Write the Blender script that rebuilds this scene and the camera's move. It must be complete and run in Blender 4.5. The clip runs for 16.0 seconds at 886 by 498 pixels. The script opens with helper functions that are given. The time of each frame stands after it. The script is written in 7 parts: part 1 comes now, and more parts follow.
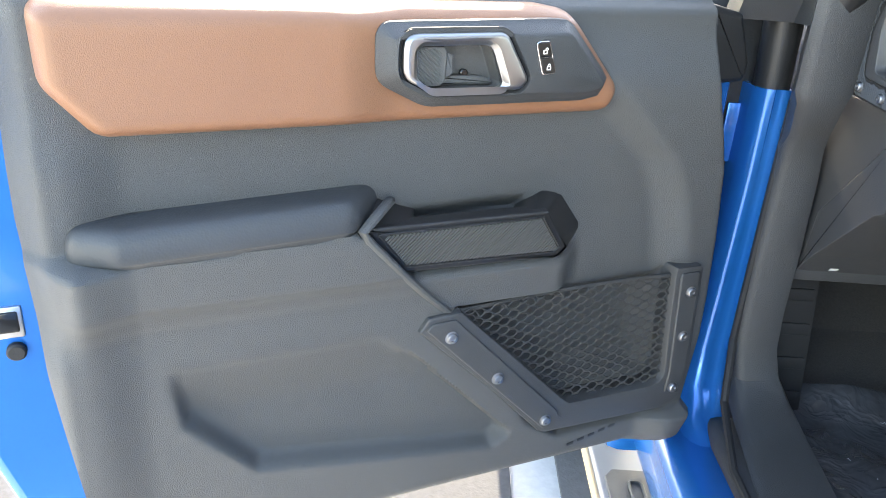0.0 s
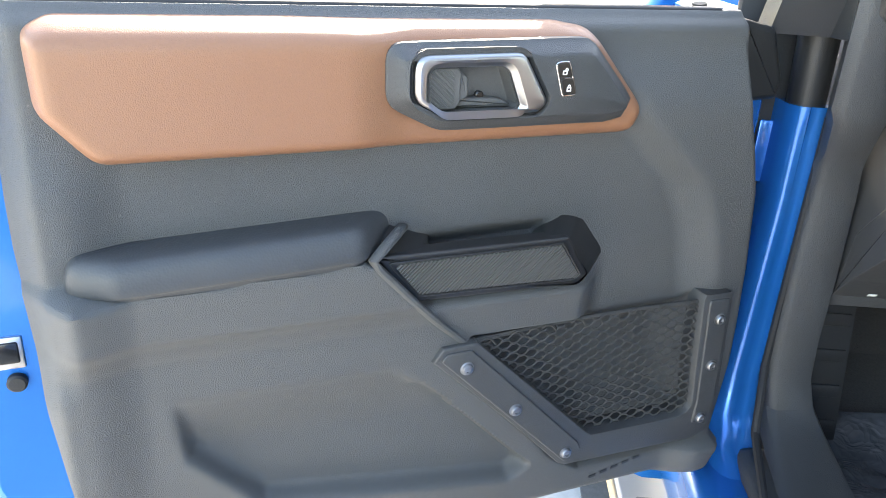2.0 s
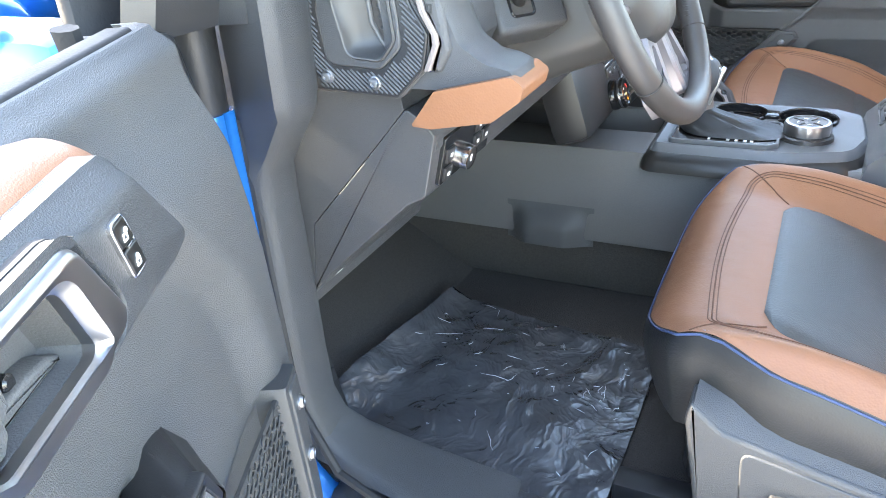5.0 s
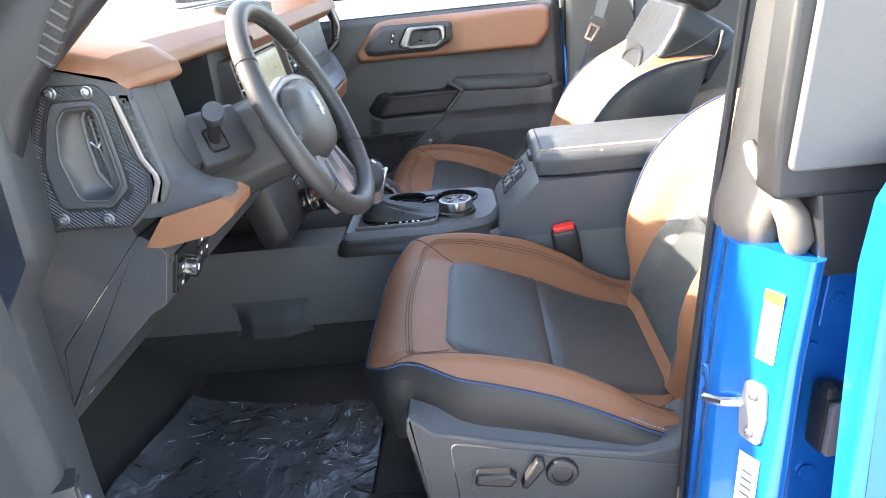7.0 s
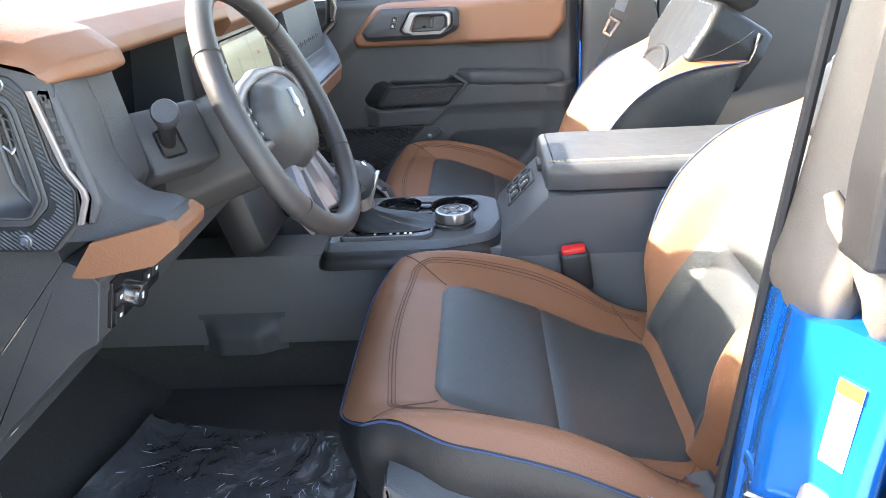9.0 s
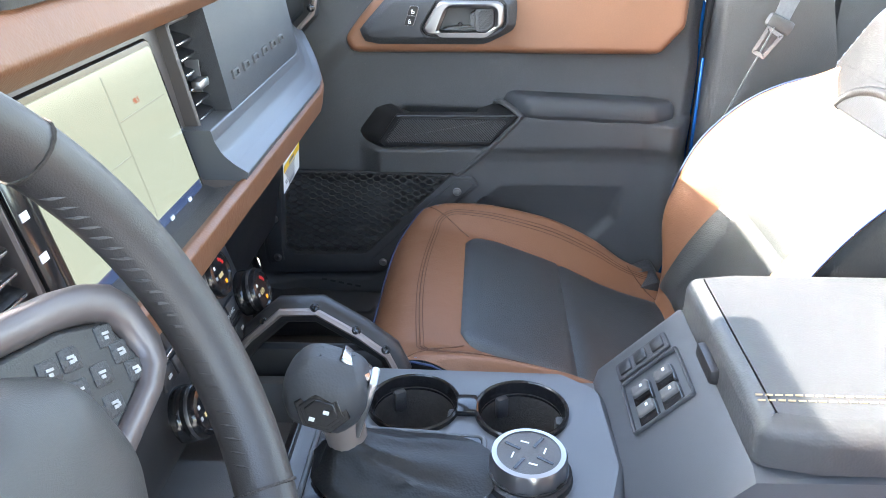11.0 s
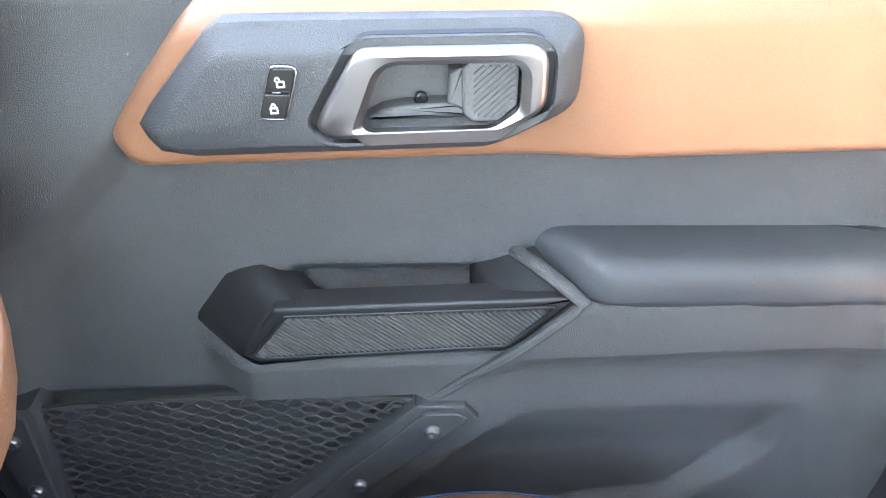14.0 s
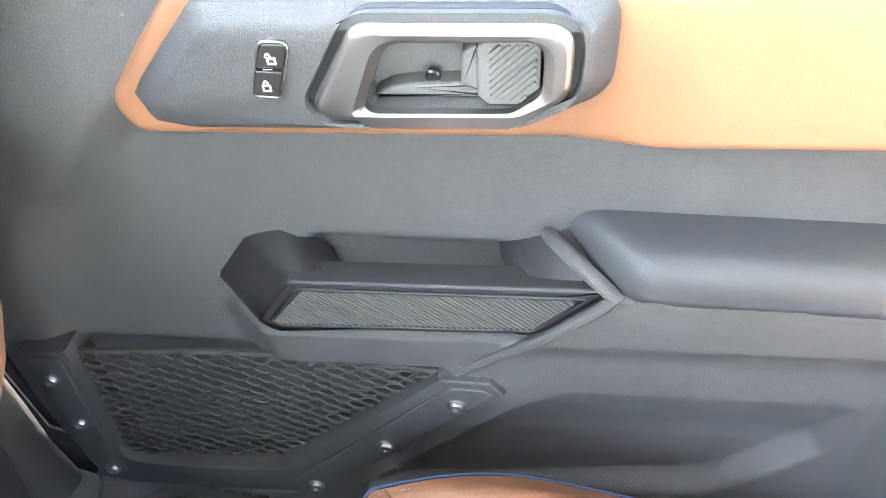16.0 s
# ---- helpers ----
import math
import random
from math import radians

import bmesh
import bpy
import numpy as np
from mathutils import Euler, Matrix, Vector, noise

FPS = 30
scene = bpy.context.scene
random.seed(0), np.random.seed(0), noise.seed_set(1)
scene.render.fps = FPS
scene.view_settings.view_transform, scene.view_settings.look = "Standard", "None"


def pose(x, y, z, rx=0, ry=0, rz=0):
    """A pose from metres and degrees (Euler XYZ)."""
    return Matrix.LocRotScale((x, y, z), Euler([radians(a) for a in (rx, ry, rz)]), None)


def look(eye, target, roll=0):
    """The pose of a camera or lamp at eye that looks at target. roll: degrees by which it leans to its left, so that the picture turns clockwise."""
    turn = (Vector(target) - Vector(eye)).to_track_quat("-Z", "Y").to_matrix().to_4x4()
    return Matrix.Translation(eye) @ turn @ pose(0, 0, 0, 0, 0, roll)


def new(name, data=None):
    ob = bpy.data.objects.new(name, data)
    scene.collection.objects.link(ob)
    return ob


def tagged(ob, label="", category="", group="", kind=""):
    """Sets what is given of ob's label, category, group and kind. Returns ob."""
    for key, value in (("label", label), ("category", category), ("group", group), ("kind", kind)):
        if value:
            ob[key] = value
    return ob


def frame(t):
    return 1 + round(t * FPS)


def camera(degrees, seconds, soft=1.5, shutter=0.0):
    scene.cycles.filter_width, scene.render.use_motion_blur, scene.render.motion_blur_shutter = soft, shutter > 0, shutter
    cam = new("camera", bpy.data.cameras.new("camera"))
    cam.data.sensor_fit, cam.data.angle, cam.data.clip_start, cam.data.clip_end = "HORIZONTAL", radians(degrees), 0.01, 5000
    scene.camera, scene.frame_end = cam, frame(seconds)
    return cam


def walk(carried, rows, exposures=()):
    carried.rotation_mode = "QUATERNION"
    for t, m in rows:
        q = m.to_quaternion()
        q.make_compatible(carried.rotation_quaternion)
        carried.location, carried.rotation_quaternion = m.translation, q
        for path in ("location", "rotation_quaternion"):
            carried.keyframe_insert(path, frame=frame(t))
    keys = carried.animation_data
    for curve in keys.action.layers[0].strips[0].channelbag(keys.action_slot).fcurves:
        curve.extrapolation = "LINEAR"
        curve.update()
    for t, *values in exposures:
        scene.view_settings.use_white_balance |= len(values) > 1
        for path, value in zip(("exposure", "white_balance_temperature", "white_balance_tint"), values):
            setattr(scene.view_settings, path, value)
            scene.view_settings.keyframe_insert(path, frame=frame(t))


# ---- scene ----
cam = camera(60.44, 16.0, soft=0.4)
PATH = [
    (0, (-1.2046, -0.6150, 1.2494), (-1.2029, 0.3034, 0.8537), 3.86),
    (0.5, (-1.1943, -0.5964, 1.2634), (-1.2198, 0.3281, 0.8831), 2.94),
    (1, (-1.1941, -0.5903, 1.2647), (-1.2242, 0.3291, 0.8725), 2.95),
    (1.5, (-1.1954, -0.5918, 1.2656), (-1.2280, 0.3287, 0.8762), 3.24),
    (2, (-1.1935, -0.5739, 1.2582), (-1.2278, 0.3457, 0.8668), 3.24),
    (2.5, (-1.2155, -0.4304, 1.2276), (-1.1970, 0.4768, 0.8073), 3.88),
    (3, (-1.2881, -0.2322, 1.2328), (-1.0536, 0.6236, 0.7716), 0.67),
    (3.5, (-1.2772, -0.1390, 1.2262), (-0.9628, 0.6948, 0.7723), 0.16),
    (4, (-1.2713, -0.0950, 1.2347), (-0.8390, 0.6852, 0.7825), -1.94),
    (4.5, (-1.2920, -0.1058, 1.2581), (-0.6285, 0.4848, 0.7989), -4.40),
    (5, (-1.3305, -0.1200, 1.2812), (-0.5426, 0.2921, 0.8237), -4.51),
    (5.2, (-1.3421, -0.1225, 1.2849), (-0.5209, 0.2253, 0.8326), -4.47),
    (7.3, (-1.5635, -0.1830, 1.3461), (-0.6304, -0.1293, 0.9907), -6.52),
    (7.5, (-1.5666, -0.1828, 1.3469), (-0.6326, -0.1281, 0.9939), -6.81),
    (8, (-1.5578, -0.1876, 1.3467), (-0.6207, -0.1361, 1.0014), -6.66),
    (8.2, (-1.5514, -0.1850, 1.3446), (-0.6171, -0.1343, 0.9918), -6.32),
    (10.3, (-0.7859, -0.1200, 1.3323), (0.1262, -0.0367, 0.9311), -0.21),
    (10.5, (-0.7027, -0.0974, 1.3261), (0.2058, -0.0123, 0.9171), -0.54),
    (11, (-0.5732, -0.0702, 1.3289), (0.3260, -0.0205, 0.8941), -0.56),
    (11.5, (-0.4126, -0.0492, 1.3434), (0.4885, -0.0753, 0.9107), 1.43),
    (12, (-0.2025, -0.0231, 1.3379), (0.6886, -0.0602, 0.8857), 4.51),
    (12.5, (0.0569, -0.0466, 1.3451), (0.9217, -0.0728, 0.8436), 4.78),
    (13, (0.1595, -0.0615, 1.3206), (1.0160, -0.0823, 0.8049), 2.03),
    (13.5, (0.2357, -0.0158, 1.3312), (1.0684, -0.0549, 0.7788), 0.83),
    (14, (0.3244, -0.0396, 1.3176), (1.1183, -0.0401, 0.7095), -2.13),
    (14.5, (0.3994, -0.0371, 1.3130), (1.1371, 0.0397, 0.6422), -3.21),
    (15, (0.4292, -0.0532, 1.3060), (1.1318, 0.0594, 0.6033), -5.23),
    (15.5, (0.4307, -0.0573, 1.3002), (1.1221, 0.0644, 0.5880), -5.66),
    (16, (0.3938, -0.0891, 1.3300), (1.0945, 0.0389, 0.6281), -5.85),
]
walk(cam, [(t, look(eye, target, roll)) for t, eye, target, roll in PATH],
     exposures=((0.0, 3.62, 7800, 10), (0.5, 3.48, 7900, 10), (2.0, 3.53, 7800, 10), (3.0, 4.03, 8000, 10), (3.5, 3.89, 8300, 10), (4.0, 3.05, 8200, 10), (4.5, 3.40, 7800, 10),
                (5.0, 4.65, 7500, 10), (7.3, 3.60, 7250, 13), (8.2, 3.62, 7250, 13), (10.3, 3.95, 7350, 14), (11.0, 4.12, 7000, 12), (11.5, 3.67, 6980, 11), (12.0, 3.65, 6850, 10),
                (12.5, 4.1, 6900, 10), (13.5, 4.80, 7350, 11), (14.0, 5.2, 7100, 10), (14.5, 4.92, 7200, 10), (15.5, 5.5, 7600, 10), (16.0, 5.68, 7900, 10)))

# ---- daylight ----
SUN_AZ, SUN_EL = radians(0), radians(31)      # azimuth from straight ahead (+y) to the right
world = bpy.data.worlds.new("world")
scene.world = world
world.use_nodes = True
wn = world.node_tree.nodes
sky = wn.new("ShaderNodeTexSky")
sky.sky_type = "NISHITA"
sky.sun_disc = False
sky.sun_elevation = SUN_EL
sky.sun_rotation = SUN_AZ
world.node_tree.links.new(sky.outputs[0], wn["Background"].inputs[0])
wn["Background"].inputs[1].default_value = 0.15
sun_data = bpy.data.lights.new("sun", "SUN")
sun_data.energy = 3.3
sun_data.angle = radians(0.6)
sun_data.color = (1.0, 0.95, 0.87)
sun_dir = Vector((math.sin(SUN_AZ) * math.cos(SUN_EL), math.cos(SUN_AZ) * math.cos(SUN_EL), math.sin(SUN_EL)))
sun = new("sun", sun_data)
sun.matrix_world = look(sun_dir * 20, (0, 0, 0))


# ---- materials ----
def material(name, colour, rough=0.5, metal=0.0, grain=0.0, grain_scale=600.0, vary=0.12, vary_scale=9.0,
             coat=0.0, spec=0.5, rough_vary=0.1, second=None, trans=0.0, dust=0.0):
    """A surface with grain in the relief, and a slow variation in tone and gloss."""
    m = bpy.data.materials.new(name)
    m.use_nodes = True
    n, l = m.node_tree.nodes, m.node_tree.links
    b = n["Principled BSDF"]
    b.inputs["Metallic"].default_value = metal
    b.inputs["Coat Weight"].default_value = coat
    b.inputs["Coat Roughness"].default_value = 0.04
    b.inputs["Specular IOR Level"].default_value = spec
    b.inputs["Transmission Weight"].default_value = trans
    co = n.new("ShaderNodeTexCoord")
    slow = n.new("ShaderNodeTexNoise")
    slow.inputs["Scale"].default_value = vary_scale
    slow.inputs["Detail"].default_value = 5
    l.new(co.outputs["Object"], slow.inputs["Vector"])
    mix = n.new("ShaderNodeMix")
    mix.data_type = "RGBA"
    l.new(slow.outputs["Fac"], mix.inputs[0])
    lo = [c * (1 - vary) for c in colour]
    hi = [min(1, c * (1 + vary)) for c in (second or colour)]
    mix.inputs[6].default_value = (*lo, 1)
    mix.inputs[7].default_value = (*hi, 1)
    out = mix.outputs[2]
    if grain:
        pores = n.new("ShaderNodeTexNoise")
        pores.inputs["Scale"].default_value = grain_scale * 0.55
        pores.inputs["Detail"].default_value = 3
        l.new(co.outputs["Object"], pores.inputs["Vector"])
        tone = n.new("ShaderNodeMapRange")
        tone.inputs[1].default_value, tone.inputs[2].default_value = 0.3, 0.7
        tone.inputs[3].default_value, tone.inputs[4].default_value = 1 - 0.11 * min(1, grain), 1 + 0.11 * min(1, grain)
        l.new(pores.outputs["Fac"], tone.inputs[0])
        mul = n.new("ShaderNodeVectorMath")
        mul.operation = "SCALE"
        l.new(out, mul.inputs[0])
        l.new(tone.outputs[0], mul.inputs["Scale"])
        out = mul.outputs[0]
    if dust:
        fine = n.new("ShaderNodeTexNoise")
        fine.inputs["Scale"].default_value = 380
        fine.inputs["Detail"].default_value = 2
        l.new(co.outputs["Object"], fine.inputs["Vector"])
        ramp = n.new("ShaderNodeMapRange")
        ramp.inputs[1].default_value, ramp.inputs[2].default_value = 0.70, 0.78
        ramp.inputs[4].default_value = dust
        l.new(fine.outputs["Fac"], ramp.inputs[0])
        speck = n.new("ShaderNodeMix")
        speck.data_type = "RGBA"
        l.new(ramp.outputs[0], speck.inputs[0])
        l.new(out, speck.inputs[6])
        speck.inputs[7].default_value = (0.45, 0.43, 0.40, 1)
        out = speck.outputs[2]
    l.new(out, b.inputs["Base Color"])
    rr = n.new("ShaderNodeMapRange")
    rr.inputs[3].default_value = max(0.02, rough - rough_vary)
    rr.inputs[4].default_value = min(1, rough + rough_vary)
    l.new(slow.outputs["Fac"], rr.inputs[0])
    l.new(rr.outputs[0], b.inputs["Roughness"])
    if grain:
        g = n.new("ShaderNodeTexNoise")
        g.inputs["Scale"].default_value = grain_scale
        g.inputs["Detail"].default_value = 2
        l.new(co.outputs["Object"], g.inputs["Vector"])
        bump = n.new("ShaderNodeBump")
        bump.inputs["Strength"].default_value = grain
        bump.inputs["Distance"].default_value = 0.001
        l.new(g.outputs["Fac"], bump.inputs["Height"])
        l.new(bump.outputs[0], b.inputs["Normal"])
    return m


def leather(name, colour, rough=0.45, grain=0.35):
    """Coated leather: small cells for the grain, broad soft creases."""
    m = material(name, colour, rough, vary=0.10, vary_scale=6, spec=0.38)
    n, l = m.node_tree.nodes, m.node_tree.links
    co = n.new("ShaderNodeTexCoord")
    v = n.new("ShaderNodeTexVoronoi")
    v.inputs["Scale"].default_value = 420
    l.new(co.outputs["Object"], v.inputs["Vector"])
    w = n.new("ShaderNodeTexNoise")
    w.inputs["Scale"].default_value = 24
    w.inputs["Detail"].default_value = 3
    l.new(co.outputs["Object"], w.inputs["Vector"])
    b1, b2 = n.new("ShaderNodeBump"), n.new("ShaderNodeBump")
    b1.inputs["Strength"].default_value, b1.inputs["Distance"].default_value = grain, 0.0006
    b2.inputs["Strength"].default_value, b2.inputs["Distance"].default_value = 0.25, 0.006
    l.new(v.outputs["Distance"], b1.inputs["Height"])
    l.new(w.outputs["Fac"], b2.inputs["Height"])
    l.new(b2.outputs[0], b1.inputs["Normal"])
    l.new(b1.outputs[0], n["Principled BSDF"].inputs["Normal"])
    return m


def glow(name, colour, strength):
    m = bpy.data.materials.new(name)
    m.use_nodes = True
    b = m.node_tree.nodes["Principled BSDF"]
    b.inputs["Base Color"].default_value = (0.02, 0.02, 0.02, 1)
    b.inputs["Roughness"].default_value = 0.15
    b.inputs["Emission Color"].default_value = (*colour, 1)
    b.inputs["Emission Strength"].default_value = strength
    return m


PLASTIC = material("grained_dark_plastic", (0.068, 0.069, 0.070), 0.52, grain=1.05, grain_scale=1100, dust=0.20)
PLASTIC_SOFT = material("soft_dark_plastic", (0.045, 0.046, 0.048), 0.45, grain=0.7, grain_scale=1000)
PLASTIC_BLACK = material("black_plastic", (0.018, 0.018, 0.019), 0.42, grain=0.25, grain_scale=900)
PLASTIC_GREY = material("grey_trim_plastic", (0.085, 0.083, 0.082), 0.5, grain=0.4, grain_scale=800)
GLOSS_BLACK = material("gloss_black", (0.012, 0.012, 0.013), 0.16, rough_vary=0.05)
GLOSS_SATIN = material("satin_black", (0.016, 0.015, 0.014), 0.30, rough_vary=0.04)
TAUPE = material("taupe_metallic_trim", (0.23, 0.195, 0.18), 0.38, metal=0.35)
SPOKE = material("taupe_spoke_trim", (0.13, 0.112, 0.11), 0.40, metal=0.4)
FRAME = material("dark_taupe_trim", (0.105, 0.090, 0.083), 0.42, metal=0.2)
RIM_LEATHER = material("smooth_rim_leather", (0.036, 0.033, 0.032), 0.44, grain=0.18, grain_scale=1200, vary=0.06)
HUB_SKIN = material("smooth_hub_skin", (0.042, 0.041, 0.040), 0.46, grain=0.22, grain_scale=1400, vary=0.06)
ICON_GREY = material("grey_icon_print", (0.42, 0.42, 0.42), 0.6, vary=0.03)
LILAC = material("satin_grey_spoke", (0.24, 0.225, 0.24), 0.34, metal=0.6)
SHELF = material("satin_dark_plastic", (0.080, 0.085, 0.092), 0.40, grain=0.15, grain_scale=1100, rough_vary=0.03)
TAN = leather("tan_leather", (0.190, 0.085, 0.043), 0.48)
TAN_PAD = material("tan_soft_trim", (0.240, 0.112, 0.061), 0.46, grain=0.35, grain_scale=900, vary=0.06)
BLACK_LEATHER = leather("black_leather", (0.014, 0.015, 0.016), 0.44)
ARMREST_LEATHER = leather("charcoal_armrest_leather", (0.046, 0.049, 0.053), 0.50, 0.25)
CLAY = material("taupe_pillar_plastic", (0.115, 0.098, 0.082), 0.48, grain=0.4, grain_scale=800)
INSERT = leather("perforated_dark_leather", (0.025, 0.030, 0.031), 0.48, 0.6)
INSERT.node_tree.nodes["Principled BSDF"].inputs["Specular IOR Level"].default_value = 0.75
CARPET = material("black_carpet", (0.050, 0.046, 0.043), 0.95, grain=1.0, grain_scale=500, spec=0.1)
BLUE = material("blue_metallic_paint", (0.002, 0.130, 0.44), 0.22, metal=0.40, coat=0.5, vary=0.08, second=(0.003, 0.155, 0.52))
SATIN = material("satin_metal", (0.50, 0.50, 0.505), 0.36, metal=1.0, vary=0.05)
BEZEL_METAL = material("brushed_satin_metal", (0.37, 0.365, 0.365), 0.34, metal=1.0, vary=0.06)
SCREW_STEEL = material("dull_screw_steel", (0.34, 0.34, 0.35), 0.42, metal=1.0)
STEEL = material("bright_steel", (0.55, 0.55, 0.56), 0.24, metal=1.0)
RUBBER = material("black_rubber", (0.014, 0.014, 0.015), 0.7, grain=0.3, grain_scale=300)
PIPING = material("blue_piping", (0.020, 0.040, 0.10), 0.6)
NET_CORD = material("elastic_cord", (0.034, 0.033, 0.032), 0.75, grain=0.8, grain_scale=900)
THREAD = material("tan_thread", (0.40, 0.30, 0.18), 0.8)
DARK_THREAD = material("brown_thread", (0.10, 0.045, 0.025), 0.8)
BLUE_THREAD = material("blue_grey_thread", (0.20, 0.28, 0.42), 0.8)
WHITE_INK = material("white_print", (0.75, 0.75, 0.73), 0.6, vary=0.03)
PAPER = material("white_label_paper", (0.78, 0.78, 0.76), 0.6, vary=0.04)
YELLOW = material("yellow_print", (0.80, 0.52, 0.02), 0.6, vary=0.03)
GREY_INK = material("grey_print", (0.16, 0.16, 0.17), 0.7)
RED = material("red_plastic", (0.62, 0.02, 0.015), 0.4)
BELT = material("grey_webbing", (0.22, 0.22, 0.225), 0.75, grain=0.8, grain_scale=300)
CONCRETE = material("pale_concrete", (0.42, 0.41, 0.39), 0.9, grain=0.8, grain_scale=60, vary=0.25, vary_scale=1.5)
STEP_METAL = material("brushed_step_metal", (0.20, 0.20, 0.205), 0.5, metal=0.3)
STRIKER_METAL = material("plated_striker_steel", (0.42, 0.42, 0.43), 0.40, metal=0.6)
LINING = material("light_roof_lining", (0.46, 0.45, 0.43), 0.9, grain=0.6, grain_scale=400)
# pale colour of the glints drawn on the mat film
FILM_GLINT = material("film_crease", (0.62, 0.64, 0.68), 0.25, spec=0.8)
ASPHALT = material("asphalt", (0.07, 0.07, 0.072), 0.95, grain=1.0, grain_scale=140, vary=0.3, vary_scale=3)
PALE_PAINT = material("pale_silver_paint", (0.55, 0.58, 0.62), 0.25, metal=0.3, coat=1.0)
GREY_PAINT = material("slate_paint", (0.10, 0.12, 0.15), 0.25, metal=0.4, coat=1.0)
SCREEN = glow("lit_screen", (0.56, 0.66, 0.54), 0.060)
SCREEN_BAR = glow("lit_screen_bar", (0.02, 0.04, 0.11), 0.12)
SCREEN_LINE = glow("lit_screen_line", (0.42, 0.48, 0.40), 0.060)
SCREEN_DIGIT = glow("lit_digit", (0.75, 0.68, 0.40), 0.05)
AMBER = glow("lit_amber", (0.95, 0.36, 0.02), 0.10)
SCREEN_TEXT = glow("lit_screen_text", (0.50, 0.12, 0.05), 0.07)


def glass_material():
    m = bpy.data.materials.new("window_glass")
    m.use_nodes = True
    b = m.node_tree.nodes["Principled BSDF"]
    b.inputs["Transmission Weight"].default_value = 1
    b.inputs["Roughness"].default_value = 0.02
    b.inputs["IOR"].default_value = 1.05
    b.inputs["Base Color"].default_value = (0.86, 0.92, 0.90, 1)
    return m


GLASS = glass_material()


# ---- building helpers ----
def thing(name, label, category, group="", kind="", m=None):
    ob = new(name)
    ob.empty_display_size = 0.05
    if m is not None:
        ob.matrix_world = m
    return tagged(ob, label, category, group, kind)


def part(name, bm, mat, parent=None, label="", smooth=True, angle=35):
    me = bpy.data.meshes.new(name)
    bmesh.ops.recalc_face_normals(bm, faces=bm.faces)
    for f in bm.faces:
        f.smooth = smooth and len(f.verts) < 5
    if smooth:
        lim = radians(angle)
        for e in bm.edges:
            if len(e.link_faces) == 2 and e.calc_face_angle(0) > lim:
                e.smooth = False
    bm.to_mesh(me)
    bm.free()
    me.materials.append(mat)
    ob = new(name, me)
    if parent is not None:
        ob.parent = parent
    return tagged(ob, label)


def fillet(pts, r, n=4):
    """A closed outline with its corners rounded; r is one radius or one for each corner."""
    out = []
    k = len(pts)
    rs = [r] * k if not isinstance(r, (list, tuple)) else r
    for i in range(k):
        p = Vector(pts[i])
        a, b = Vector(pts[i - 1]) - p, Vector(pts[(i + 1) % k]) - p
        la, lb = a.length, b.length
        a.normalize(), b.normalize()
        ang = a.angle(b)
        d = min(rs[i] / max(math.tan(ang / 2), 1e-3), la * 0.48, lb * 0.48)
        if d < 1e-5:
            out.append(tuple(p))
            continue
        for j in range(n + 1):
            t = j / n
            q = p + a * d * (1 - t) ** 2 + b * d * t ** 2
            out.append(tuple(q))
    return out


def inset(pts, d):
    """A closed outline moved inwards by d."""
    k = len(pts)
    area = sum(pts[i][0] * pts[(i + 1) % k][1] - pts[(i + 1) % k][0] * pts[i][1] for i in range(k))
    sg = 1 if area > 0 else -1
    out = []
    for i in range(k):
        p, a, b = Vector(pts[i]), Vector(pts[i - 1]), Vector(pts[(i + 1) % k])
        e1, e2 = (p - a), (b - p)
        if e1.length < 1e-7:
            e1 = e2
        if e2.length < 1e-7:
            e2 = e1
        e1, e2 = e1.normalized(), e2.normalized()
        n1, n2 = Vector((-e1.y, e1.x)) * sg, Vector((-e2.y, e2.x)) * sg
        n = n1 + n2
        n = n1 if n.length < 1e-4 else n.normalized()
        out.append(tuple(p + n * d / max(n.dot(n1), 0.5)))
    return out


def rings(bm, outline, levels, to3, cap=True, back=True):
    """Rings of one outline, each moved in by d and lying at height h, joined into a skin. to3 lays (a, b, h) into space."""
    loops = []
    for d, h in levels:
        o = inset(outline, d) if abs(d) > 1e-9 else outline
        loops.append([bm.verts.new(to3(a, b, h)) for a, b in o])
    k = len(outline)
    for u, v in zip(loops, loops[1:]):
        for i in range(k):
            bm.faces.new((u[i], u[(i + 1) % k], v[(i + 1) % k], v[i]))
    if cap:
        bm.faces.new(loops[-1])
    if back:
        bm.faces.new(loops[0])
    return loops


def slab(bm, outline, h0, h1, r, to3, n=3):
    """A plate from h0 to h1 whose outer edge is rounded by r."""
    lev = [(0, h0)]
    sg = 1 if h1 > h0 else -1
    for j in range(n + 1):
        t = j / n * math.pi / 2
        lev.append((r * (1 - math.cos(t)), h1 - sg * r * (1 - math.sin(t))))
    return rings(bm, outline, lev, to3)


def frame_ring(bm, outer, inner, h0, h1, r, to3):
    """A frame between two outlines with the same number of points."""
    k = len(outer)
    seq = [(outer, 0, h0), (outer, 0, h1 - (r if h1 > h0 else -r)), (outer, r, h1), (inner, -r, h1),
           (inner, 0, h1 - (r if h1 > h0 else -r)), (inner, 0, h0)]
    loops = []
    for o, d, h in seq:
        oo = inset(o, d) if d else o
        loops.append([bm.verts.new(to3(a, b, h)) for a, b in oo])
    for u, v in zip(loops, loops[1:] + loops[:1]):
        for i in range(k):
            bm.faces.new((u[i], u[(i + 1) % k], v[(i + 1) % k], v[i]))


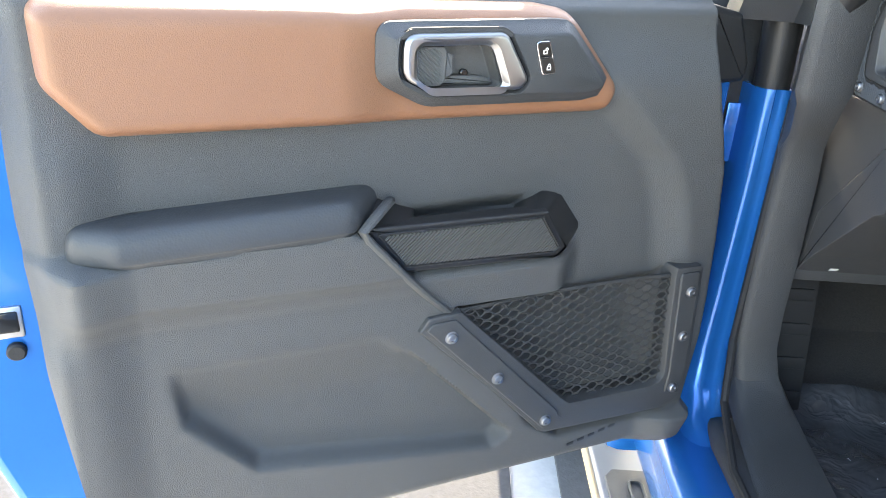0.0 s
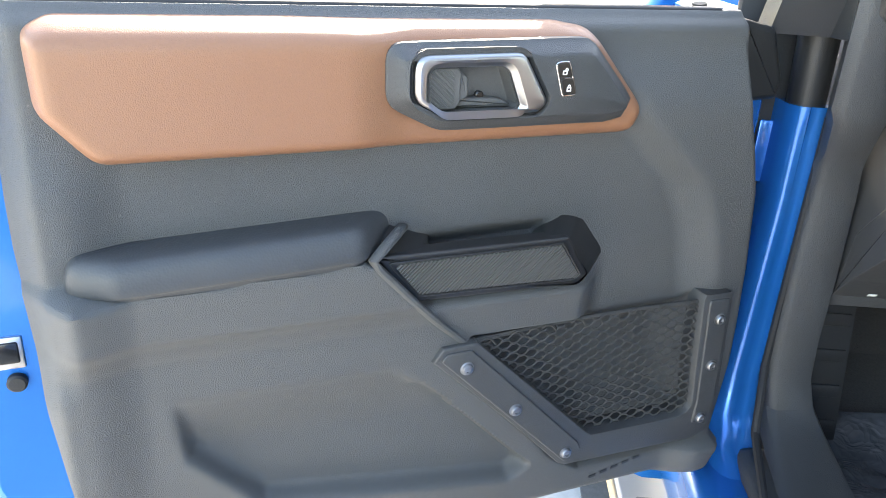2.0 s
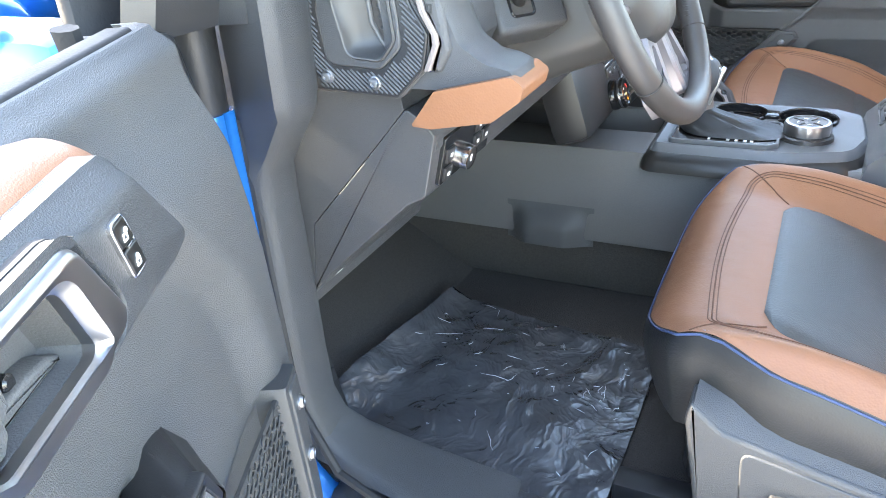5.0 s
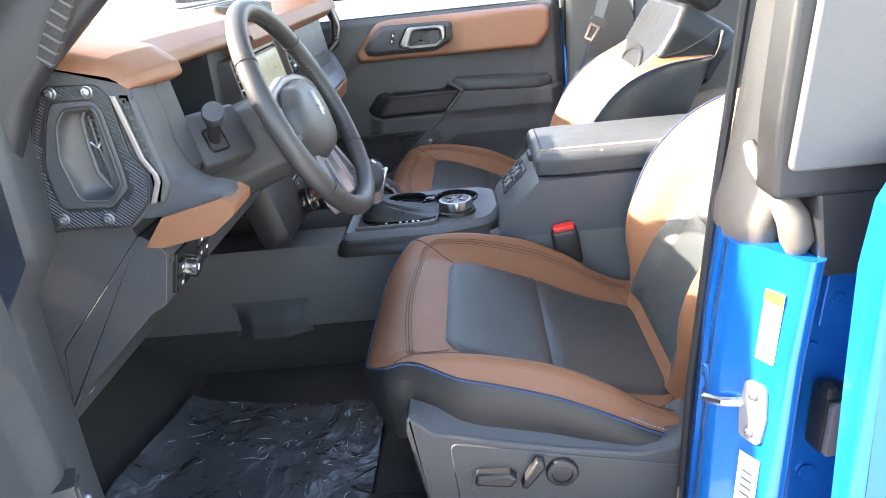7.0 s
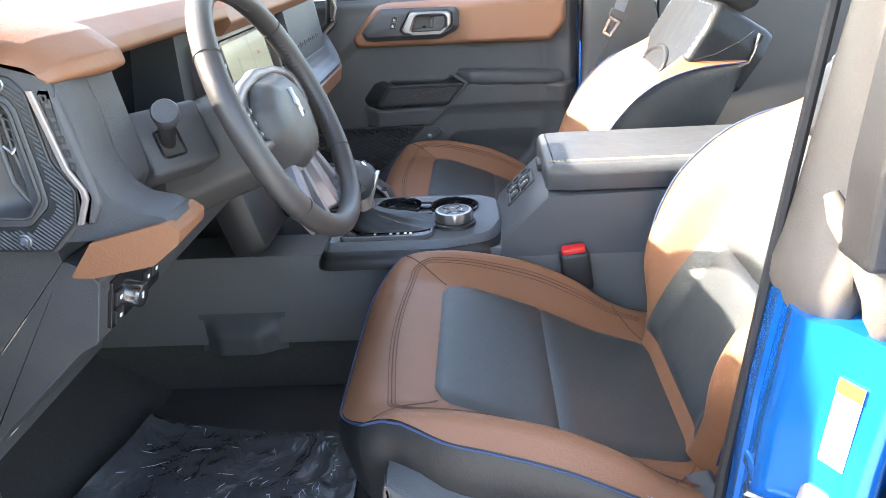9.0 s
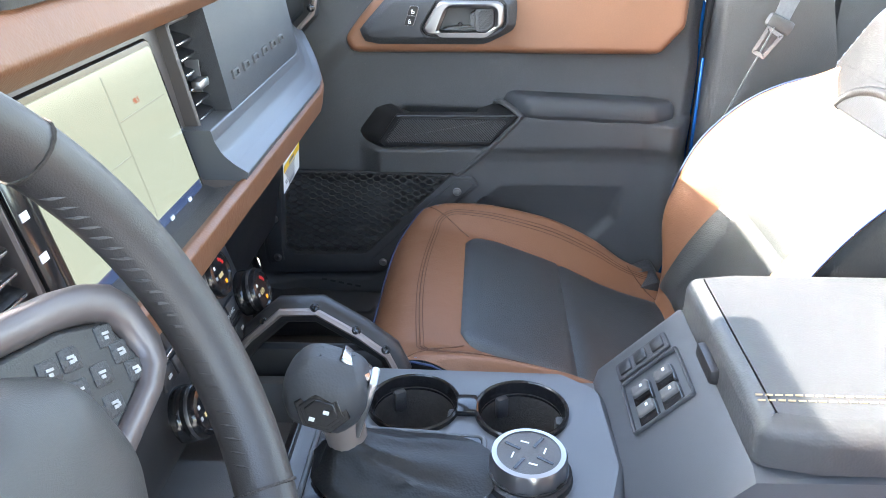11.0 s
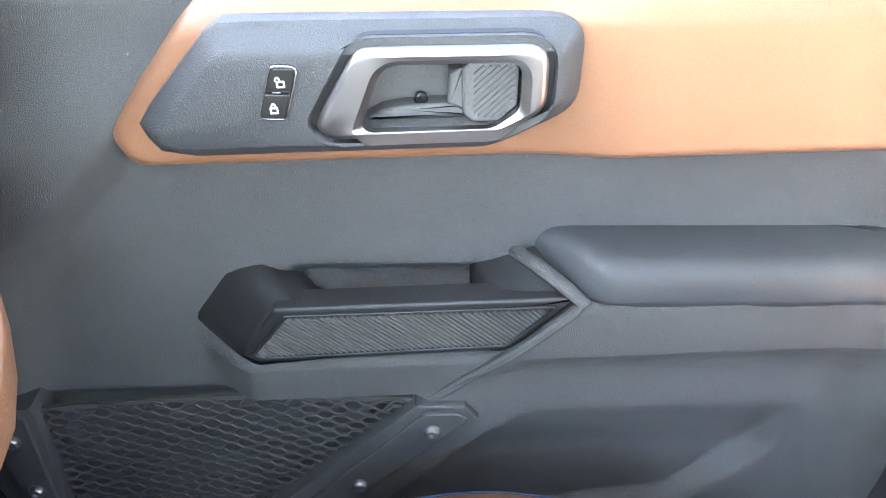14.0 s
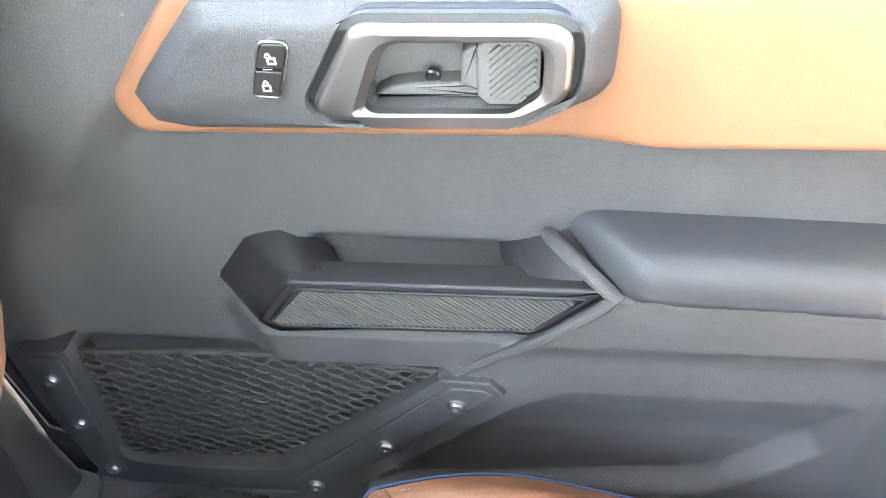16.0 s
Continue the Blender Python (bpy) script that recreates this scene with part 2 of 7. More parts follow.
def resample(pts, n, start=0.0):
    """n points evenly spaced along a closed outline."""
    p = [Vector(q) for q in pts]
    seg = [(p[(i + 1) % len(p)] - p[i]).length for i in range(len(p))]
    total = sum(seg)
    out = []
    for j in range(n):
        s = ((j / n + start) % 1) * total
        i = 0
        while s > seg[i] and i < len(seg) - 1:
            s -= seg[i]
            i += 1
        out.append(tuple(p[i].lerp(p[(i + 1) % len(p)], s / max(seg[i], 1e-9))))
    return out


def box(bm, size, m=None, r=0.0, seg=2):
    """A box with rounded edges, centred on m."""
    g = bmesh.ops.create_cube(bm, size=1.0)
    vs = g["verts"]
    bmesh.ops.scale(bm, vec=size, verts=vs)
    if r:
        es = list({e for v in vs for e in v.link_edges})
        res = bmesh.ops.bevel(bm, geom=es, offset=min(r, min(size) * 0.45), segments=seg, profile=0.5, affect="EDGES")
        vs = [v for v in bm.verts if v.is_valid and v in set(res["verts"])] or vs
        vs = list({v for f in res["faces"] for v in f.verts} | {v for v in vs if v.is_valid})
        # take the whole island
        seen, todo = set(vs), list(vs)
        while todo:
            for e in todo.pop().link_edges:
                for w in e.verts:
                    if w not in seen:
                        seen.add(w)
                        todo.append(w)
        vs = list(seen)
    if m is not None:
        bmesh.ops.transform(bm, matrix=m, verts=vs)
    return vs


def boxed(size, m=None, r=0.0, seg=2):
    bm = bmesh.new()
    box(bm, size, m, r, seg)
    return bm


def tube(bm, pts, r, n=8, closed=False, flat=1.0, caps=True):
    """A round bar along points; r is one radius or one a point; flat squeezes it along its second axis."""
    p = [Vector(q) for q in pts]
    k = len(p)
    rs = r if isinstance(r, (list, tuple)) else [r] * k
    up = Vector((0.03, 0.02, 1)).normalized()
    loops, last = [], None
    for i in range(k):
        a = p[i - 1] if (i or closed) else p[0]
        b = p[(i + 1) % k] if (i < k - 1 or closed) else p[-1]
        t = (b - a).normalized()
        if last is None:
            s = t.cross(up)
            if s.length < 0.05:
                s = t.cross(Vector((1, 0, 0)))
        else:
            s = last - t * last.dot(t)
        s.normalize()
        last = s
        w = t.cross(s)
        loops.append([bm.verts.new(p[i] + (s * math.cos(2 * math.pi * j / n) + w * flat * math.sin(2 * math.pi * j / n)) * rs[i])
                      for j in range(n)])
    for u, v in zip(loops, loops[1:] + (loops[:1] if closed else [])):
        for j in range(n):
            bm.faces.new((u[j], u[(j + 1) % n], v[(j + 1) % n], v[j]))
    if caps and not closed:
        bm.faces.new(loops[0])
        bm.faces.new(loops[-1])


def lathe(bm, profile, m=None, n=32, caps=True):
    """A turned body: (radius, height) pairs about z, then laid by m."""
    m = m or Matrix()
    loops = [[bm.verts.new(m @ Vector((r * math.cos(2 * math.pi * j / n), r * math.sin(2 * math.pi * j / n), h)))
              for j in range(n)] for r, h in profile]
    for u, v in zip(loops, loops[1:]):
        for j in range(n):
            bm.faces.new((u[j], u[(j + 1) % n], v[(j + 1) % n], v[j]))
    if caps:
        bm.faces.new(loops[0])
        bm.faces.new(loops[-1])


def sheet(bm, fn, nu, nv, keep=None):
    """A skin over the unit square; fn(u, v) gives the place. keep(u, v) drops cells."""
    vs = [[bm.verts.new(fn(i / nu, j / nv)) for j in range(nv + 1)] for i in range(nu + 1)]
    for i in range(nu):
        for j in range(nv):
            if keep is None or keep((i + 0.5) / nu, (j + 0.5) / nv):
                bm.faces.new((vs[i][j], vs[i + 1][j], vs[i + 1][j + 1], vs[i][j + 1]))
    loose = [v for v in bm.verts if not v.link_faces]
    bmesh.ops.delete(bm, geom=loose, context="VERTS")
    return vs


def step(a, b, x):
    t = min(1, max(0, (x - a) / (b - a)))
    return t * t * (3 - 2 * t)


def lin(x, table):
    """A value between the rows (x, value)."""
    for (a, va), (b, vb) in zip(table, table[1:]):
        if x <= b:
            return va + (vb - va) * min(1, max(0, (x - a) / (b - a)))
    return table[-1][1]


def curve(x, table):
    """As lin, but smooth through the rows."""
    k = len(table)
    for i in range(k - 1):
        (a, va), (b, vb) = table[i], table[i + 1]
        if x <= b or i == k - 2:
            t = min(1, max(0, (x - a) / (b - a)))
            m0 = (vb - table[i - 1][1]) / (b - table[i - 1][0]) if i else (vb - va) / (b - a)
            m1 = (table[i + 2][1] - va) / (table[i + 2][0] - a) if i < k - 2 else (vb - va) / (b - a)
            h = b - a
            return va * (1 + 2 * t) * (1 - t) ** 2 + m0 * h * t * (1 - t) ** 2 + vb * t * t * (3 - 2 * t) + m1 * h * t * t * (t - 1)
    return table[-1][1]


def inside(poly, x, y):
    hit = False
    for i in range(len(poly)):
        (x0, y0), (x1, y1) = poly[i - 1], poly[i]
        if (y0 > y) != (y1 > y) and x < (x1 - x0) * (y - y0) / (y1 - y0) + x0:
            hit = not hit
    return hit


def edge_distance(poly, x, y):
    best = 9
    p = Vector((x, y))
    for i in range(len(poly)):
        a, b = Vector(poly[i - 1]), Vector(poly[i])
        ab = b - a
        t = min(1, max(0, (p - a).dot(ab) / ab.length_squared))
        best = min(best, (p - a - ab * t).length)
    return best


def clip_lines(poly, angle, pitch, margin=0.0):
    """Parallel lines across an outline, as pairs of ends."""
    c, s = math.cos(angle), math.sin(angle)
    rot = [(x * c + y * s, -x * s + y * c) for x, y in poly]
    lo, hi = min(q[1] for q in rot), max(q[1] for q in rot)
    out, y = [], lo + pitch / 2
    while y < hi:
        xs = []
        for i in range(len(rot)):
            (x0, y0), (x1, y1) = rot[i - 1], rot[i]
            if (y0 > y) != (y1 > y):
                xs.append(x0 + (x1 - x0) * (y - y0) / (y1 - y0))
        xs.sort()
        for a, b in zip(xs[::2], xs[1::2]):
            a, b = a + margin, b - margin
            if b - a > pitch:
                out.append(((a * c - y * s, a * s + y * c), (b * c - y * s, b * s + y * c)))
        y += pitch
    return out


# ---- the two front doors: one form, mirrored; y ahead, z up, depth measured from the car's middle ----
DOOR_OPEN = pose(-0.8501, -0.5108, 0, 0, 0, -64.616)
PLATE = [(-0.1235, 1.160), (0.083, 1.1645), (0.140, 1.1045), (0.127, 1.0835), (-0.072, 1.0825), (-0.122, 1.107)]
PAD = [(-0.410, 1.170), (-0.408, 1.106), (-0.368, 1.060), (0.160, 1.063), (0.172, 1.091), (0.097, 1.173), (0.060, 1.178), (-0.14, 1.178), (-0.20, 1.179), (-0.39, 1.179)]
BEZEL = [(-0.104, 1.154), (0.004, 1.156), (0.0335, 1.1085), (0.024, 1.098), (-0.076, 1.098), (-0.103, 1.112)]
BEZEL_IN = [(-0.089, 1.142), (-0.010, 1.143), (0.006, 1.105), (0.001, 1.1005), (-0.072, 1.1003), (-0.088, 1.1115)]
NET = [(-0.018, 0.843), (0.296, 0.850), (0.310, 0.680), (0.150, 0.680)]
SCREWS = [(-0.025, 0.815), (0.041, 0.747), (0.118, 0.668), (0.320, 0.823), (0.322, 0.756), (0.323, 0.675)]
HAND = [(-0.100, 0.915), (-0.112, 0.966), (0.078, 0.972), (0.100, 0.930)]
LOW_POCKET = [(-0.335, 0.83), (-0.322, 0.756), (-0.247, 0.678), (0.050, 0.632), (0.078, 0.648), (-0.103, 0.83)]
FRONT_EDGE = [(0.550, 0.10), (0.558, 0.28), (0.584, 0.345), (0.628, 0.368), (0.741, 0.378), (0.80, 0.376), (0.885, 0.370), (0.98, 0.359), (1.03, 0.345), (1.073, 0.330),
              (1.10, 0.324), (1.146, 0.322), (1.187, 0.318)]
REAR_EDGE = [(0.550, -0.30), (0.565, -0.35), (0.61, -0.392), (0.674, -0.412), (0.831, -0.432), (0.983, -0.442), (1.187, -0.442)]


def panel_depth(y, z):
    x = 0.768
    # upper edge rolls outwards to the window seal
    x += 0.016 * step(1.166, 1.187, z) ** 1.5
    # rear column turns outwards
    x += 0.030 * step(-0.415, -0.446, y)
    x -= 0.016 * step(-0.345, -0.405, y) * (1 - step(1.02, 1.10, z)) 
    # front rib
    rib = lin(z, [(0.84, 0.300), (0.90, 0.290), (0.95, 0.277), (1.00, 0.250), (1.075, 0.167), (1.14, 0.120)])
    x -= 0.022 * step(rib - 0.028, rib + 0.028, y) * (1 - step(1.08, 1.16, z))
    # lower body stands proud below the armrest and the slanted edge
    edge = lin(y, [(-0.45, 0.949), (-0.36, 0.951), (-0.150, 0.961), (-0.136, 0.958), (-0.098, 0.918), (-0.020, 0.842), (0.10, 0.66), (0.15, 0.628), (0.36, 0.628)])
    low = step(edge + 0.005, edge - 0.003, z)
    x -= low * lin(z, [(0.55, 0.024), (0.82, 0.026), (0.872, 0.028), (0.890, 0.034), (0.902, 0.0415), (0.945, 0.0465), (0.965, 0.0465)]) * (1 - 0.75 * step(-0.395, -0.432, y) * step(0.84, 0.90, z))
    # ledge below the pull handle
    led = step(0.910, 0.889, z) * step(0.160, 0.112, y) * (1 - low)
    x -= led * lin(z, [(0.80, 0.016), (0.87, 0.026), (0.889, 0.030)])
    # bottom rolls under
    x += 0.05 * step(0.60, 0.545, z)
    if inside(LOW_POCKET, y, z):
        d = edge_distance(LOW_POCKET[:5] + [(0.0, 0.83)], y, z) if z < 0.80 else edge_distance(LOW_POCKET, y, z)
        x += 0.021 * step(0, 0.014, d) * step(0.84, 0.75, z)
    if inside(NET, y, z):
        x = max(x, 0.765 + 0.030 * step(0, 0.04, edge_distance(NET, y, z)))
    # hollow for the fingers behind the pull
    if inside(HAND, y, z):
        x += 0.020 * step(0, 0.026, edge_distance(HAND, y, z))
    # front edge turns towards the jamb
    fe = lin(z, FRONT_EDGE)
    x += 0.014 * step(fe - 0.012, fe, y)
    return x


def polar(poly, centre, n):
    """An outline cut by n rays from its middle."""
    out = []
    for k in range(n):
        a = 2 * math.pi * k / n
        dx, dy = math.cos(a), math.sin(a)
        best = 0
        for i in range(len(poly)):
            (x0, y0), (x1, y1) = poly[i - 1], poly[i]
            ex, ey = x1 - x0, y1 - y0
            den = dx * ey - dy * ex
            if abs(den) < 1e-12:
                continue
            t = ((x0 - centre[0]) * ey - (y0 - centre[1]) * ex) / den
            s = ((x0 - centre[0]) * dy - (y0 - centre[1]) * dx) / den
            if t > 0 and -1e-9 <= s <= 1 + 1e-9:
                best = max(best, t)
        out.append((centre[0] + dx * best, centre[1] + dy * best))
    return out


def ribs(bm, poly, angle, pitch, width, h0, h1, to3, margin=0.001):
    """Raised diagonal ribs that fill an outline."""
    for (a, b), (c, d) in clip_lines(poly, angle, pitch, margin):
        t = Vector((c - a, d - b)).normalized() * width / 2
        nx, ny = -t.y, t.x
        base = [bm.verts.new(to3(p + sx * nx, q + sx * ny, h0)) for p, q, sx in ((a, b, 1), (c, d, 1), (c, d, -1), (a, b, -1))]
        top = [bm.verts.new(to3(p + 0.45 * sx * nx, q + 0.45 * sx * ny, h1)) for p, q, sx in ((a, b, 1), (c, d, 1), (c, d, -1), (a, b, -1))]
        bm.faces.new(top)
        for i in range(4):
            bm.faces.new((base[i], base[(i + 1) % 4], top[(i + 1) % 4], top[i]))


def text_mesh(body, size, depth):
    cu = bpy.data.curves.new("text", "FONT")
    cu.body, cu.size, cu.extrude, cu.align_x, cu.align_y = body, size, depth, "CENTER", "CENTER"
    ob = bpy.data.objects.new("text", cu)
    scene.collection.objects.link(ob)
    me = bpy.data.meshes.new_from_object(ob.evaluated_get(bpy.context.evaluated_depsgraph_get()))
    bm = bmesh.new()
    bm.from_mesh(me)
    bpy.data.objects.remove(ob)
    bpy.data.meshes.remove(me)
    return bm


def screw(parent, at, axis, r=0.0065, name="screw", mat=None):
    """A pan-head screw with a star recess; axis points out of the surface."""
    bm = bmesh.new()
    m = Matrix.Translation(at) @ Vector(axis).to_track_quat("Z", "Y").to_matrix().to_4x4()
    lathe(bm, [(r * 1.25, -0.002), (r * 1.25, 0.0005), (r, 0.001), (r, 0.003), (r * 0.85, 0.0045), (r * 0.45, 0.005), (r * 0.4, 0.003)], m, 18)
    return part(name, bm, mat or SCREW_STEEL, parent, "bright steel screw")


def lock_icon(bm, y, z, h, to3, open_=False, s=0.0045):
    """A small padlock sign."""
    body = fillet([(y - s * .8, z - s), (y + s * .8, z - s), (y + s * .8, z + s * .25), (y - s * .8, z + s * .25)], s * 0.12, 2)
    frame_ring(bm, body, inset(body, s * 0.30), h, h - 0.0005, 0.0001, to3)
    off = s * 0.5 if open_ else 0
    arc = [(y + off + s * .55 * math.cos(a), z + s * .25 + s * .75 * math.sin(a)) for a in np.linspace(0, math.pi, 9)]
    arc += [(y + off + s * .3 * math.cos(a), z + s * .25 + s * .45 * math.sin(a)) for a in np.linspace(math.pi, 0, 9)]
    rings(bm, arc, [(0, h), (0, h + 0.0006 * (1 if h < 0 else -1))], to3)


def front_door(side, m, label):
    """side: 1 for the passenger's door, -1 for the driver's."""
    door = thing("front_door", label, "car door", "front doors", m=m)
    to3 = lambda y, z, x: (side * x, y, z)
    inward = (-side, 0, 0)

    bm = bmesh.new()
    def skin(u, v):
        z = 0.55 + 0.637 * v
        y0, y1 = lin(z, REAR_EDGE), lin(z, FRONT_EDGE)
        y = y0 + (y1 - y0) * u
        return to3(y, z, panel_depth(y, z))
    sheet(bm, skin, 190, 150)
    rim = [e for e in bm.edges if len(e.link_faces) == 1]
    ext = bmesh.ops.extrude_edge_only(bm, edges=rim)
    for v in [g for g in ext["geom"] if isinstance(g, bmesh.types.BMVert)]:
        v.co.x += side * 0.02
    part("inner_panel", bm, PLASTIC, door, "dark grey grained plastic door trim", angle=60)

    # painted shell behind the trim
    rear = -0.500 if side < 0 else -0.462
    bm = bmesh.new()
    shell = fillet([(rear, 1.145), (rear - 0.005, 0.72), (rear + 0.03, 0.60), (-0.38, 0.558), (0.30, 0.558), (0.380, 0.60), (0.388, 0.90), (0.388, 1.10), (0.370, 1.145)], 0.03)
    slab(bm, shell, 0.925, 0.800, 0.012, to3)
    part("shell", bm, BLUE, door, "blue metallic painted door shell")
    bm = bmesh.new()
    slab(bm, fillet([(rear, 1.142), (rear + 0.02, 1.162), (0.285, 1.162), (0.310, 1.142)], 0.008), 0.89, 0.80, 0.006, to3)
    part("belt_trim", bm, PLASTIC_BLACK, door)
    bm = bmesh.new()
    slab(bm, fillet([(-0.440, 1.160), (-0.440, 1.190), (0.285, 1.190), (0.290, 1.160)], 0.003), 0.806, 0.788, 0.004, to3)
    part("window_seal", bm, RUBBER, door, "black rubber window seal")
    # corner cover between trim and hinge pillar
    bm = bmesh.new()
    slab(bm, fillet([(0.318, 1.080), (0.394, 1.084), (0.398, 1.108), (0.372, 1.168), (0.318, 1.180)], 0.008), 0.86, 0.790, 0.008, to3)
    part("corner_cover", bm, PLASTIC_BLACK, door)
    # post of the window run
    bm = bmesh.new()
    tube(bm, [to3(0.305, 1.15, 0.842), to3(0.295, 1.19, 0.842)], 0.012, 8, flat=0.6)
    part("window_post", bm, RUBBER, door)

    # tan upper pad
    bm = bmesh.new()
    pad = fillet(PAD, [0.02, 0.03, 0.025, 0.02, 0.02, 0.03, 0.04, 0.05, 0.05, 0.02])
    ya, yb = min(q[0] for q in pad) + 1e-5, max(q[0] for q in pad) - 1e-5
    def span(y):
        cuts = []
        for i in range(len(pad)):
            (y0, z0), (y1, z1) = pad[i - 1], pad[i]
            if (y0 > y) != (y1 > y):
                cuts.append(z0 + (z1 - z0) * (y - y0) / (y1 - y0))
        return min(cuts), max(cuts)
    def cushion(u, v):
        y = ya + (yb - ya) * (0.5 - 0.5 * math.cos(math.pi * u)) if not 0.1 < u < 0.9 else ya + (yb - ya) * (0.0245 + (u - 0.1) / 0.8 * 0.951)
        lo, hi = span(y)
        t = 0.5 - 0.5 * math.cos(math.pi * v)
        z = lo + (hi - lo) * (0.5 * t + 0.5 * v)
        d = min(edge_distance(pad, y, z), 0.016)
        x = 0.768 - 0.024 * math.sqrt(max(0, 1 - (1 - d / 0.016) ** 2))
        x -= 0.013 * step(-0.09, -0.16, y) * (0.768 - x) / 0.024
        x += 0.009 * step(1.155, 1.178, z)
        if inside(PLATE, y, z):
            x += 0.018 * step(0.008, 0.016, edge_distance(PLATE, y, z))
        return to3(y, z, x)
    sheet(bm, cushion, 130, 36)
    part("upper_pad", bm, TAN_PAD, door, "tan soft-touch upper pad", angle=50)

    # dark plate with the handle cup
    centre = (-0.042, 1.124)
    N = 120
    outer = polar(fillet(PLATE, [0.016, 0.022, 0.009, 0.010, 0.045, 0.022], 6), centre, N)
    hole = polar(fillet(BEZEL, [0.016, 0.016, 0.008, 0.012, 0.022, 0.018], 6), centre, N)
    loops = []
    bm = bmesh.new()
    for o, d, x in ((outer, -0.0015, 0.755), (outer, -0.0015, 0.736), (outer, 0.002, 0.7335), (outer, 0.0095, 0.7225), (outer, 0.0125, 0.7206), (hole, -0.0042, 0.7195), (hole, -0.0030, 0.7212), (hole, -0.0026, 0.735)):
        loops.append([bm.verts.new(to3(a, b, x)) for a, b in (inset(o, d) if d else o)])
    for u, v in zip(loops, loops[1:]):
        for i in range(N):
            bm.faces.new((u[i], u[(i + 1) % N], v[(i + 1) % N], v[i]))
    part("switch_plate", bm, PLASTIC_SOFT, door, "dark charcoal handle surround plate")
    # satin bezel
    b_out = polar(fillet(BEZEL, [0.016, 0.016, 0.008, 0.012, 0.022, 0.018], 6), centre, N)
    b_in = polar(fillet(BEZEL_IN, [0.010, 0.014, 0.004, 0.004, 0.014, 0.012], 6), centre, N)
    bm = bmesh.new()
    loops = []
    for o, d, x in ((b_out, 0.0009, 0.735), (b_out, 0.0009, 0.7195), (b_out, 0.0022, 0.7172), (b_out, 0.0040, 0.7158), (b_out, 0.0055, 0.7154), (b_in, -0.0046, 0.7160), (b_in, -0.0038, 0.7168), (b_in, -0.0008, 0.7215), (b_in, 0.0004, 0.7222), (b_in, 0, 0.728)):
        loops.append([bm.verts.new(to3(a, b, x)) for a, b in (inset(o, d) if d else o)])
    for u, v in zip(loops, loops[1:]):
        for i in range(N):
            bm.faces.new((u[i], u[(i + 1) % N], v[(i + 1) % N], v[i]))
    part("handle_bezel", bm, BEZEL_METAL, door, "satin silver door handle bezel", angle=28)
    bm = bmesh.new()
    frame_ring(bm, inset(hole, -0.0034), inset(b_out, 0.0016), 0.7350, 0.7262, 0.0003, to3)
    part("bezel_gap", bm, RUBBER, door, "black gap round the handle bezel")
    # cup
    bm = bmesh.new()
    lv = [(b_in, 0.0, 0.728), (b_in, 0.0002, 0.744), (b_in, 0.0015, 0.7475), (b_in, 0.0030, 0.7480)]
    loops = [[bm.verts.new(to3(a, b, x)) for a, b in (inset(o, d) if d else o)] for o, d, x in lv]
    for u, v in zip(loops, loops[1:]):
        for i in range(N):
            bm.faces.new((u[i], u[(i + 1) % N], v[(i + 1) % N], v[i]))
    bm.faces.new(loops[-1])
    cup = part("handle_cup", bm, PLASTIC_GREY, door)
    bm = bmesh.new()
    slab(bm, fillet([(-0.060, 1.1015), (0.001, 1.1015), (0.002, 1.104), (-0.007, 1.1085), (-0.020, 1.1105), (-0.060, 1.1115)], 0.001, 2), 0.7478, 0.7360, 0.0025, to3)
    part("cup_ledge", bm, PLASTIC_GREY, cup)
    bm = bmesh.new()
    lathe(bm, [(0.0042, 0), (0.0042, 0.004), (0.003, 0.005)], Matrix.Translation(to3(-0.030, 1.1125, 0.7435)) @ Vector(inward).to_track_quat("Z", "Y").to_matrix().to_4x4(), 14)
    part("cap", bm, GLOSS_BLACK, door)
    # release lever with ribs
    bm = bmesh.new()
    lev = fillet([(-0.0872, 1.1405), (-0.058, 1.1405), (-0.0545, 1.136), (-0.0545, 1.108), (-0.060, 1.1025), (-0.075, 1.1025), (-0.0865, 1.1125)], 0.002)
    slab(bm, lev, 0.744, 0.7275, 0.002, to3)
    lever = part("release_lever", bm, PLASTIC_GREY, door, "ribbed dark grey release lever")
    bm = bmesh.new()
    ribs(bm, [(-0.0855, 1.1385), (-0.061, 1.1385), (-0.0605, 1.108), (-0.064, 1.105), (-0.076, 1.105), (-0.0848, 1.114)], 2.4, 0.0030, 0.0022, 0.7278, 0.7262, to3)
    part("grip_ribs", bm, PLASTIC_GREY, lever)
    bm = bmesh.new()
    slab(bm, fillet([(-0.056, 1.137), (-0.047, 1.132), (-0.0455, 1.114), (-0.056, 1.108)], 0.002), 0.744, 0.730, 0.002, to3)
    part("lever_hook", bm, PLASTIC_GREY, lever)

    # lock switch
    bm = bmesh.new()
    sw3 = lambda y, z, x: to3(0.0494 + (y - 0.0375) * 0.87, 1.1302 + (z - 1.134) * 0.97, x)
    sw = fillet([(0.0400, 1.1515), (0.0215, 1.1505), (0.0345, 1.1165), (0.0540, 1.1175)], 0.005, 4)
    frame_ring(bm, sw, inset(sw, 0.0016), 0.7215, 0.7172, 0.0006, sw3)
    lock = part("lock_switch", bm, STEEL, door, "chrome-rimmed black lock switch")
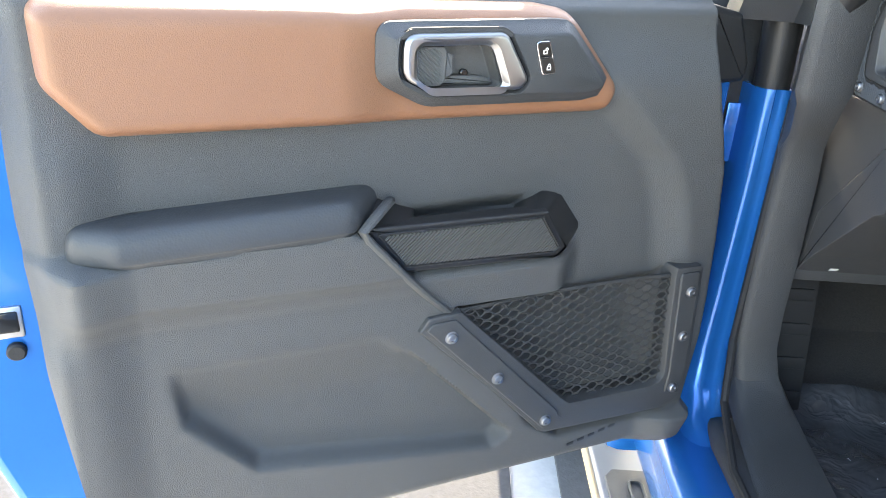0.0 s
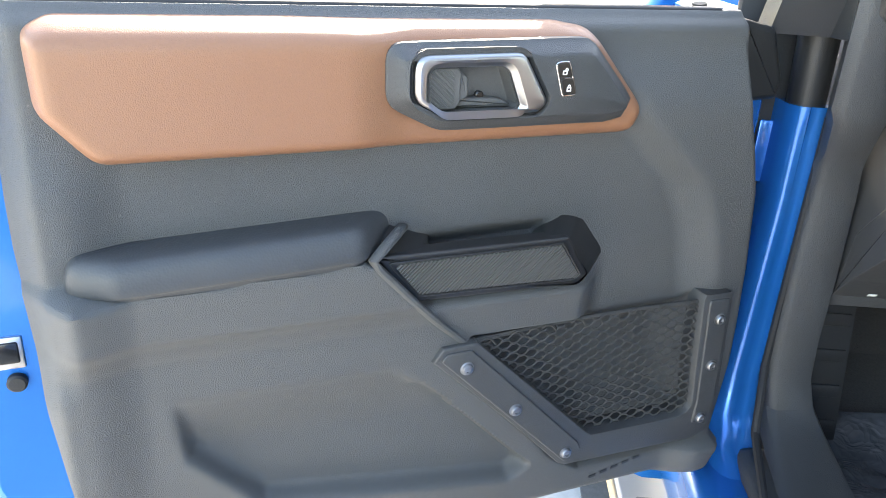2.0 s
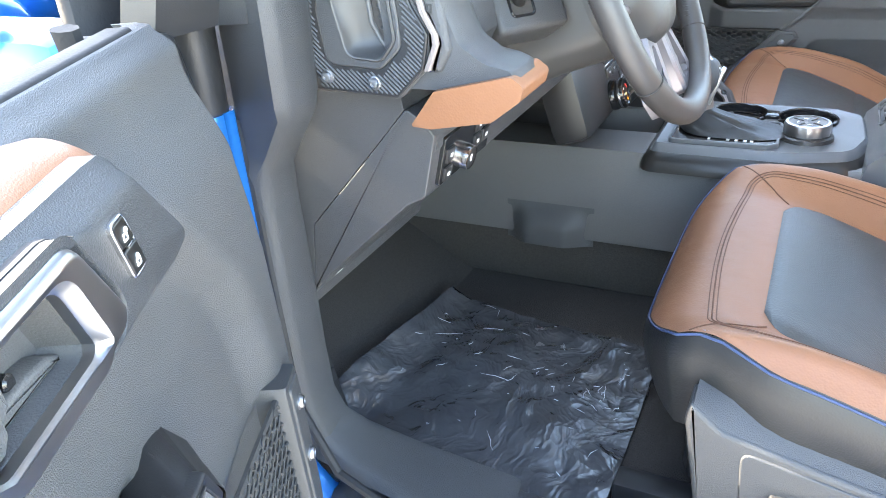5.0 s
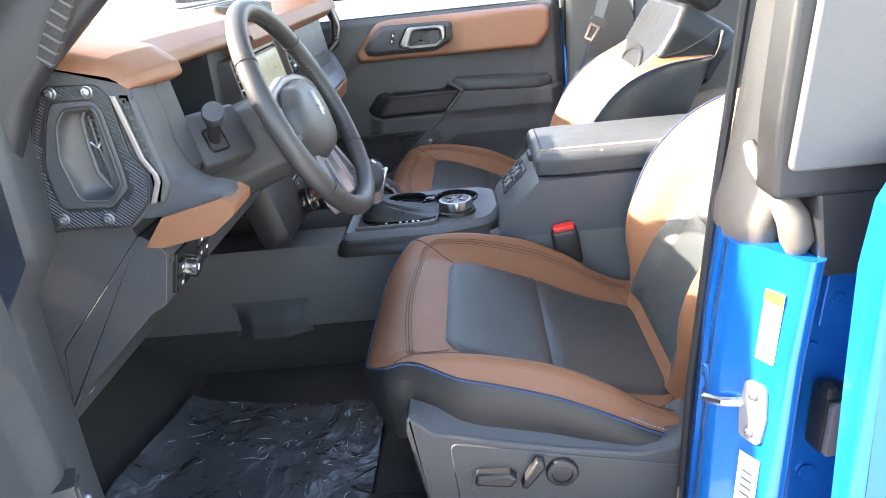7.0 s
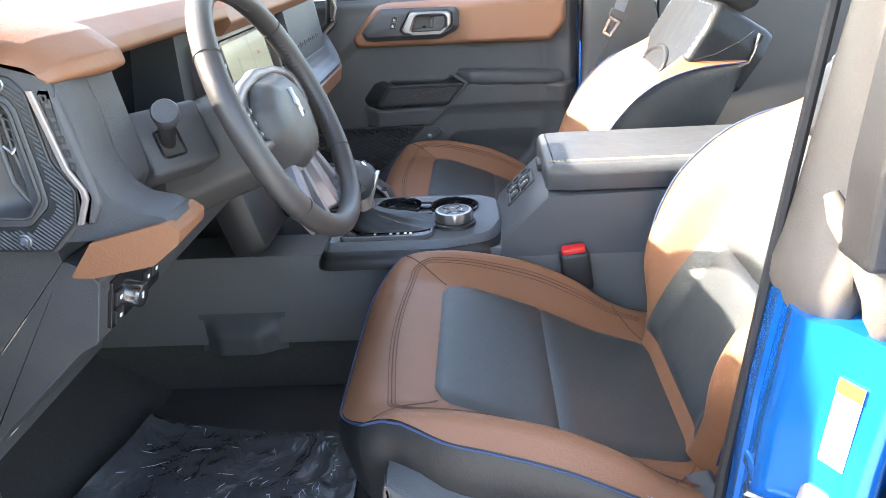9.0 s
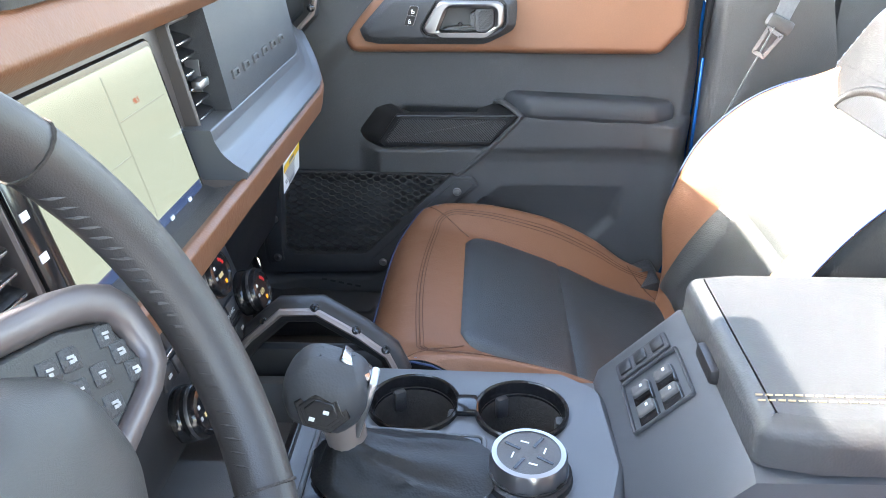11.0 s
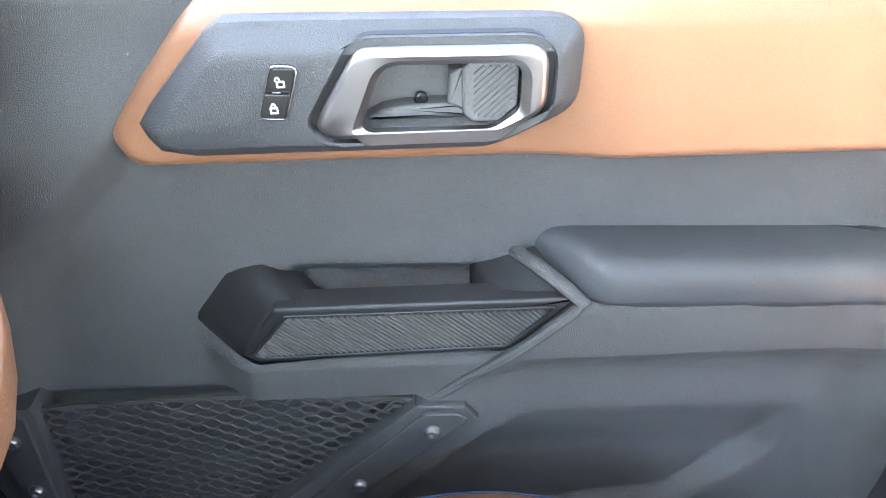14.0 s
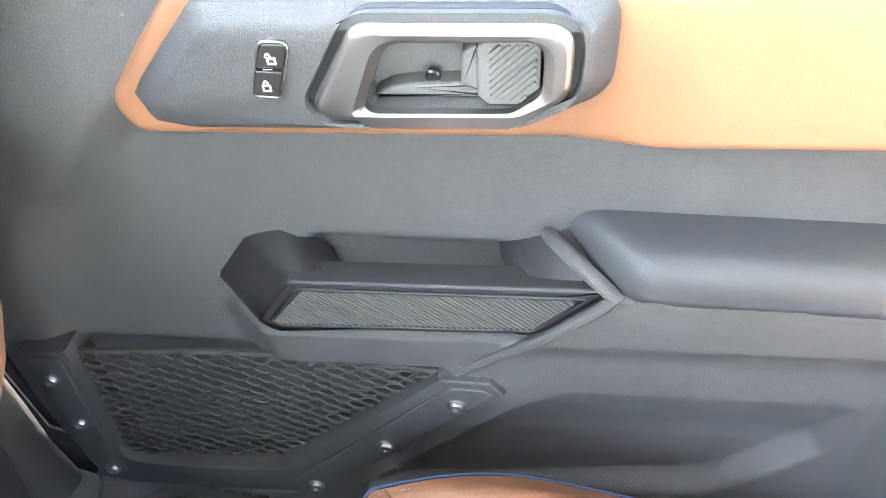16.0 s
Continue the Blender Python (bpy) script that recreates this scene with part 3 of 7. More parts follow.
    for name, pts, open_, at in (("unlock_key", [(0.0385, 1.1500), (0.0230, 1.1493), (0.0290, 1.1352), (0.0458, 1.1358)], True, (0.0345, 1.1425)),
                                 ("lock_key", [(0.0464, 1.1342), (0.0296, 1.1336), (0.0358, 1.1180), (0.0524, 1.1190)], False, (0.0415, 1.1262))):
        bm = bmesh.new()
        slab(bm, fillet(pts, 0.002, 3), 0.7215, 0.7168, 0.001, sw3)
        key = part(name, bm, GLOSS_SATIN, lock)
        bm = bmesh.new()
        lock_icon(bm, at[0], at[1] - 0.001, 0.7167, sw3, open_, 0.0034)
        # signs lie on the key, one piece with the switch
        part("lock_sign", bm, WHITE_INK, lock, "white padlock sign")
    bm = bmesh.new()
    slab(bm, [(0.0410, 1.1356), (0.0350, 1.1353), (0.0352, 1.1342), (0.0412, 1.1345)], 0.7215, 0.7164, 0.0003, sw3)
    part("switch_divider", bm, STEEL, lock)

    # armrest: a flat cushion on the ledge, its inner edge rolled over
    bm = bmesh.new()
    plan = fillet([(-0.398, 0.850), (-0.042, 0.850), (-0.146, 0.7175), (-0.366, 0.7175), (-0.406, 0.742)], [0.027, 0.027, 0.026, 0.027, 0.027], 6)
    on_ledge = lambda a, b, h: (side * b, a, h + 0.045 * (a + 0.25))
    lev = [(0.006, 0.940), (0.004, 0.9555), (0.0012, 0.9575), (0, 0.9600)] + [(0.020 * (1 - math.cos(t) ** 0.75), 0.963 + 0.0265 * math.sin(t) ** 0.8) for t in np.linspace(0.1, math.pi / 2, 9)] + [(0.0225, 0.9896), (0.0245, 0.9896)]
    rings(bm, plan, lev, on_ledge)
    part("armrest", bm, ARMREST_LEATHER, door, "padded black leather armrest", angle=50)
    # raised edge of the trim between armrest and pull handle
    bm = bmesh.new()
    tube(bm, [to3(a, b, x) for a, b, x in ((-0.092, 0.970, 0.776), (-0.096, 0.978, 0.758), (-0.106, 0.980, 0.742), (-0.126, 0.970, 0.7265), (-0.137, 0.9605, 0.7225), (-0.131, 0.951, 0.7235), (-0.104, 0.921, 0.727),
                                           (-0.088, 0.903, 0.731), (-0.060, 0.874, 0.740), (-0.022, 0.838, 0.746))], 0.0058, 10, flat=0.8)
    part("trim_edge", bm, PLASTIC, door)
    # pull handle
    def loft(o0, x0, o1, x1, n=40):
        bm = bmesh.new()
        l0 = [bm.verts.new(to3(a, b, x0)) for a, b in resample(fillet(o0, 0.004, 3), n)]
        l1 = [bm.verts.new(to3(a, b, x1)) for a, b in resample(fillet(o1, 0.005, 3), n)]
        for i in range(n):
            bm.faces.new((l0[i], l0[(i + 1) % n], l1[(i + 1) % n], l1[i]))
        return bm
    bm = bmesh.new()
    bar = fillet([(-0.134, 0.962), (-0.091, 0.903), (0.104, 0.898), (0.117, 0.910), (0.082, 0.961), (-0.120, 0.9615)], [0.002, 0.004, 0.005, 0.006, 0.006, 0.003], 4)
    lean3 = lambda y, z, x: to3(y, z, x + 0.16 * (0.958 - z))
    slab(bm, bar, 0.748, 0.7270, 0.003, lean3)
    handle = part("grab_handle", bm, PLASTIC_BLACK, door, "black moulded pull handle")
    bm = loft([(0.040, 0.905), (0.104, 0.899), (0.1165, 0.911), (0.0815, 0.960), (0.040, 0.961)], 0.7335,
              [(0.060, 0.885), (0.140, 0.880), (0.165, 0.922), (0.131, 0.965), (0.102, 0.973), (0.062, 0.950)], 0.776)
    part("handle_root", bm, PLASTIC_BLACK, handle)
    bm = loft([(-0.131, 0.961), (-0.090, 0.904), (-0.070, 0.905), (-0.070, 0.961)], 0.7345, [(-0.110, 0.985), (-0.100, 0.900), (-0.060, 0.905), (-0.060, 0.962)], 0.776)
    part("handle_root", bm, PLASTIC_BLACK, handle)
    ins = [(-0.122, 0.955), (-0.086, 0.910), (0.099, 0.905), (0.107, 0.912), (0.075, 0.9555)]
    bm = bmesh.new()
    o = fillet(ins, 0.003, 3)
    frame_ring(bm, o, inset(o, 0.0022), 0.729, 0.7248, 0.0006, lean3)
    part("insert_rim", bm, PLASTIC_BLACK, handle)
    # ribs of the black insert take a lighter grey that paints their sheen
    bm = bmesh.new()
    ribs(bm, inset(o, 0.003), math.radians(48), 0.0034, 0.0021, 0.7272, 0.7246, lean3, 0.0005)
    tagged(part("ribbed_insert", bm, PLASTIC_GREY, handle, "black diagonal-ribbed insert, ribs greyed for sheen"), kind="stuff")

    # pocket frame, screws and net
    bm = bmesh.new()
    strip_o = [(-0.064, 0.826), (0.030, 0.735), (0.112, 0.649), (0.122, 0.645), (0.220, 0.642), (0.318, 0.640), (0.340, 0.650), (0.348, 0.672), (0.349, 0.700), (0.343, 0.780), (0.338, 0.852), (0.334, 0.858)]
    strip_i = [(-0.012, 0.844), (0.068, 0.767), (0.146, 0.691), (0.156, 0.684), (0.225, 0.683), (0.286, 0.682), (0.300, 0.686), (0.306, 0.694), (0.306, 0.702), (0.298, 0.780), (0.292, 0.852), (0.294, 0.858)]
    k = len(strip_o)
    def row(pts, other, d, x):
        out = []
        for p, q in zip(pts, other):
            v = (Vector(q) - Vector(p)).normalized() * d
            out.append(bm.verts.new(to3(p[0] + v.x, p[1] + v.y, x)))
        return out
    rows = [row(strip_o, strip_i, 0, 0.80), row(strip_o, strip_i, 0, 0.739), row(strip_o, strip_i, 0.0015, 0.7355), row(strip_o, strip_i, 0.005, 0.7345),
            row(strip_i, strip_o, 0.005, 0.7345), row(strip_i, strip_o, 0.0015, 0.7355), row(strip_i, strip_o, 0, 0.739), row(strip_i, strip_o, 0, 0.775)]
    for u, v in zip(rows, rows[1:]):
        for i in range(k - 1):
            bm.faces.new((u[i], u[i + 1], v[i + 1], v[i]))
    for i in (0, -1):
        bm.faces.new([r[i] for r in rows])
    tip = [(-0.064, 0.826), (-0.053, 0.842), (-0.012, 0.844)]
    slab(bm, fillet(tip + [(-0.02, 0.826), (-0.03, 0.80)], 0.002, 2), 0.80, 0.7346, 0.002, to3)
    pocket = part("pocket_frame", bm, PLASTIC_SOFT, door, "dark grey net pocket frame")
    for strip in ([(-0.056, 0.828), (-0.048, 0.836), (-0.020, 0.837), (0.135, 0.679), (0.140, 0.668), (0.118, 0.653)],
                  [(0.300, 0.851), (0.331, 0.851), (0.341, 0.700), (0.338, 0.660), (0.311, 0.668), (0.313, 0.70)]):
        bm = bmesh.new()
        slab(bm, fillet(strip, 0.004, 3), 0.738, 0.7320, 0.0018, to3)
        part("raised_strip", bm, PLASTIC_SOFT, pocket)
    for y, z in SCREWS:
        screw(pocket, to3(y, z, 0.7320), inward)
    bm = bmesh.new()
    w, h = 0.0245, 0.0064
    cord = (0.0017, 0.0018, 0.0017, 0.0010, 0.0017, 0.0018, 0.0017, 0.0010)
    field = [(-0.028, 0.840), (0.303, 0.847), (0.317, 0.673), (0.146, 0.673)]
    for row in range(33):
        z0 = 0.856 - row * h
        run, fat = [], []
        for i in range(126):
            y = -0.05 + i * w / 8
            ph = i % 8
            level = (1, 1, 1, 0.2, -1, -1, -1, -0.2)[ph]
            if row % 2:
                level = -level
            z = z0 + level * h * 0.44 + 0.010 * (y / 0.3) + 0.0008 * noise.noise((y * 60, row * 3.1, 0))
            at = to3(y, z, 0.7450 + 0.0012 * noise.noise((y * 40, z * 40, 2)) + 0.006 * math.sin(math.pi * min(1, max(0, y / 0.3))))
            if inside(field, y, z):
                run.append(at)
                fat.append(cord[ph])
            else:
                if len(run) > 1:
                    tube(bm, run, fat, 5)
                run, fat = [], []
        if len(run) > 1:
            tube(bm, run, fat, 5)
    net = tagged(part("net", bm, NET_CORD, door, "black elastic honeycomb net"), kind="stuff")
    bm = bmesh.new()
    tube(bm, [to3(-0.02 + 0.318 * t, 0.840 + 0.005 * t, 0.746 + 0.008 * math.sin(math.pi * t)) for t in np.linspace(0, 1, 16)], 0.0032, 6)
    part("net_cord", bm, NET_CORD, net)
    for i in range(8):
        y = -0.006 + i * 0.040
        bm = bmesh.new()
        tube(bm, [to3(y + 0.020 * t, 0.838 + 0.016 * (y + 0.02) + 0.007 * math.sin(math.pi * t) - 0.006 * t, 0.7425 + 0.008 * math.sin(math.pi * min(1, (y + 0.02) / 0.318))) for t in np.linspace(0, 1, 6)], 0.0012, 5)
        part("net_loop", bm, NET_CORD, net)
    # embossed marks at the lower edge, plain bars
    for k in range(5):
        part("embossed_bar", boxed((0.0012, 0.011, 0.0045), pose(side * 0.7428, 0.172 + 0.0165 * k, 0.609 + 0.0035 * k, 10, 0, 0), 0.0005), PLASTIC_BLACK, door, smooth=False)
    return door


driver_door = front_door(-1, DOOR_OPEN, "open driver's door, dark grey trim with a tan upper pad")
front_door(1, Matrix(), "closed passenger door, dark grey trim with a tan upper pad")

# latch, stop and plug on the driver's door shell
bm = boxed((0.006, 0.050, 0.034), pose(-0.800, -0.476, 0.873), 0.0025)
latch = part("latch", bm, SATIN, driver_door, "bright latch plate with a black slot")
part("latch_slot", boxed((0.008, 0.036, 0.022), pose(-0.7985, -0.473, 0.874), 0.002), GLOSS_BLACK, latch)
part("latch_lip", boxed((0.008, 0.012, 0.020), pose(-0.7975, -0.490, 0.874), 0.002), STEEL, latch)
bm = bmesh.new()
lathe(bm, [(0.009, 0), (0.009, 0.006), (0.007, 0.008), (0.002, 0.008)], pose(-0.800, -0.461, 0.842, 0, 90, 0), 18)
part("rubber_stop", bm, RUBBER, driver_door)
bm = bmesh.new()
lathe(bm, [(0.0085, 0), (0.0085, 0.002), (0.006, 0.003)], pose(-0.800, -0.455, 1.045, 0, 90, 0), 18)
part("hole_plug", bm, BLUE, driver_door)


# ---- ground and surroundings ----
def ground():
    bm = bmesh.new()
    box(bm, (160, 160, 0.2), pose(0, 0, -0.1))
    g = part("ground", bm, CONCRETE)
    tagged(g, "sun-bleached pale concrete lot", "ground", kind="structure")
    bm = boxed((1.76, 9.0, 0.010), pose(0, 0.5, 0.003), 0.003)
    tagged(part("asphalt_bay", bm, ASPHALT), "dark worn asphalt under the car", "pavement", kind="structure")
    bm = boxed((7, 3.2, 0.012), pose(-4.5, 2.2, 0.004), 0.004)
    tagged(part("asphalt_strip", bm, ASPHALT), "dark asphalt strip in the lot", "pavement", kind="structure")


ground()


def body_shell():
    """Floor, toe board, tunnel, rear wall and roof that close the cabin."""
    bm = bmesh.new()
    prof = [(-1.9, 0.53), (0.46, 0.53), (0.60, 0.62), (0.80, 0.95), (0.80, 0.91), (0.62, 0.58), (0.47, 0.49), (-1.9, 0.49)]
    for x0, x1 in ((-0.70, 0.78),):
        a = [bm.verts.new((x0, y, z)) for y, z in prof]
        b = [bm.verts.new((x1, y, z)) for y, z in prof]
        for i in range(len(prof)):
            bm.faces.new((a[i], a[(i + 1) % len(prof)], b[(i + 1) % len(prof)], b[i]))
        bm.faces.new(a)
        bm.faces.new(b)
    tagged(part("floor", bm, CARPET, smooth=False), "black carpet floor and toe board of the cabin", "floor", kind="structure")
    bm = boxed((1.36, 1.95, 0.04), pose(0, -1.0, 1.80), 0.015)
    tagged(part("ceiling", bm, LINING), "light grey roof lining of the cabin", "ceiling", kind="structure")
    # header rail above the windscreen and low rear wall
    bm = boxed((1.28, 0.10, 0.06), pose(0, -0.02, 1.75), 0.025, 3)
    tagged(part("wall_header", bm, PLASTIC_GREY), "grey windscreen header rail", "header rail", kind="structure")
    bm = boxed((1.5, 0.05, 0.70), pose(0, -1.92, 0.88), 0.02)
    tagged(part("wall_rear", bm, PLASTIC_BLACK), "dark rear wall of the cabin", "wall", kind="structure")


body_shell()


def pillar(side, name, label):
    """Windscreen pillar, from the dash end to the roof."""
    bm = bmesh.new()
    th = thing(name, label, "pillar", kind="structure")
    rows = []
    for z, yr, yf, x in ((1.16, 0.330, 0.42, 0.775), (1.245, 0.288, 0.40, 0.765), (1.270, 0.264, 0.39, 0.760), (1.332, 0.195, 0.345, 0.745), (1.50, 0.02, 0.19, 0.70), (1.78, -0.24, -0.05, 0.62)):
        rows.append([bm.verts.new((side * a, b, z)) for a, b in ((x - 0.040, yf), (x - 0.045, yr + 0.02), (x - 0.038, yr + 0.006), (x - 0.024, yr), (x - 0.006, yr + 0.004), (x + 0.004, yr + 0.020),
                                                                 (x + 0.012, yf - 0.045), (x + 0.080, yf - 0.035), (x + 0.085, yf))])
    for a, b in zip(rows, rows[1:]):
        for i in range(9):
            bm.faces.new((a[i], a[(i + 1) % 9], b[(i + 1) % 9], b[i]))
    part("pillar_trim", bm, PLASTIC_BLACK, th, angle=50)
    # defroster grille let into the trim
    if side < 0:
        u = Vector((0, -0.078, 0.097)).normalized()
        m = Matrix(((0, 0, -1, -0.7640), (u.y, u.z, 0, 0.240), (u.z, -u.y, 0, 1.305), (0, 0, 0, 1)))
        lean = lambda a, b, h: m @ Vector((a, b, h + 0.23 * a))
        o = fillet([(-0.036, -0.009), (0.085, -0.009), (0.085, 0.009), (-0.036, 0.009)], 0.003)
        bm = bmesh.new()
        slab(bm, o, -0.01, 0.0015, 0.001, lean)
        grille = part("grille_well", bm, CARPET, th)
        for k in range(9):
            a = -0.032 + 0.014 * k
            bm = bmesh.new()
            slab(bm, [(a, -0.009), (a + 0.003, -0.009), (a + 0.003, 0.009), (a, 0.009)], -0.004, 0.004, 0.0005, lean)
            part("grille_bar", bm, PLASTIC_GREY, grille)
    return th


pillar(-1, "windscreen_pillar", "grey windscreen pillar trim beside the open door")
pillar(1, "windscreen_pillar", "grey windscreen pillar trim beside the passenger door")


def hinge_pillar(side):
    """Painted door jamb with its moulded trim and kick panel."""
    th = thing("hinge_pillar", "blue painted door jamb with dark plastic pillar trim", "door jamb", kind="structure")
    s = side
    bm = bmesh.new()
    sec = [(0.806, 0.470), (0.801, 0.425), (0.796, 0.408), (0.788, 0.3995), (0.779, 0.3985), (0.776, 0.4015), (0.768, 0.4010), (0.764, 0.3995), (0.756, 0.403), (0.750, 0.412), (0.748, 0.450)]
    rows = []
    for z, dy, wide in ((1.072, 0.0, 1.0), (0.95, 0.0, 1.0), (0.80, -0.001, 1.12), (0.68, -0.004, 1.25), (0.62, -0.016, 1.35), (0.585, -0.045, 1.45), (0.570, -0.10, 1.5), (0.562, -0.20, 1.5), (0.50, -0.21, 1.5)):
        rows.append([bm.verts.new((s * (0.748 + (x - 0.748) * wide), y + dy, z)) for x, y in sec])
    for a, b in zip(rows, rows[1:]):
        for i in range(len(sec) - 1):
            bm.faces.new((a[i], a[i + 1], b[i + 1], b[i]))
    bm.faces.new(rows[0])
    part("jamb", bm, BLUE if s < 0 else RUBBER, th, "blue metallic painted jamb" if s < 0 else "black seal along the jamb", angle=50)
    bm = boxed((0.10, 0.30, 0.75), pose(s * 0.86, 0.60, 0.80), 0.03)
    part("cowl_side", bm, BLUE if s < 0 else PLASTIC_BLACK, th)
    bm = bmesh.new()
    tube(bm, [(s * 0.776, 0.425, 1.070), (s * 0.780, 0.420, 1.14), (s * 0.785, 0.415, 1.22), (s * 0.785, 0.38, 1.32)], [0.024, 0.025, 0.027, 0.030], 12)
    part("jamb_cover", bm, PLASTIC_BLACK, th)
    part("jamb_rubber", boxed((0.135, 0.020, 0.70), pose(s * 0.8045, 0.464, 0.90), 0.006), RUBBER, th)
    part("jamb_web", boxed((0.022, 0.006, 0.085), pose(s * 0.809, 0.449, 1.000, 0, 0, 0), 0.002), BLUE if s < 0 else RUBBER, th)
    # trim column with its bend
    bm = bmesh.new()
    col = [(1.28, 0.318, 0.318, 0.785, 0.712), (1.085, 0.322, 0.329, 0.785, 0.711), (1.068, 0.328, 0.330, 0.776, 0.716), (1.022, 0.366, 0.364, 0.7585, 0.708), (1.000, 0.383, 0.382, 0.7575, 0.701),
           (0.95, 0.389, 0.388, 0.756, 0.695), (0.85, 0.389, 0.388, 0.7575, 0.6925), (0.75, 0.389, 0.388, 0.756, 0.6925), (0.685, 0.388, 0.389, 0.752, 0.688), (0.640, 0.376, 0.384, 0.747, 0.676),
           (0.612, 0.335, 0.355, 0.748, 0.664), (0.598, 0.25, 0.275, 0.756, 0.664), (0.592, 0.13, 0.14, 0.770, 0.672)]
    rows = []
    for z, yl, yr, xl, xr in col:
        rows.append([bm.verts.new(p) for p in ((s * 0.757, 0.402, z) if z > 1.0 else (s * (xl + 0.004), yl + 0.06, z), (s * xl, yl + 0.008, z), (s * (xl - 0.006), yl, z), (s * (xl - 0.014), yl - 0.003, z), (s * (xr + 0.012), yr - 0.003, z),
                                               (s * (xr + 0.003), yr, z), (s * xr, yr + 0.008, z), (s * (xr - 0.004), yr + 0.07, z))])
    for a, b in zip(rows, rows[1:]):
        for i in range(7):
            bm.faces.new((a[i], a[i + 1], b[i + 1], b[i]))
    part("pillar_trim", bm, PLASTIC_SOFT, th, angle=38)
    return th


hinge_pillar(-1)
hinge_pillar(1)


def sill(side):
    th = thing("door_sill", "dark plastic sill cover over a blue painted sill", "sill", kind="structure")
    s = side
    bm = boxed((0.12, 1.05, 0.07), pose(s * 0.735, -0.16, 0.555), 0.025, 3)
    part("sill_cover", bm, PLASTIC_SOFT, th)
    bm = boxed((0.10, 1.30, 0.12), pose(s * 0.815, -0.15, 0.51), 0.03, 3)
    part("sill_panel", bm, BLUE, th)
    if s > 0:
        part("outer_skirt", boxed((0.02, 0.60, 0.50), pose(0.876, -0.45, 0.62), 0.006), PLASTIC_BLACK, th)
    bm = bmesh.new()
    tube(bm, [(s * 0.795, -0.60, 0.585), (s * 0.790, 0.22, 0.590), (s * 0.772, 0.34, 0.62), (s * 0.756, 0.398, 0.70), (s * 0.752, 0.402, 1.06)], 0.006, 8)
    part("door_seal", bm, RUBBER, th)
    return th


sill(-1)
sill(1)


def side_step():
    th = thing("side_step", "grey metal side step with black tread pads below the door", "side step")
    part("tread", boxed((0.135, 1.62, 0.045), pose(-0.834, -0.170, 0.328), 0.010, 3), STEP_METAL, th)
    part("outer_lip", boxed((0.006, 1.60, 0.030), pose(-0.9035, -0.170, 0.330), 0.002), THREAD, th)
    for y0, y1 in ((0.505, 0.02), (-0.06, -0.52)):
        bm = bmesh.new()
        o = fillet([(-0.870, y0), (-0.800, y0), (-0.784, y0 - 0.02), (-0.784, y1 + 0.02), (-0.800, y1), (-0.870, y1), (-0.886, y1 + 0.02), (-0.886, y0 - 0.02)], 0.006)
        slab(bm, o, 0.345, 0.3555, 0.002, lambda a, b, h: (a, b, h))
        pad = part("tread_pad", bm, PLASTIC_SOFT, th, "dark moulded tread pad")
        bm = bmesh.new()
        r = fillet([(-0.849, y0 - 0.030), (-0.821, y0 - 0.030), (-0.821, y1 + 0.030), (-0.849, y1 + 0.030)], 0.013)
        frame_ring(bm, r, inset(r, 0.005), 0.352, 0.3590, 0.0015, lambda a, b, h: (a, b, h))
        part("pad_bead", bm, PLASTIC_SOFT, pad)
    for y in (0.2, -0.5):
        bm = bmesh.new()
        tube(bm, [(-0.834, y, 0.315), (-0.80, y, 0.34), (-0.77, y, 0.40), (-0.76, y, 0.47)], 0.022, 8)
        part("bracket", bm, PLASTIC_BLACK, th)


side_step()


def fender():
    """Front wing and bonnet of the car, ahead of the open door."""
    th = thing("front_fender", "blue metallic front wing with a black flare", "car wing")
    bm = boxed((0.24, 1.35, 0.34), pose(-0.83, 1.35, 1.02), 0.06, 4)
    part("wing", bm, BLUE, th)
    bm = bmesh.new()
    pts = [(-0.98, 1.32 + 0.50 * math.cos(a), 0.50 + 0.46 * math.sin(a)) for a in np.linspace(0.1, math.pi - 0.1, 16)]
    tube(bm, pts, 0.05, 8)
    part("flare", bm, PLASTIC_BLACK, th)
    bm = boxed((1.42, 1.35, 0.10), pose(0, 1.40, 1.17), 0.05, 4)
    tagged(part("bonnet", bm, BLUE), "blue metallic bonnet ahead of the windscreen", "bonnet")
    th = thing("wheel", "black front tyre on a grey rim", "wheel")
    m = pose(-0.86, 1.32, 0.40, 0, 90, 0)
    bm = bmesh.new()
    lathe(bm, [(0.22, -0.12), (0.36, -0.13), (0.40, -0.10), (0.40, 0.10), (0.36, 0.13), (0.22, 0.12)], m, 40)
    part("tyre", bm, RUBBER, th)
    bm = bmesh.new()
    lathe(bm, [(0.02, -0.12), (0.08, -0.12), (0.18, -0.09), (0.225, -0.12), (0.225, 0.10)], m, 30)
    part("rim", bm, GREY_PAINT, th)
    th = thing("door_mirror", "black exterior mirror on the cowl", "mirror")
    bm = boxed((0.24, 0.10, 0.22), pose(-1.02, 0.66, 1.38, 0, 0, 8), 0.04, 4)
    part("mirror_case", bm, PLASTIC_BLACK, th)
    part("mirror_arm", boxed((0.16, 0.05, 0.05), pose(-0.92, 0.62, 1.22, 0, -20, 0), 0.015), PLASTIC_BLACK, th)


fender()


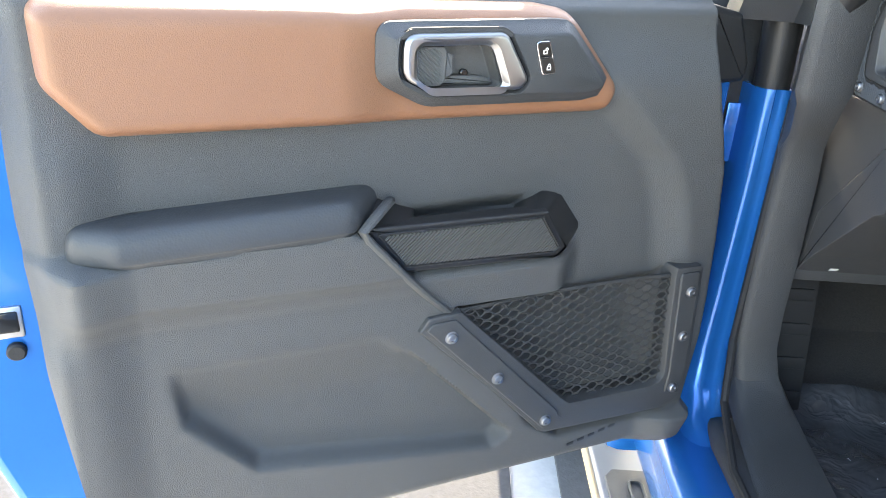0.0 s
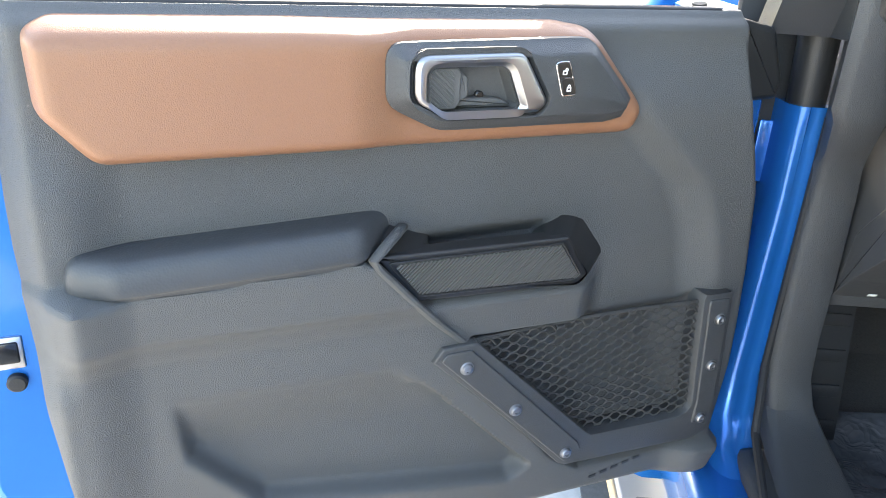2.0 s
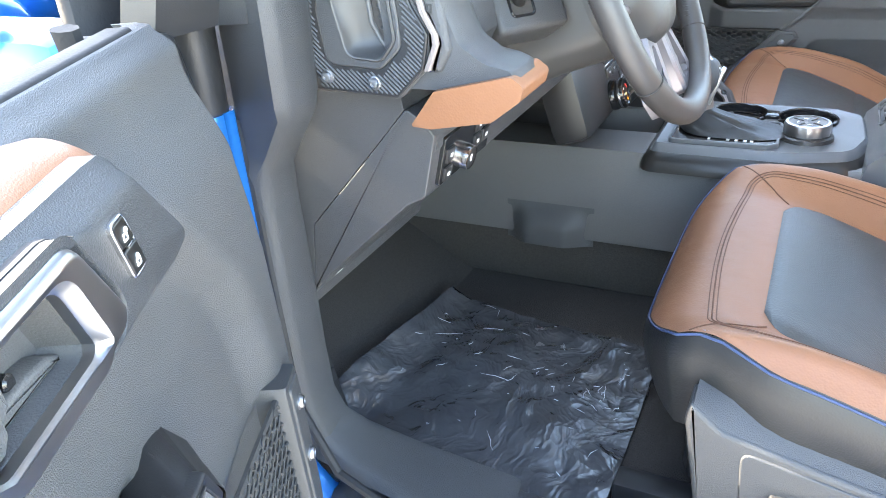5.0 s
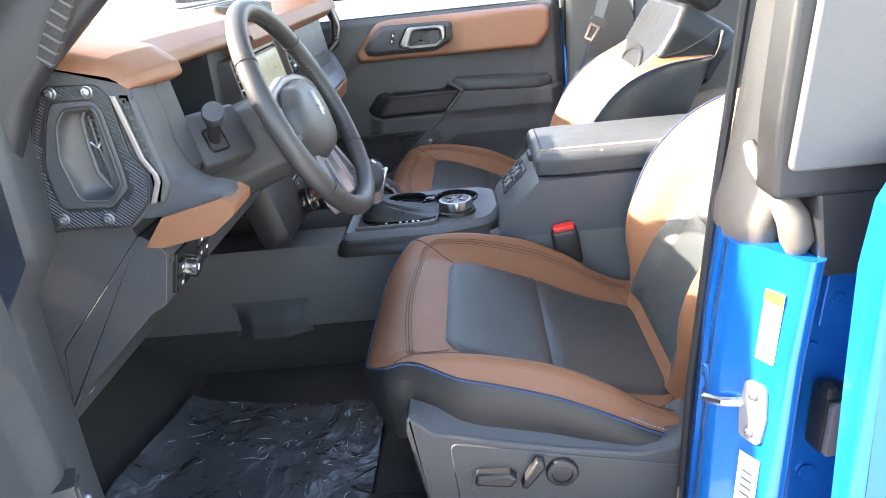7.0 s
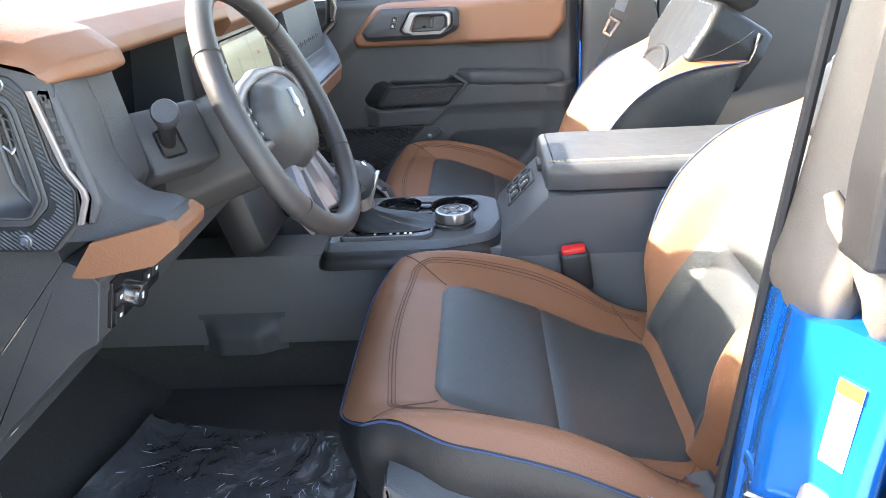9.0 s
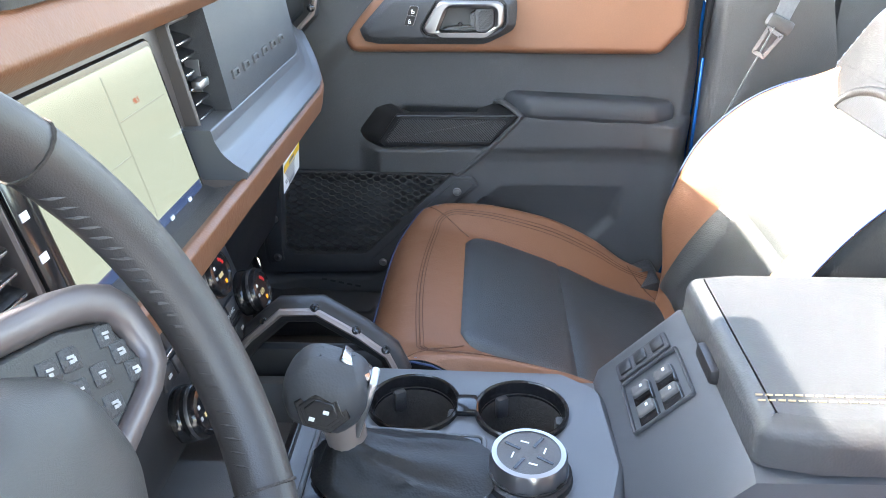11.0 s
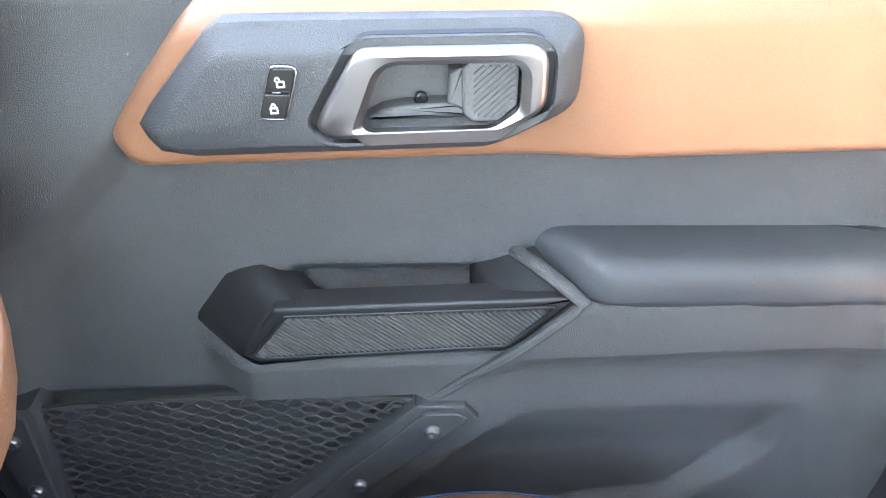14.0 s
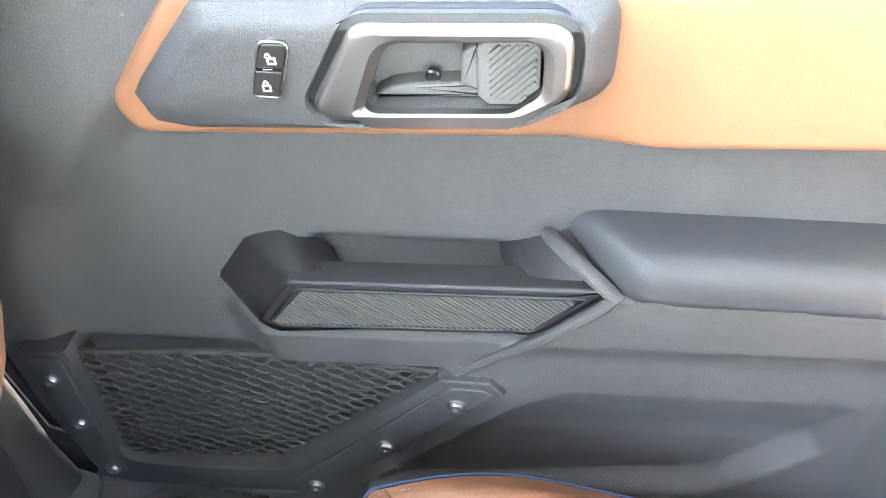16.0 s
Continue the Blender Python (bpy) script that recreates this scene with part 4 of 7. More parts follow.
def windscreen():
    bm = bmesh.new()
    a = [(-0.70, 0.56, 1.26), (0.70, 0.56, 1.26), (0.60, -0.04, 1.76), (-0.60, -0.04, 1.76)]
    lo = [bm.verts.new(p) for p in a]
    hi = [bm.verts.new((p[0], p[1] + 0.004, p[2] + 0.003)) for p in a]
    bm.faces.new(lo)
    bm.faces.new(hi)
    for i in range(4):
        bm.faces.new((lo[i], lo[(i + 1) % 4], hi[(i + 1) % 4], hi[i]))
    ob = tagged(part("window_windscreen", bm, GLASS, smooth=False), "clear raked windscreen", "windscreen", kind="structure")
    ob.visible_shadow = False


windscreen()


def parked_car(name, at, turn, paint, label, length=4.4, tall=1.0):
    """A saloon seen over the window sills."""
    th = thing(name, label, "car", m=pose(*at, 0, 0, turn) @ Matrix.Diagonal((1, 1, tall, 1)))
    L = length / 2
    bm = bmesh.new()
    o = fillet([(-L, 0.35), (-L, 0.88), (-L * 0.92, 0.98), (-L * 0.55, 1.02), (L * 0.48, 1.02), (L * 0.95, 0.90), (L, 0.72), (L, 0.35)], 0.08)
    rings(bm, o, [(0.05, -0.88), (0, -0.84), (0, 0.84), (0.05, 0.88)], lambda a, b, h: (h, a, b))
    part("body", bm, paint, th)
    bm = bmesh.new()
    c = fillet([(-L * 0.56, 1.00), (-L * 0.30, 1.40), (L * 0.22, 1.42), (L * 0.48, 1.00)], 0.06)
    rings(bm, c, [(0.0, -0.74), (0.05, -0.62), (0.05, 0.62), (0.0, 0.74)], lambda a, b, h: (h, a, b))
    part("cabin_glass", bm, GLOSS_BLACK, th)
    bm = boxed((1.16, L * 0.50, 0.03), pose(0, -L * 0.04, 1.425), 0.012)
    part("roof", bm, paint, th)
    for sx in (-1, 1):
        for y in (-L * 0.6, L * 0.62):
            bm = bmesh.new()
            lathe(bm, [(0.18, -0.1), (0.31, -0.1), (0.33, -0.07), (0.33, 0.07), (0.31, 0.1), (0.18, 0.1)], pose(sx * 0.78, y, 0.33, 0, 90, 0), 28)
            part("wheel", bm, RUBBER, th)
        part("side_trim", boxed((0.012, L * 0.9, 0.03), pose(sx * 0.885, 0, 0.98), 0.004), GLOSS_BLACK, th)
    return th


parked_car("parked_car", (3.3, 0.4, 0), 4, PALE_PAINT, "pale silver car parked beside the passenger door", 4.4, 1.22)
parked_car("parked_car", (3.2, -5.0, 0), -3, GREY_PAINT, "slate grey car parked further along")


# ---- rear pillar on the driver's side, with the rear door ajar ----
def rear_jamb():
    th = thing("centre_pillar", "blue painted centre pillar with striker and labels", "door jamb", kind="structure")
    bm = bmesh.new()
    sec = [(-0.700, -0.412), (-0.735, -0.4055), (-0.744, -0.4035), (-0.748, -0.4075), (-0.768, -0.4055), (-0.773, -0.4005), (-0.790, -0.400), (-0.806, -0.408), (-0.814, -0.426), (-0.848, -0.444), (-0.858, -0.450), (-0.863, -0.458), (-0.860, -0.468), (-0.850, -0.474), (-0.815, -0.482), (-0.802, -0.492), (-0.798, -0.510), (-0.798, -0.62), (-0.70, -0.62)]
    rows = []
    for z in (0.50, 0.62, 0.78, 0.92, 1.03):
        k = 0.0 + 0.05 * max(0, (0.62 - z))
        rows.append([bm.verts.new((x, y - k, z)) for x, y in sec])
    for a, b in zip(rows, rows[1:]):
        for i in range(len(sec) - 1):
            bm.faces.new((a[i], a[i + 1], b[i + 1], b[i]))
    bm.faces.new(rows[-1])
    part("jamb", bm, BLUE, th, "blue metallic painted pillar", angle=50)
    bm = bmesh.new()
    tube(bm, [(-0.705, -0.405, 0.52), (-0.705, -0.405, 0.80), (-0.705, -0.408, 1.04), (-0.695, -0.43, 1.30), (-0.66, -0.47, 1.75)], 0.006, 8)
    part("door_seal", bm, RUBBER, th)
    # moulded upper cover
    bm = bmesh.new()
    rows = []
    for z, yf, yb, xo in ((1.022, -0.405, -0.470, -0.796), (1.03, -0.402, -0.472, -0.800), (1.05, -0.402, -0.470, -0.800), (1.075, -0.408, -0.462, -0.793), (1.10, -0.412, -0.450, -0.783), (1.14, -0.417, -0.446, -0.770), (1.30, -0.435, -0.462, -0.752), (1.76, -0.50, -0.53, -0.68)):
        rows.append([bm.verts.new(p) for p in ((-0.690, yf - 0.020, z), (-0.708, yf - 0.004, z), (xo + 0.030, yf, z), (xo + 0.010, yf - 0.006, z), (xo, yf - 0.018, z), (xo - 0.004, (yf + yb) / 2, z), (xo + 0.03, yb, z), (-0.66, yb - 0.03, z))])
    for a, b in zip(rows, rows[1:]):
        for i in range(7):
            bm.faces.new((a[i], a[i + 1], b[i + 1], b[i]))
    bm.faces.new(rows[0])
    part("upper_cover", bm, CLAY, th, "brown-grey moulded pillar cover", angle=60)
    bm = bmesh.new()
    tube(bm, [(-0.790, -0.410, 1.135), (-0.802, -0.414, 1.120), (-0.822, -0.428, 1.095), (-0.832, -0.444, 1.066), (-0.834, -0.450, 1.045), (-0.830, -0.452, 1.030)], [0.006, 0.010, 0.012, 0.016, 0.017, 0.010], 14)
    part("gasket_boot", bm, CLAY, th, "brown-grey rubber gasket boot", angle=70)
    bm = bmesh.new()
    tube(bm, [(-0.790, -0.440, 1.10), (-0.780, -0.450, 1.16), (-0.765, -0.468, 1.30), (-0.70, -0.53, 1.74)], 0.010, 8)
    part("gasket", bm, RUBBER, th, "black door gasket")
    part("jamb_liner", boxed((0.02, 0.17, 0.26), pose(-0.772, -0.54, 1.11), 0.005), PLASTIC_BLACK, th)
    # striker
    bm = bmesh.new()
    slab(bm, fillet([(-0.014, -0.036), (0.014, -0.036), (0.018, 0.0), (0.014, 0.036), (-0.014, 0.036), (-0.018, 0.0)], 0.008), 0, 0.004, 0.001,
         lambda a, b, h: (-0.832 + a * 0.88 - 0.47 * h, -0.4355 + a * 0.47 + 0.88 * h, 0.845 + b))
    st = part("striker", bm, STRIKER_METAL, th, "bright steel door striker")
    bm = bmesh.new()
    tube(bm, [(-0.820, -0.44, 0.850), (-0.815, -0.405, 0.850), (-0.800, -0.392, 0.847), (-0.782, -0.398, 0.843), (-0.785, -0.42, 0.843)], 0.0055, 8)
    part("loop", bm, STEEL, st)
    for i, z in enumerate((0.868, 0.822)):
        screw(st, (-0.834, -0.4320, z), (-0.47, 0.88, 0), 0.005)
    # labels
    for (x, y, z, w, h) in ((-0.837, -0.4370, 0.950, 0.024, 0.080), (-0.835, -0.4360, 0.735, 0.028, 0.11)):
        bm = bmesh.new()
        box(bm, (w, 0.0006, h), pose(x, y, z, 0, 0, 28))
        lab = part("sticker", bm, PAPER, th, "white printed sticker", smooth=False)
        for k in range(7):
            part("print_line", boxed((w * 0.5, 0.0004, h * 0.02), pose(x - 0.001, y + 0.0007, z + h * (0.30 - 0.09 * k), 0, 0, 28)), GREY_INK, lab, smooth=False)
        if z > 0.9:
            part("yellow_corner", boxed((w, 0.0004, h * 0.16), pose(x - 0.0008, y + 0.0007, z + h * 0.42, 0, 0, 28)), YELLOW, lab, smooth=False)
    # rear door's hinge plate, bolts and check strap
    bm = boxed((0.006, 0.052, 0.115), pose(-0.802, -0.530, 0.985), 0.003)
    hinge = part("hinge_plate", bm, BLUE, th)
    for y, z in ((-0.518, 1.022), (-0.540, 1.018), (-0.518, 0.962)):
        screw(hinge, (-0.806, y, z), (-1, 0, 0), 0.007, "bolt", BLUE)
    strap = part("check_strap", boxed((0.030, 0.030, 0.080), pose(-0.818, -0.522, 0.825, 0, 0, 10), 0.006), PLASTIC_BLACK, th, "black door check strap")
    part("strap_pad", boxed((0.010, 0.018, 0.066), pose(-0.838, -0.522, 0.820, 0, 0, 10), 0.003), TAUPE, strap)
    part("strap_roller", boxed((0.016, 0.012, 0.016), pose(-0.836, -0.510, 0.868), 0.004), PLASTIC_BLACK, strap)
    for y, z in ((-0.500, 0.90), (-0.520, 0.735)):
        bm = bmesh.new()
        lathe(bm, [(0.010, 0), (0.009, 0.003), (0.002, 0.004)], pose(-0.8, y, z, 0, -90, 0), 16)
        part("body_plug", bm, BLUE, th)
    bm = boxed((0.026, 0.006, 0.016), pose(-0.770, -0.402, 0.86), 0.003)
    part("pressed_recess", bm, BLUE, th)
    # the whole pillar leans back as it rises
    for ob in th.children_recursive:
        for v in ob.data.vertices:
            v.co.y += lin(v.co.z, [(0.50, 0.004), (0.64, 0.0), (0.85, -0.015), (0.95, -0.021), (1.03, -0.032), (1.30, -0.044), (1.75, -0.060)])
    return th


rear_jamb()


def rear_door():
    """Rear door, standing a hand's width open."""
    th = thing("rear_door", "blue rear door standing slightly open, dark window", "car door", m=pose(-0.885, -0.534, -0.012, 0, 0, 2))
    to3 = lambda a, b, h: (-h, -a, b)
    bm = bmesh.new()
    slab(bm, fillet([(-0.036, 0.52), (-0.033, 0.95), (-0.031, 1.06), (-0.022, 1.12), (-0.008, 1.146), (0.95, 1.146), (0.95, 0.52)], 0.012), 0.026, 0.060, 0.014, to3, 6)
    part("door_skin", bm, BLUE, th, "blue metallic outer skin")
    bm = bmesh.new()
    slab(bm, fillet([(-0.085, 1.105), (-0.084, 1.18), (-0.074, 1.29), (-0.040, 1.60), (0.90, 1.65), (0.95, 1.105)], 0.01), -0.075, -0.032, 0.006, to3)
    part("window_frame", bm, PLASTIC_BLACK, th)
    bm = bmesh.new()
    slab(bm, fillet([(-0.034, 1.02), (-0.044, 1.112), (0.95, 1.112), (0.95, 1.02)], 0.006), -0.075, -0.034, 0.006, to3)
    part("frame_base", bm, PLASTIC_BLACK, th)
    bm = bmesh.new()
    slab(bm, fillet([(-0.020, 1.056), (-0.020, 1.070), (0.95, 1.070), (0.95, 1.056)], 0.003), 0.058, 0.0630, 0.003, to3)
    part("skin_crease", bm, BLUE, th)
    bm = bmesh.new()
    slab(bm, fillet([(-0.074, 1.134), (-0.056, 1.29), (-0.020, 1.58), (0.88, 1.62), (0.92, 1.134)], 0.008), -0.04, -0.024, 0.003, to3)
    part("window_pane", bm, PLASTIC_GREY, th, "grey tinted rear window")
    bm = bmesh.new()
    slab(bm, fillet([(0.0, 1.140), (0.006, 1.160), (0.95, 1.160), (0.95, 1.140)], 0.004), 0.0, 0.062, 0.005, to3)
    part("belt_strip", bm, PLASTIC_GREY, th)
    return th


rear_door()


# ---- seats ----
HALF = 0.264


def cushion_height(u, y):
    z = curve(y, [(-0.43, 0.670), (-0.36, 0.681), (-0.28, 0.703), (-0.20, 0.738), (-0.12, 0.770), (-0.08, 0.784), (-0.02, 0.798), (0.02, 0.800), (0.05, 0.792), (0.072, 0.772), (0.085, 0.742)])
    a = abs(u)
    bolster = curve(y, [(-0.43, 0.018), (-0.37, 0.018), (-0.323, 0.028), (-0.274, 0.050), (-0.227, 0.056), (-0.18, 0.055), (-0.10, 0.042), (-0.02, 0.026), (0.03, 0.014), (0.065, 0.002), (0.085, 0.0)])
    z += bolster * step(0.165, 0.245, a)
    z -= (bolster * 0.55 + 0.004) * step(0.236, HALF + 0.004, a)
    return z


def seat(cx, dy, dz, outboard, label):
    """outboard: 1 or -1, the side towards the door."""
    th = thing("bucket_seat", label, "car seat", "front seats", m=pose(cx, dy, dz))

    def top(s, v, lift=0.0, wide=1.0):
        a = abs(s)
        yf = 0.085 - 0.055 * a ** 3.2
        y = yf + (-0.43 - yf) * v
        u = s * HALF * (1 - 0.10 * step(0.25, 0.0, v) * a)
        return (u, y, cushion_height(u, y) + lift)

    bm = bmesh.new()
    sheet(bm, lambda p, q: top(2 * p - 1, q), 72, 64)
    part("cushion_cover", bm, TAN, th, "tan leather cushion cover", angle=60)
    # dark inserts with a groove between
    for nm, y0, y1 in (("front_insert", -0.045, -0.201), ("rear_insert", -0.201, -0.385)):
        bm = bmesh.new()
        def ins(p, q, y0=y0, y1=y1):
            y = y0 + (y1 - y0) * q
            hw = lin(y, [(-0.39, 0.150), (-0.20, 0.178), (-0.10, 0.176), (-0.045, 0.165)])
            far = q if y0 > -0.1 else 1 - q
            u = (2 * p - 1) * hw * (1 - 0.16 * max(0, 1 - far / 0.16) ** 2.2)
            e = min(1, min(1 - abs(2 * p - 1), q, 1 - q) * 9)
            return (u, y, cushion_height(min(abs(u), 0.16), y) + 0.0005 + 0.006 * math.sqrt(e))
        sheet(bm, ins, 40, 24)
        part(nm, bm, INSERT, th, "dark perforated leather insert", angle=70)
    # side skirt below the piping
    edge = [top(-1, 1 - i / 20) for i in range(20)] + [top(-1 + 2 * i / 40, 0) for i in range(41)] + [top(1, (i + 1) / 20) for i in range(20)]
    bm = bmesh.new()
    rows = []
    for out, dz_ in ((0.0, 0.0), (0.006, -0.012), (0.008, -0.030), (0.004, -0.055), (-0.004, -0.078)):
        row = []
        for x, y, z in edge:
            d = Vector((x, y + 0.2, 0)).normalized()
            zz = z + dz_ if dz_ > -0.07 else min(z + dz_, 0.69 + 0.02 * (y + 0.2))
            row.append(bm.verts.new((x + d.x * out, y + d.y * out, zz)))
        rows.append(row)
    for a, b in zip(rows, rows[1:]):
        for i in range(len(edge) - 1):
            bm.faces.new((a[i], a[i + 1], b[i + 1], b[i]))
    part("side_skirt", bm, BLACK_LEATHER, th, "black leather cushion side", angle=60)
    bm = bmesh.new()
    tube(bm, [(x * 1.008, y + 0.002, z - 0.002) for x, y, z in edge], 0.0015, 6)
    part("piping", bm, PIPING, th, "blue contrast piping")
    bm = bmesh.new()
    pts = [Vector((x * 0.985, y - 0.004, z + 0.0008)) for x, y, z in edge]
    for p0, p1 in zip(pts, pts[1:]):
        k = max(1, int((p1 - p0).length / 0.005))
        for i in range(k):
            tube(bm, [p0.lerp(p1, (i + 0.15) / k), p0.lerp(p1, (i + 0.75) / k)], 0.0007, 4, caps=False)
    tagged(part("edge_stitching", bm, BLUE_THREAD, th, "pale blue stitching"), kind="stuff")
    # three rows of stitching that follow the cushion's edge, and the corner seams
    for off, r in ((0.0, 0.0006), (0.0045, 0.0009), (0.009, 0.0006)):
        w, front, turn = 0.212 + off, 0.000 + off, 0.030 + off
        pts = [(-w, -0.375 + (front - turn + 0.375) * i / 30) for i in range(31)]
        pts += [(-w + turn * (1 - math.cos(t)), front - turn + turn * math.sin(t)) for t in np.linspace(0.2, math.pi / 2, 7)]
        pts += [(-w + turn + (w - turn) * i / 12, front + 0.012 * math.sin(math.pi / 2 * i / 12)) for i in range(1, 13)]
        pts = pts + [(-u, y) for u, y in reversed(pts[:-1])]
        bm = bmesh.new()
        tube(bm, [(u, y, cushion_height(u, y) + 0.0004) for u, y in pts], r, 5)
        part("seam", bm, DARK_THREAD, th)
    for sgn in (-1, 1):
        for u0, y0, u1, y1 in ((0.166, -0.050, 0.236, 0.020), (0.160, -0.372, 0.228, -0.330)):
            bm = bmesh.new()
            tube(bm, [(sgn * u, y, cushion_height(u, y) + 0.0004) for u, y in ((u0 + (u1 - u0) * t, y0 + (y1 - y0) * t) for t in np.linspace(0, 1, 12))], 0.0009, 5)
            part("corner_seam", bm, DARK_THREAD, th)

    # backrest, leaning back
    lean = pose(0, -0.400, 0.735, 32, 0, 0)

    def depth(u, w):
        a = abs(u)
        d = 0.004 * math.sin(math.pi * min(1, w / 0.40))
        bol = curve(w, [(-0.06, 0.020), (0, 0.050), (0.06, 0.076), (0.11, 0.086), (0.18, 0.088), (0.215, 0.085), (0.28, 0.072), (0.335, 0.058), (0.385, 0.038), (0.43, 0.014), (0.45, 0.006)]) * step(0.105, 0.200, a)
        fall = curve(w, [(0, 0.040), (0.10, 0.022), (0.20, 0.010), (0.30, 0.012), (0.39, 0.050), (0.45, 0.105)]) * step(0.74, 1.02, a / half_width(w))
        return d + bol - fall

    def back(u, w, lift=0.0):
        return lean @ Vector((u, depth(u, w) + lift, w))

    def half_width(w):
        return curve(w, [(-0.06, 0.185), (0, 0.205), (0.05, 0.228), (0.10, 0.240), (0.18, 0.242), (0.28, 0.230), (0.37, 0.212), (0.44, 0.195), (0.58, 0.170)])

    bm = bmesh.new()
    sheet(bm, lambda p, q: back((2 * p - 1) * half_width(0.51 * q - 0.06), 0.51 * q - 0.06), 64, 60)
    part("backrest_cover", bm, TAN, th, "tan leather backrest bolsters", angle=60)
    def centre(p, q, w0, w1):
        w = w0 + (w1 - w0) * q
        hw = lin(w, [(-0.04, 0.150), (0.15, 0.137), (0.36, 0.112)])
        e = min(1, min(1 - abs(2 * p - 1), q, 1 - q) * 9)
        return back((2 * p - 1) * hw, w, 0.0005 + 0.006 * math.sqrt(e))
    for w0, w1 in ((-0.035, 0.152), (0.152, 0.385)):
        bm = bmesh.new()
        sheet(bm, lambda p, q: centre(p, q, w0, w1), 40, 30)
        part("backrest_insert", bm, INSERT, th, "dark perforated backrest insert", angle=70)
    # rear shell of the backrest
    bm = bmesh.new()
    def shell(p, q):
        w = 0.565 * q - 0.06
        hw = half_width(w) - 0.001
        front = depth(hw, min(w, 0.45)) - 0.001
        rear = -0.115 + 0.02 * q
        s = min(1, p / 0.3) if p < 0.5 else min(1, (1 - p) / 0.3)
        u = -hw * (1 + 0.03 * math.sin(math.pi * s)) if p < 0.3 else hw * (1 + 0.03 * math.sin(math.pi * s)) if p > 0.7 else -hw + 2 * hw * (p - 0.3) / 0.4
        d = front + (rear - front) * s - (0.02 * math.sin(math.pi * (p - 0.3) / 0.4) if 0.3 < p < 0.7 else 0)
        return lean @ Vector((u, d, w))
    sheet(bm, shell, 40, 30)
    part("backrest_shell", bm, BLACK_LEATHER, th, "black leather backrest sides", angle=60)
    for sg in (-1, 1):
        bm = bmesh.new()
        tube(bm, [back(sg * half_width(w) * 0.995, w, 0.002) for w in np.linspace(-0.03, 0.45, 30)], 0.0016, 6)
        part("back_piping", bm, PIPING, th)
    # shoulder pad with its strap hole, and the headrest on it
    bm = bmesh.new()
    o = fillet([(-0.110, 0.352), (-0.186, 0.392), (-0.188, 0.472), (-0.166, 0.521), (0.166, 0.521), (0.188, 0.472), (0.186, 0.392), (0.110, 0.352), (0.05, 0.345), (-0.05, 0.345)], [0.02, 0.014, 0.04, 0.026, 0.026, 0.04, 0.014, 0.02, 0.03, 0.03], 6)
    lev = [(0.020, -0.125), (0.004, -0.118), (0, -0.100), (0, 0.002)] + [(0.014 * (1 - math.cos(t)), 0.004 + 0.014 * math.sin(t)) for t in np.linspace(0.15, math.pi / 2, 6)]
    rings(bm, o, lev, lambda a, b, h: lean @ Vector((a, h, b)))
    pad = part("shoulder_pad", bm, BLACK_LEATHER, th, "black leather upper backrest", angle=50)
    bm = bmesh.new()
    arch = [(0.095 * math.cos(t), 0.346 + 0.044 * math.sin(t)) for t in np.linspace(0, math.pi, 18)]
    tube(bm, [lean @ Vector((a, 0.0175, b)) for a, b in arch], 0.0075, 8)
    loop = part("strap_loop", bm, BLACK_LEATHER, pad, angle=70)
    bm = bmesh.new()
    slab(bm, [(a * 0.92, 0.346 + (b - 0.346) * 0.88) for a, b in arch], 0.010, 0.0192, 0.0005, lambda a, b, h: lean @ Vector((a, h, b)))
    part("strap_hole", bm, BLACK_LEATHER, loop)
    for sg in (-1, 1):
        bm = bmesh.new()
        edge = fillet([(sg * 0.150, 0.376), (sg * 0.1755, 0.398), (sg * 0.1765, 0.470), (sg * 0.158, 0.508), (sg * 0.02, 0.508)], [0.002, 0.01, 0.03, 0.02, 0.002], 6)
        path = [Vector((a, 0.0178, b)) for a, b in edge[2:]]
        run = [p.lerp(q, k / 9) for p, q in zip(path, path[1:]) for k in range(max(1, 9 if (q - p).length > 0.03 else 1))]
        for p, q in zip(run[::2], run[1::2]):
            if (q - p).length > 0.001:
                tube(bm, [lean @ p, lean @ p.lerp(q, 0.8)], 0.0011, 5)
        part("stitching", bm, BLUE_THREAD, pad)
        bm = bmesh.new()
        tube(bm, [lean @ Vector((sg * 0.1885, h, w)) for h, w in ((0.0, 0.40), (-0.030, 0.43), (-0.058, 0.475), (-0.070, 0.505))], 0.0012, 5)
        part("side_seam", bm, PLASTIC_BLACK, pad)
    bm = bmesh.new()
    o = fillet([(-0.125, 0.528), (-0.130, 0.592), (-0.105, 0.682), (0.105, 0.682), (0.130, 0.592), (0.125, 0.528)], 0.035, 5)
    lev = [(0.02, -0.07), (0, -0.055), (0, 0.02)] + [(0.028 * (1 - math.cos(t)), 0.02 + 0.03 * math.sin(t)) for t in np.linspace(0.2, math.pi / 2, 6)]
    rings(bm, o, lev, lambda a, b, h: lean @ Vector((a, h, b)))
    part("headrest", bm, BLACK_LEATHER, th, "black leather headrest", angle=50)
    for sg in (-1, 1):
        bm = bmesh.new()
        tube(bm, [lean @ Vector((sg * 0.06, -0.03, 0.50)), lean @ Vector((sg * 0.06, -0.03, 0.60))], 0.007, 10)
        part("headrest_post", bm, STEEL, th)
    # plastic base with controls on the door side
    o = outboard
    bm = bmesh.new()
    side_panel = fillet([(-0.004, 0.630), (0.012, 0.735), (0.008, 0.762), (-0.025, 0.733), (-0.120, 0.710), (-0.208, 0.692), (-0.300, 0.678), (-0.340, 0.685), (-0.380, 0.700), (-0.46, 0.575), (-0.02, 0.56)], [0.02, 0.02, 0.006, 0.02, 0.05, 0.05, 0.03, 0.03, 0.01, 0.02, 0.02])
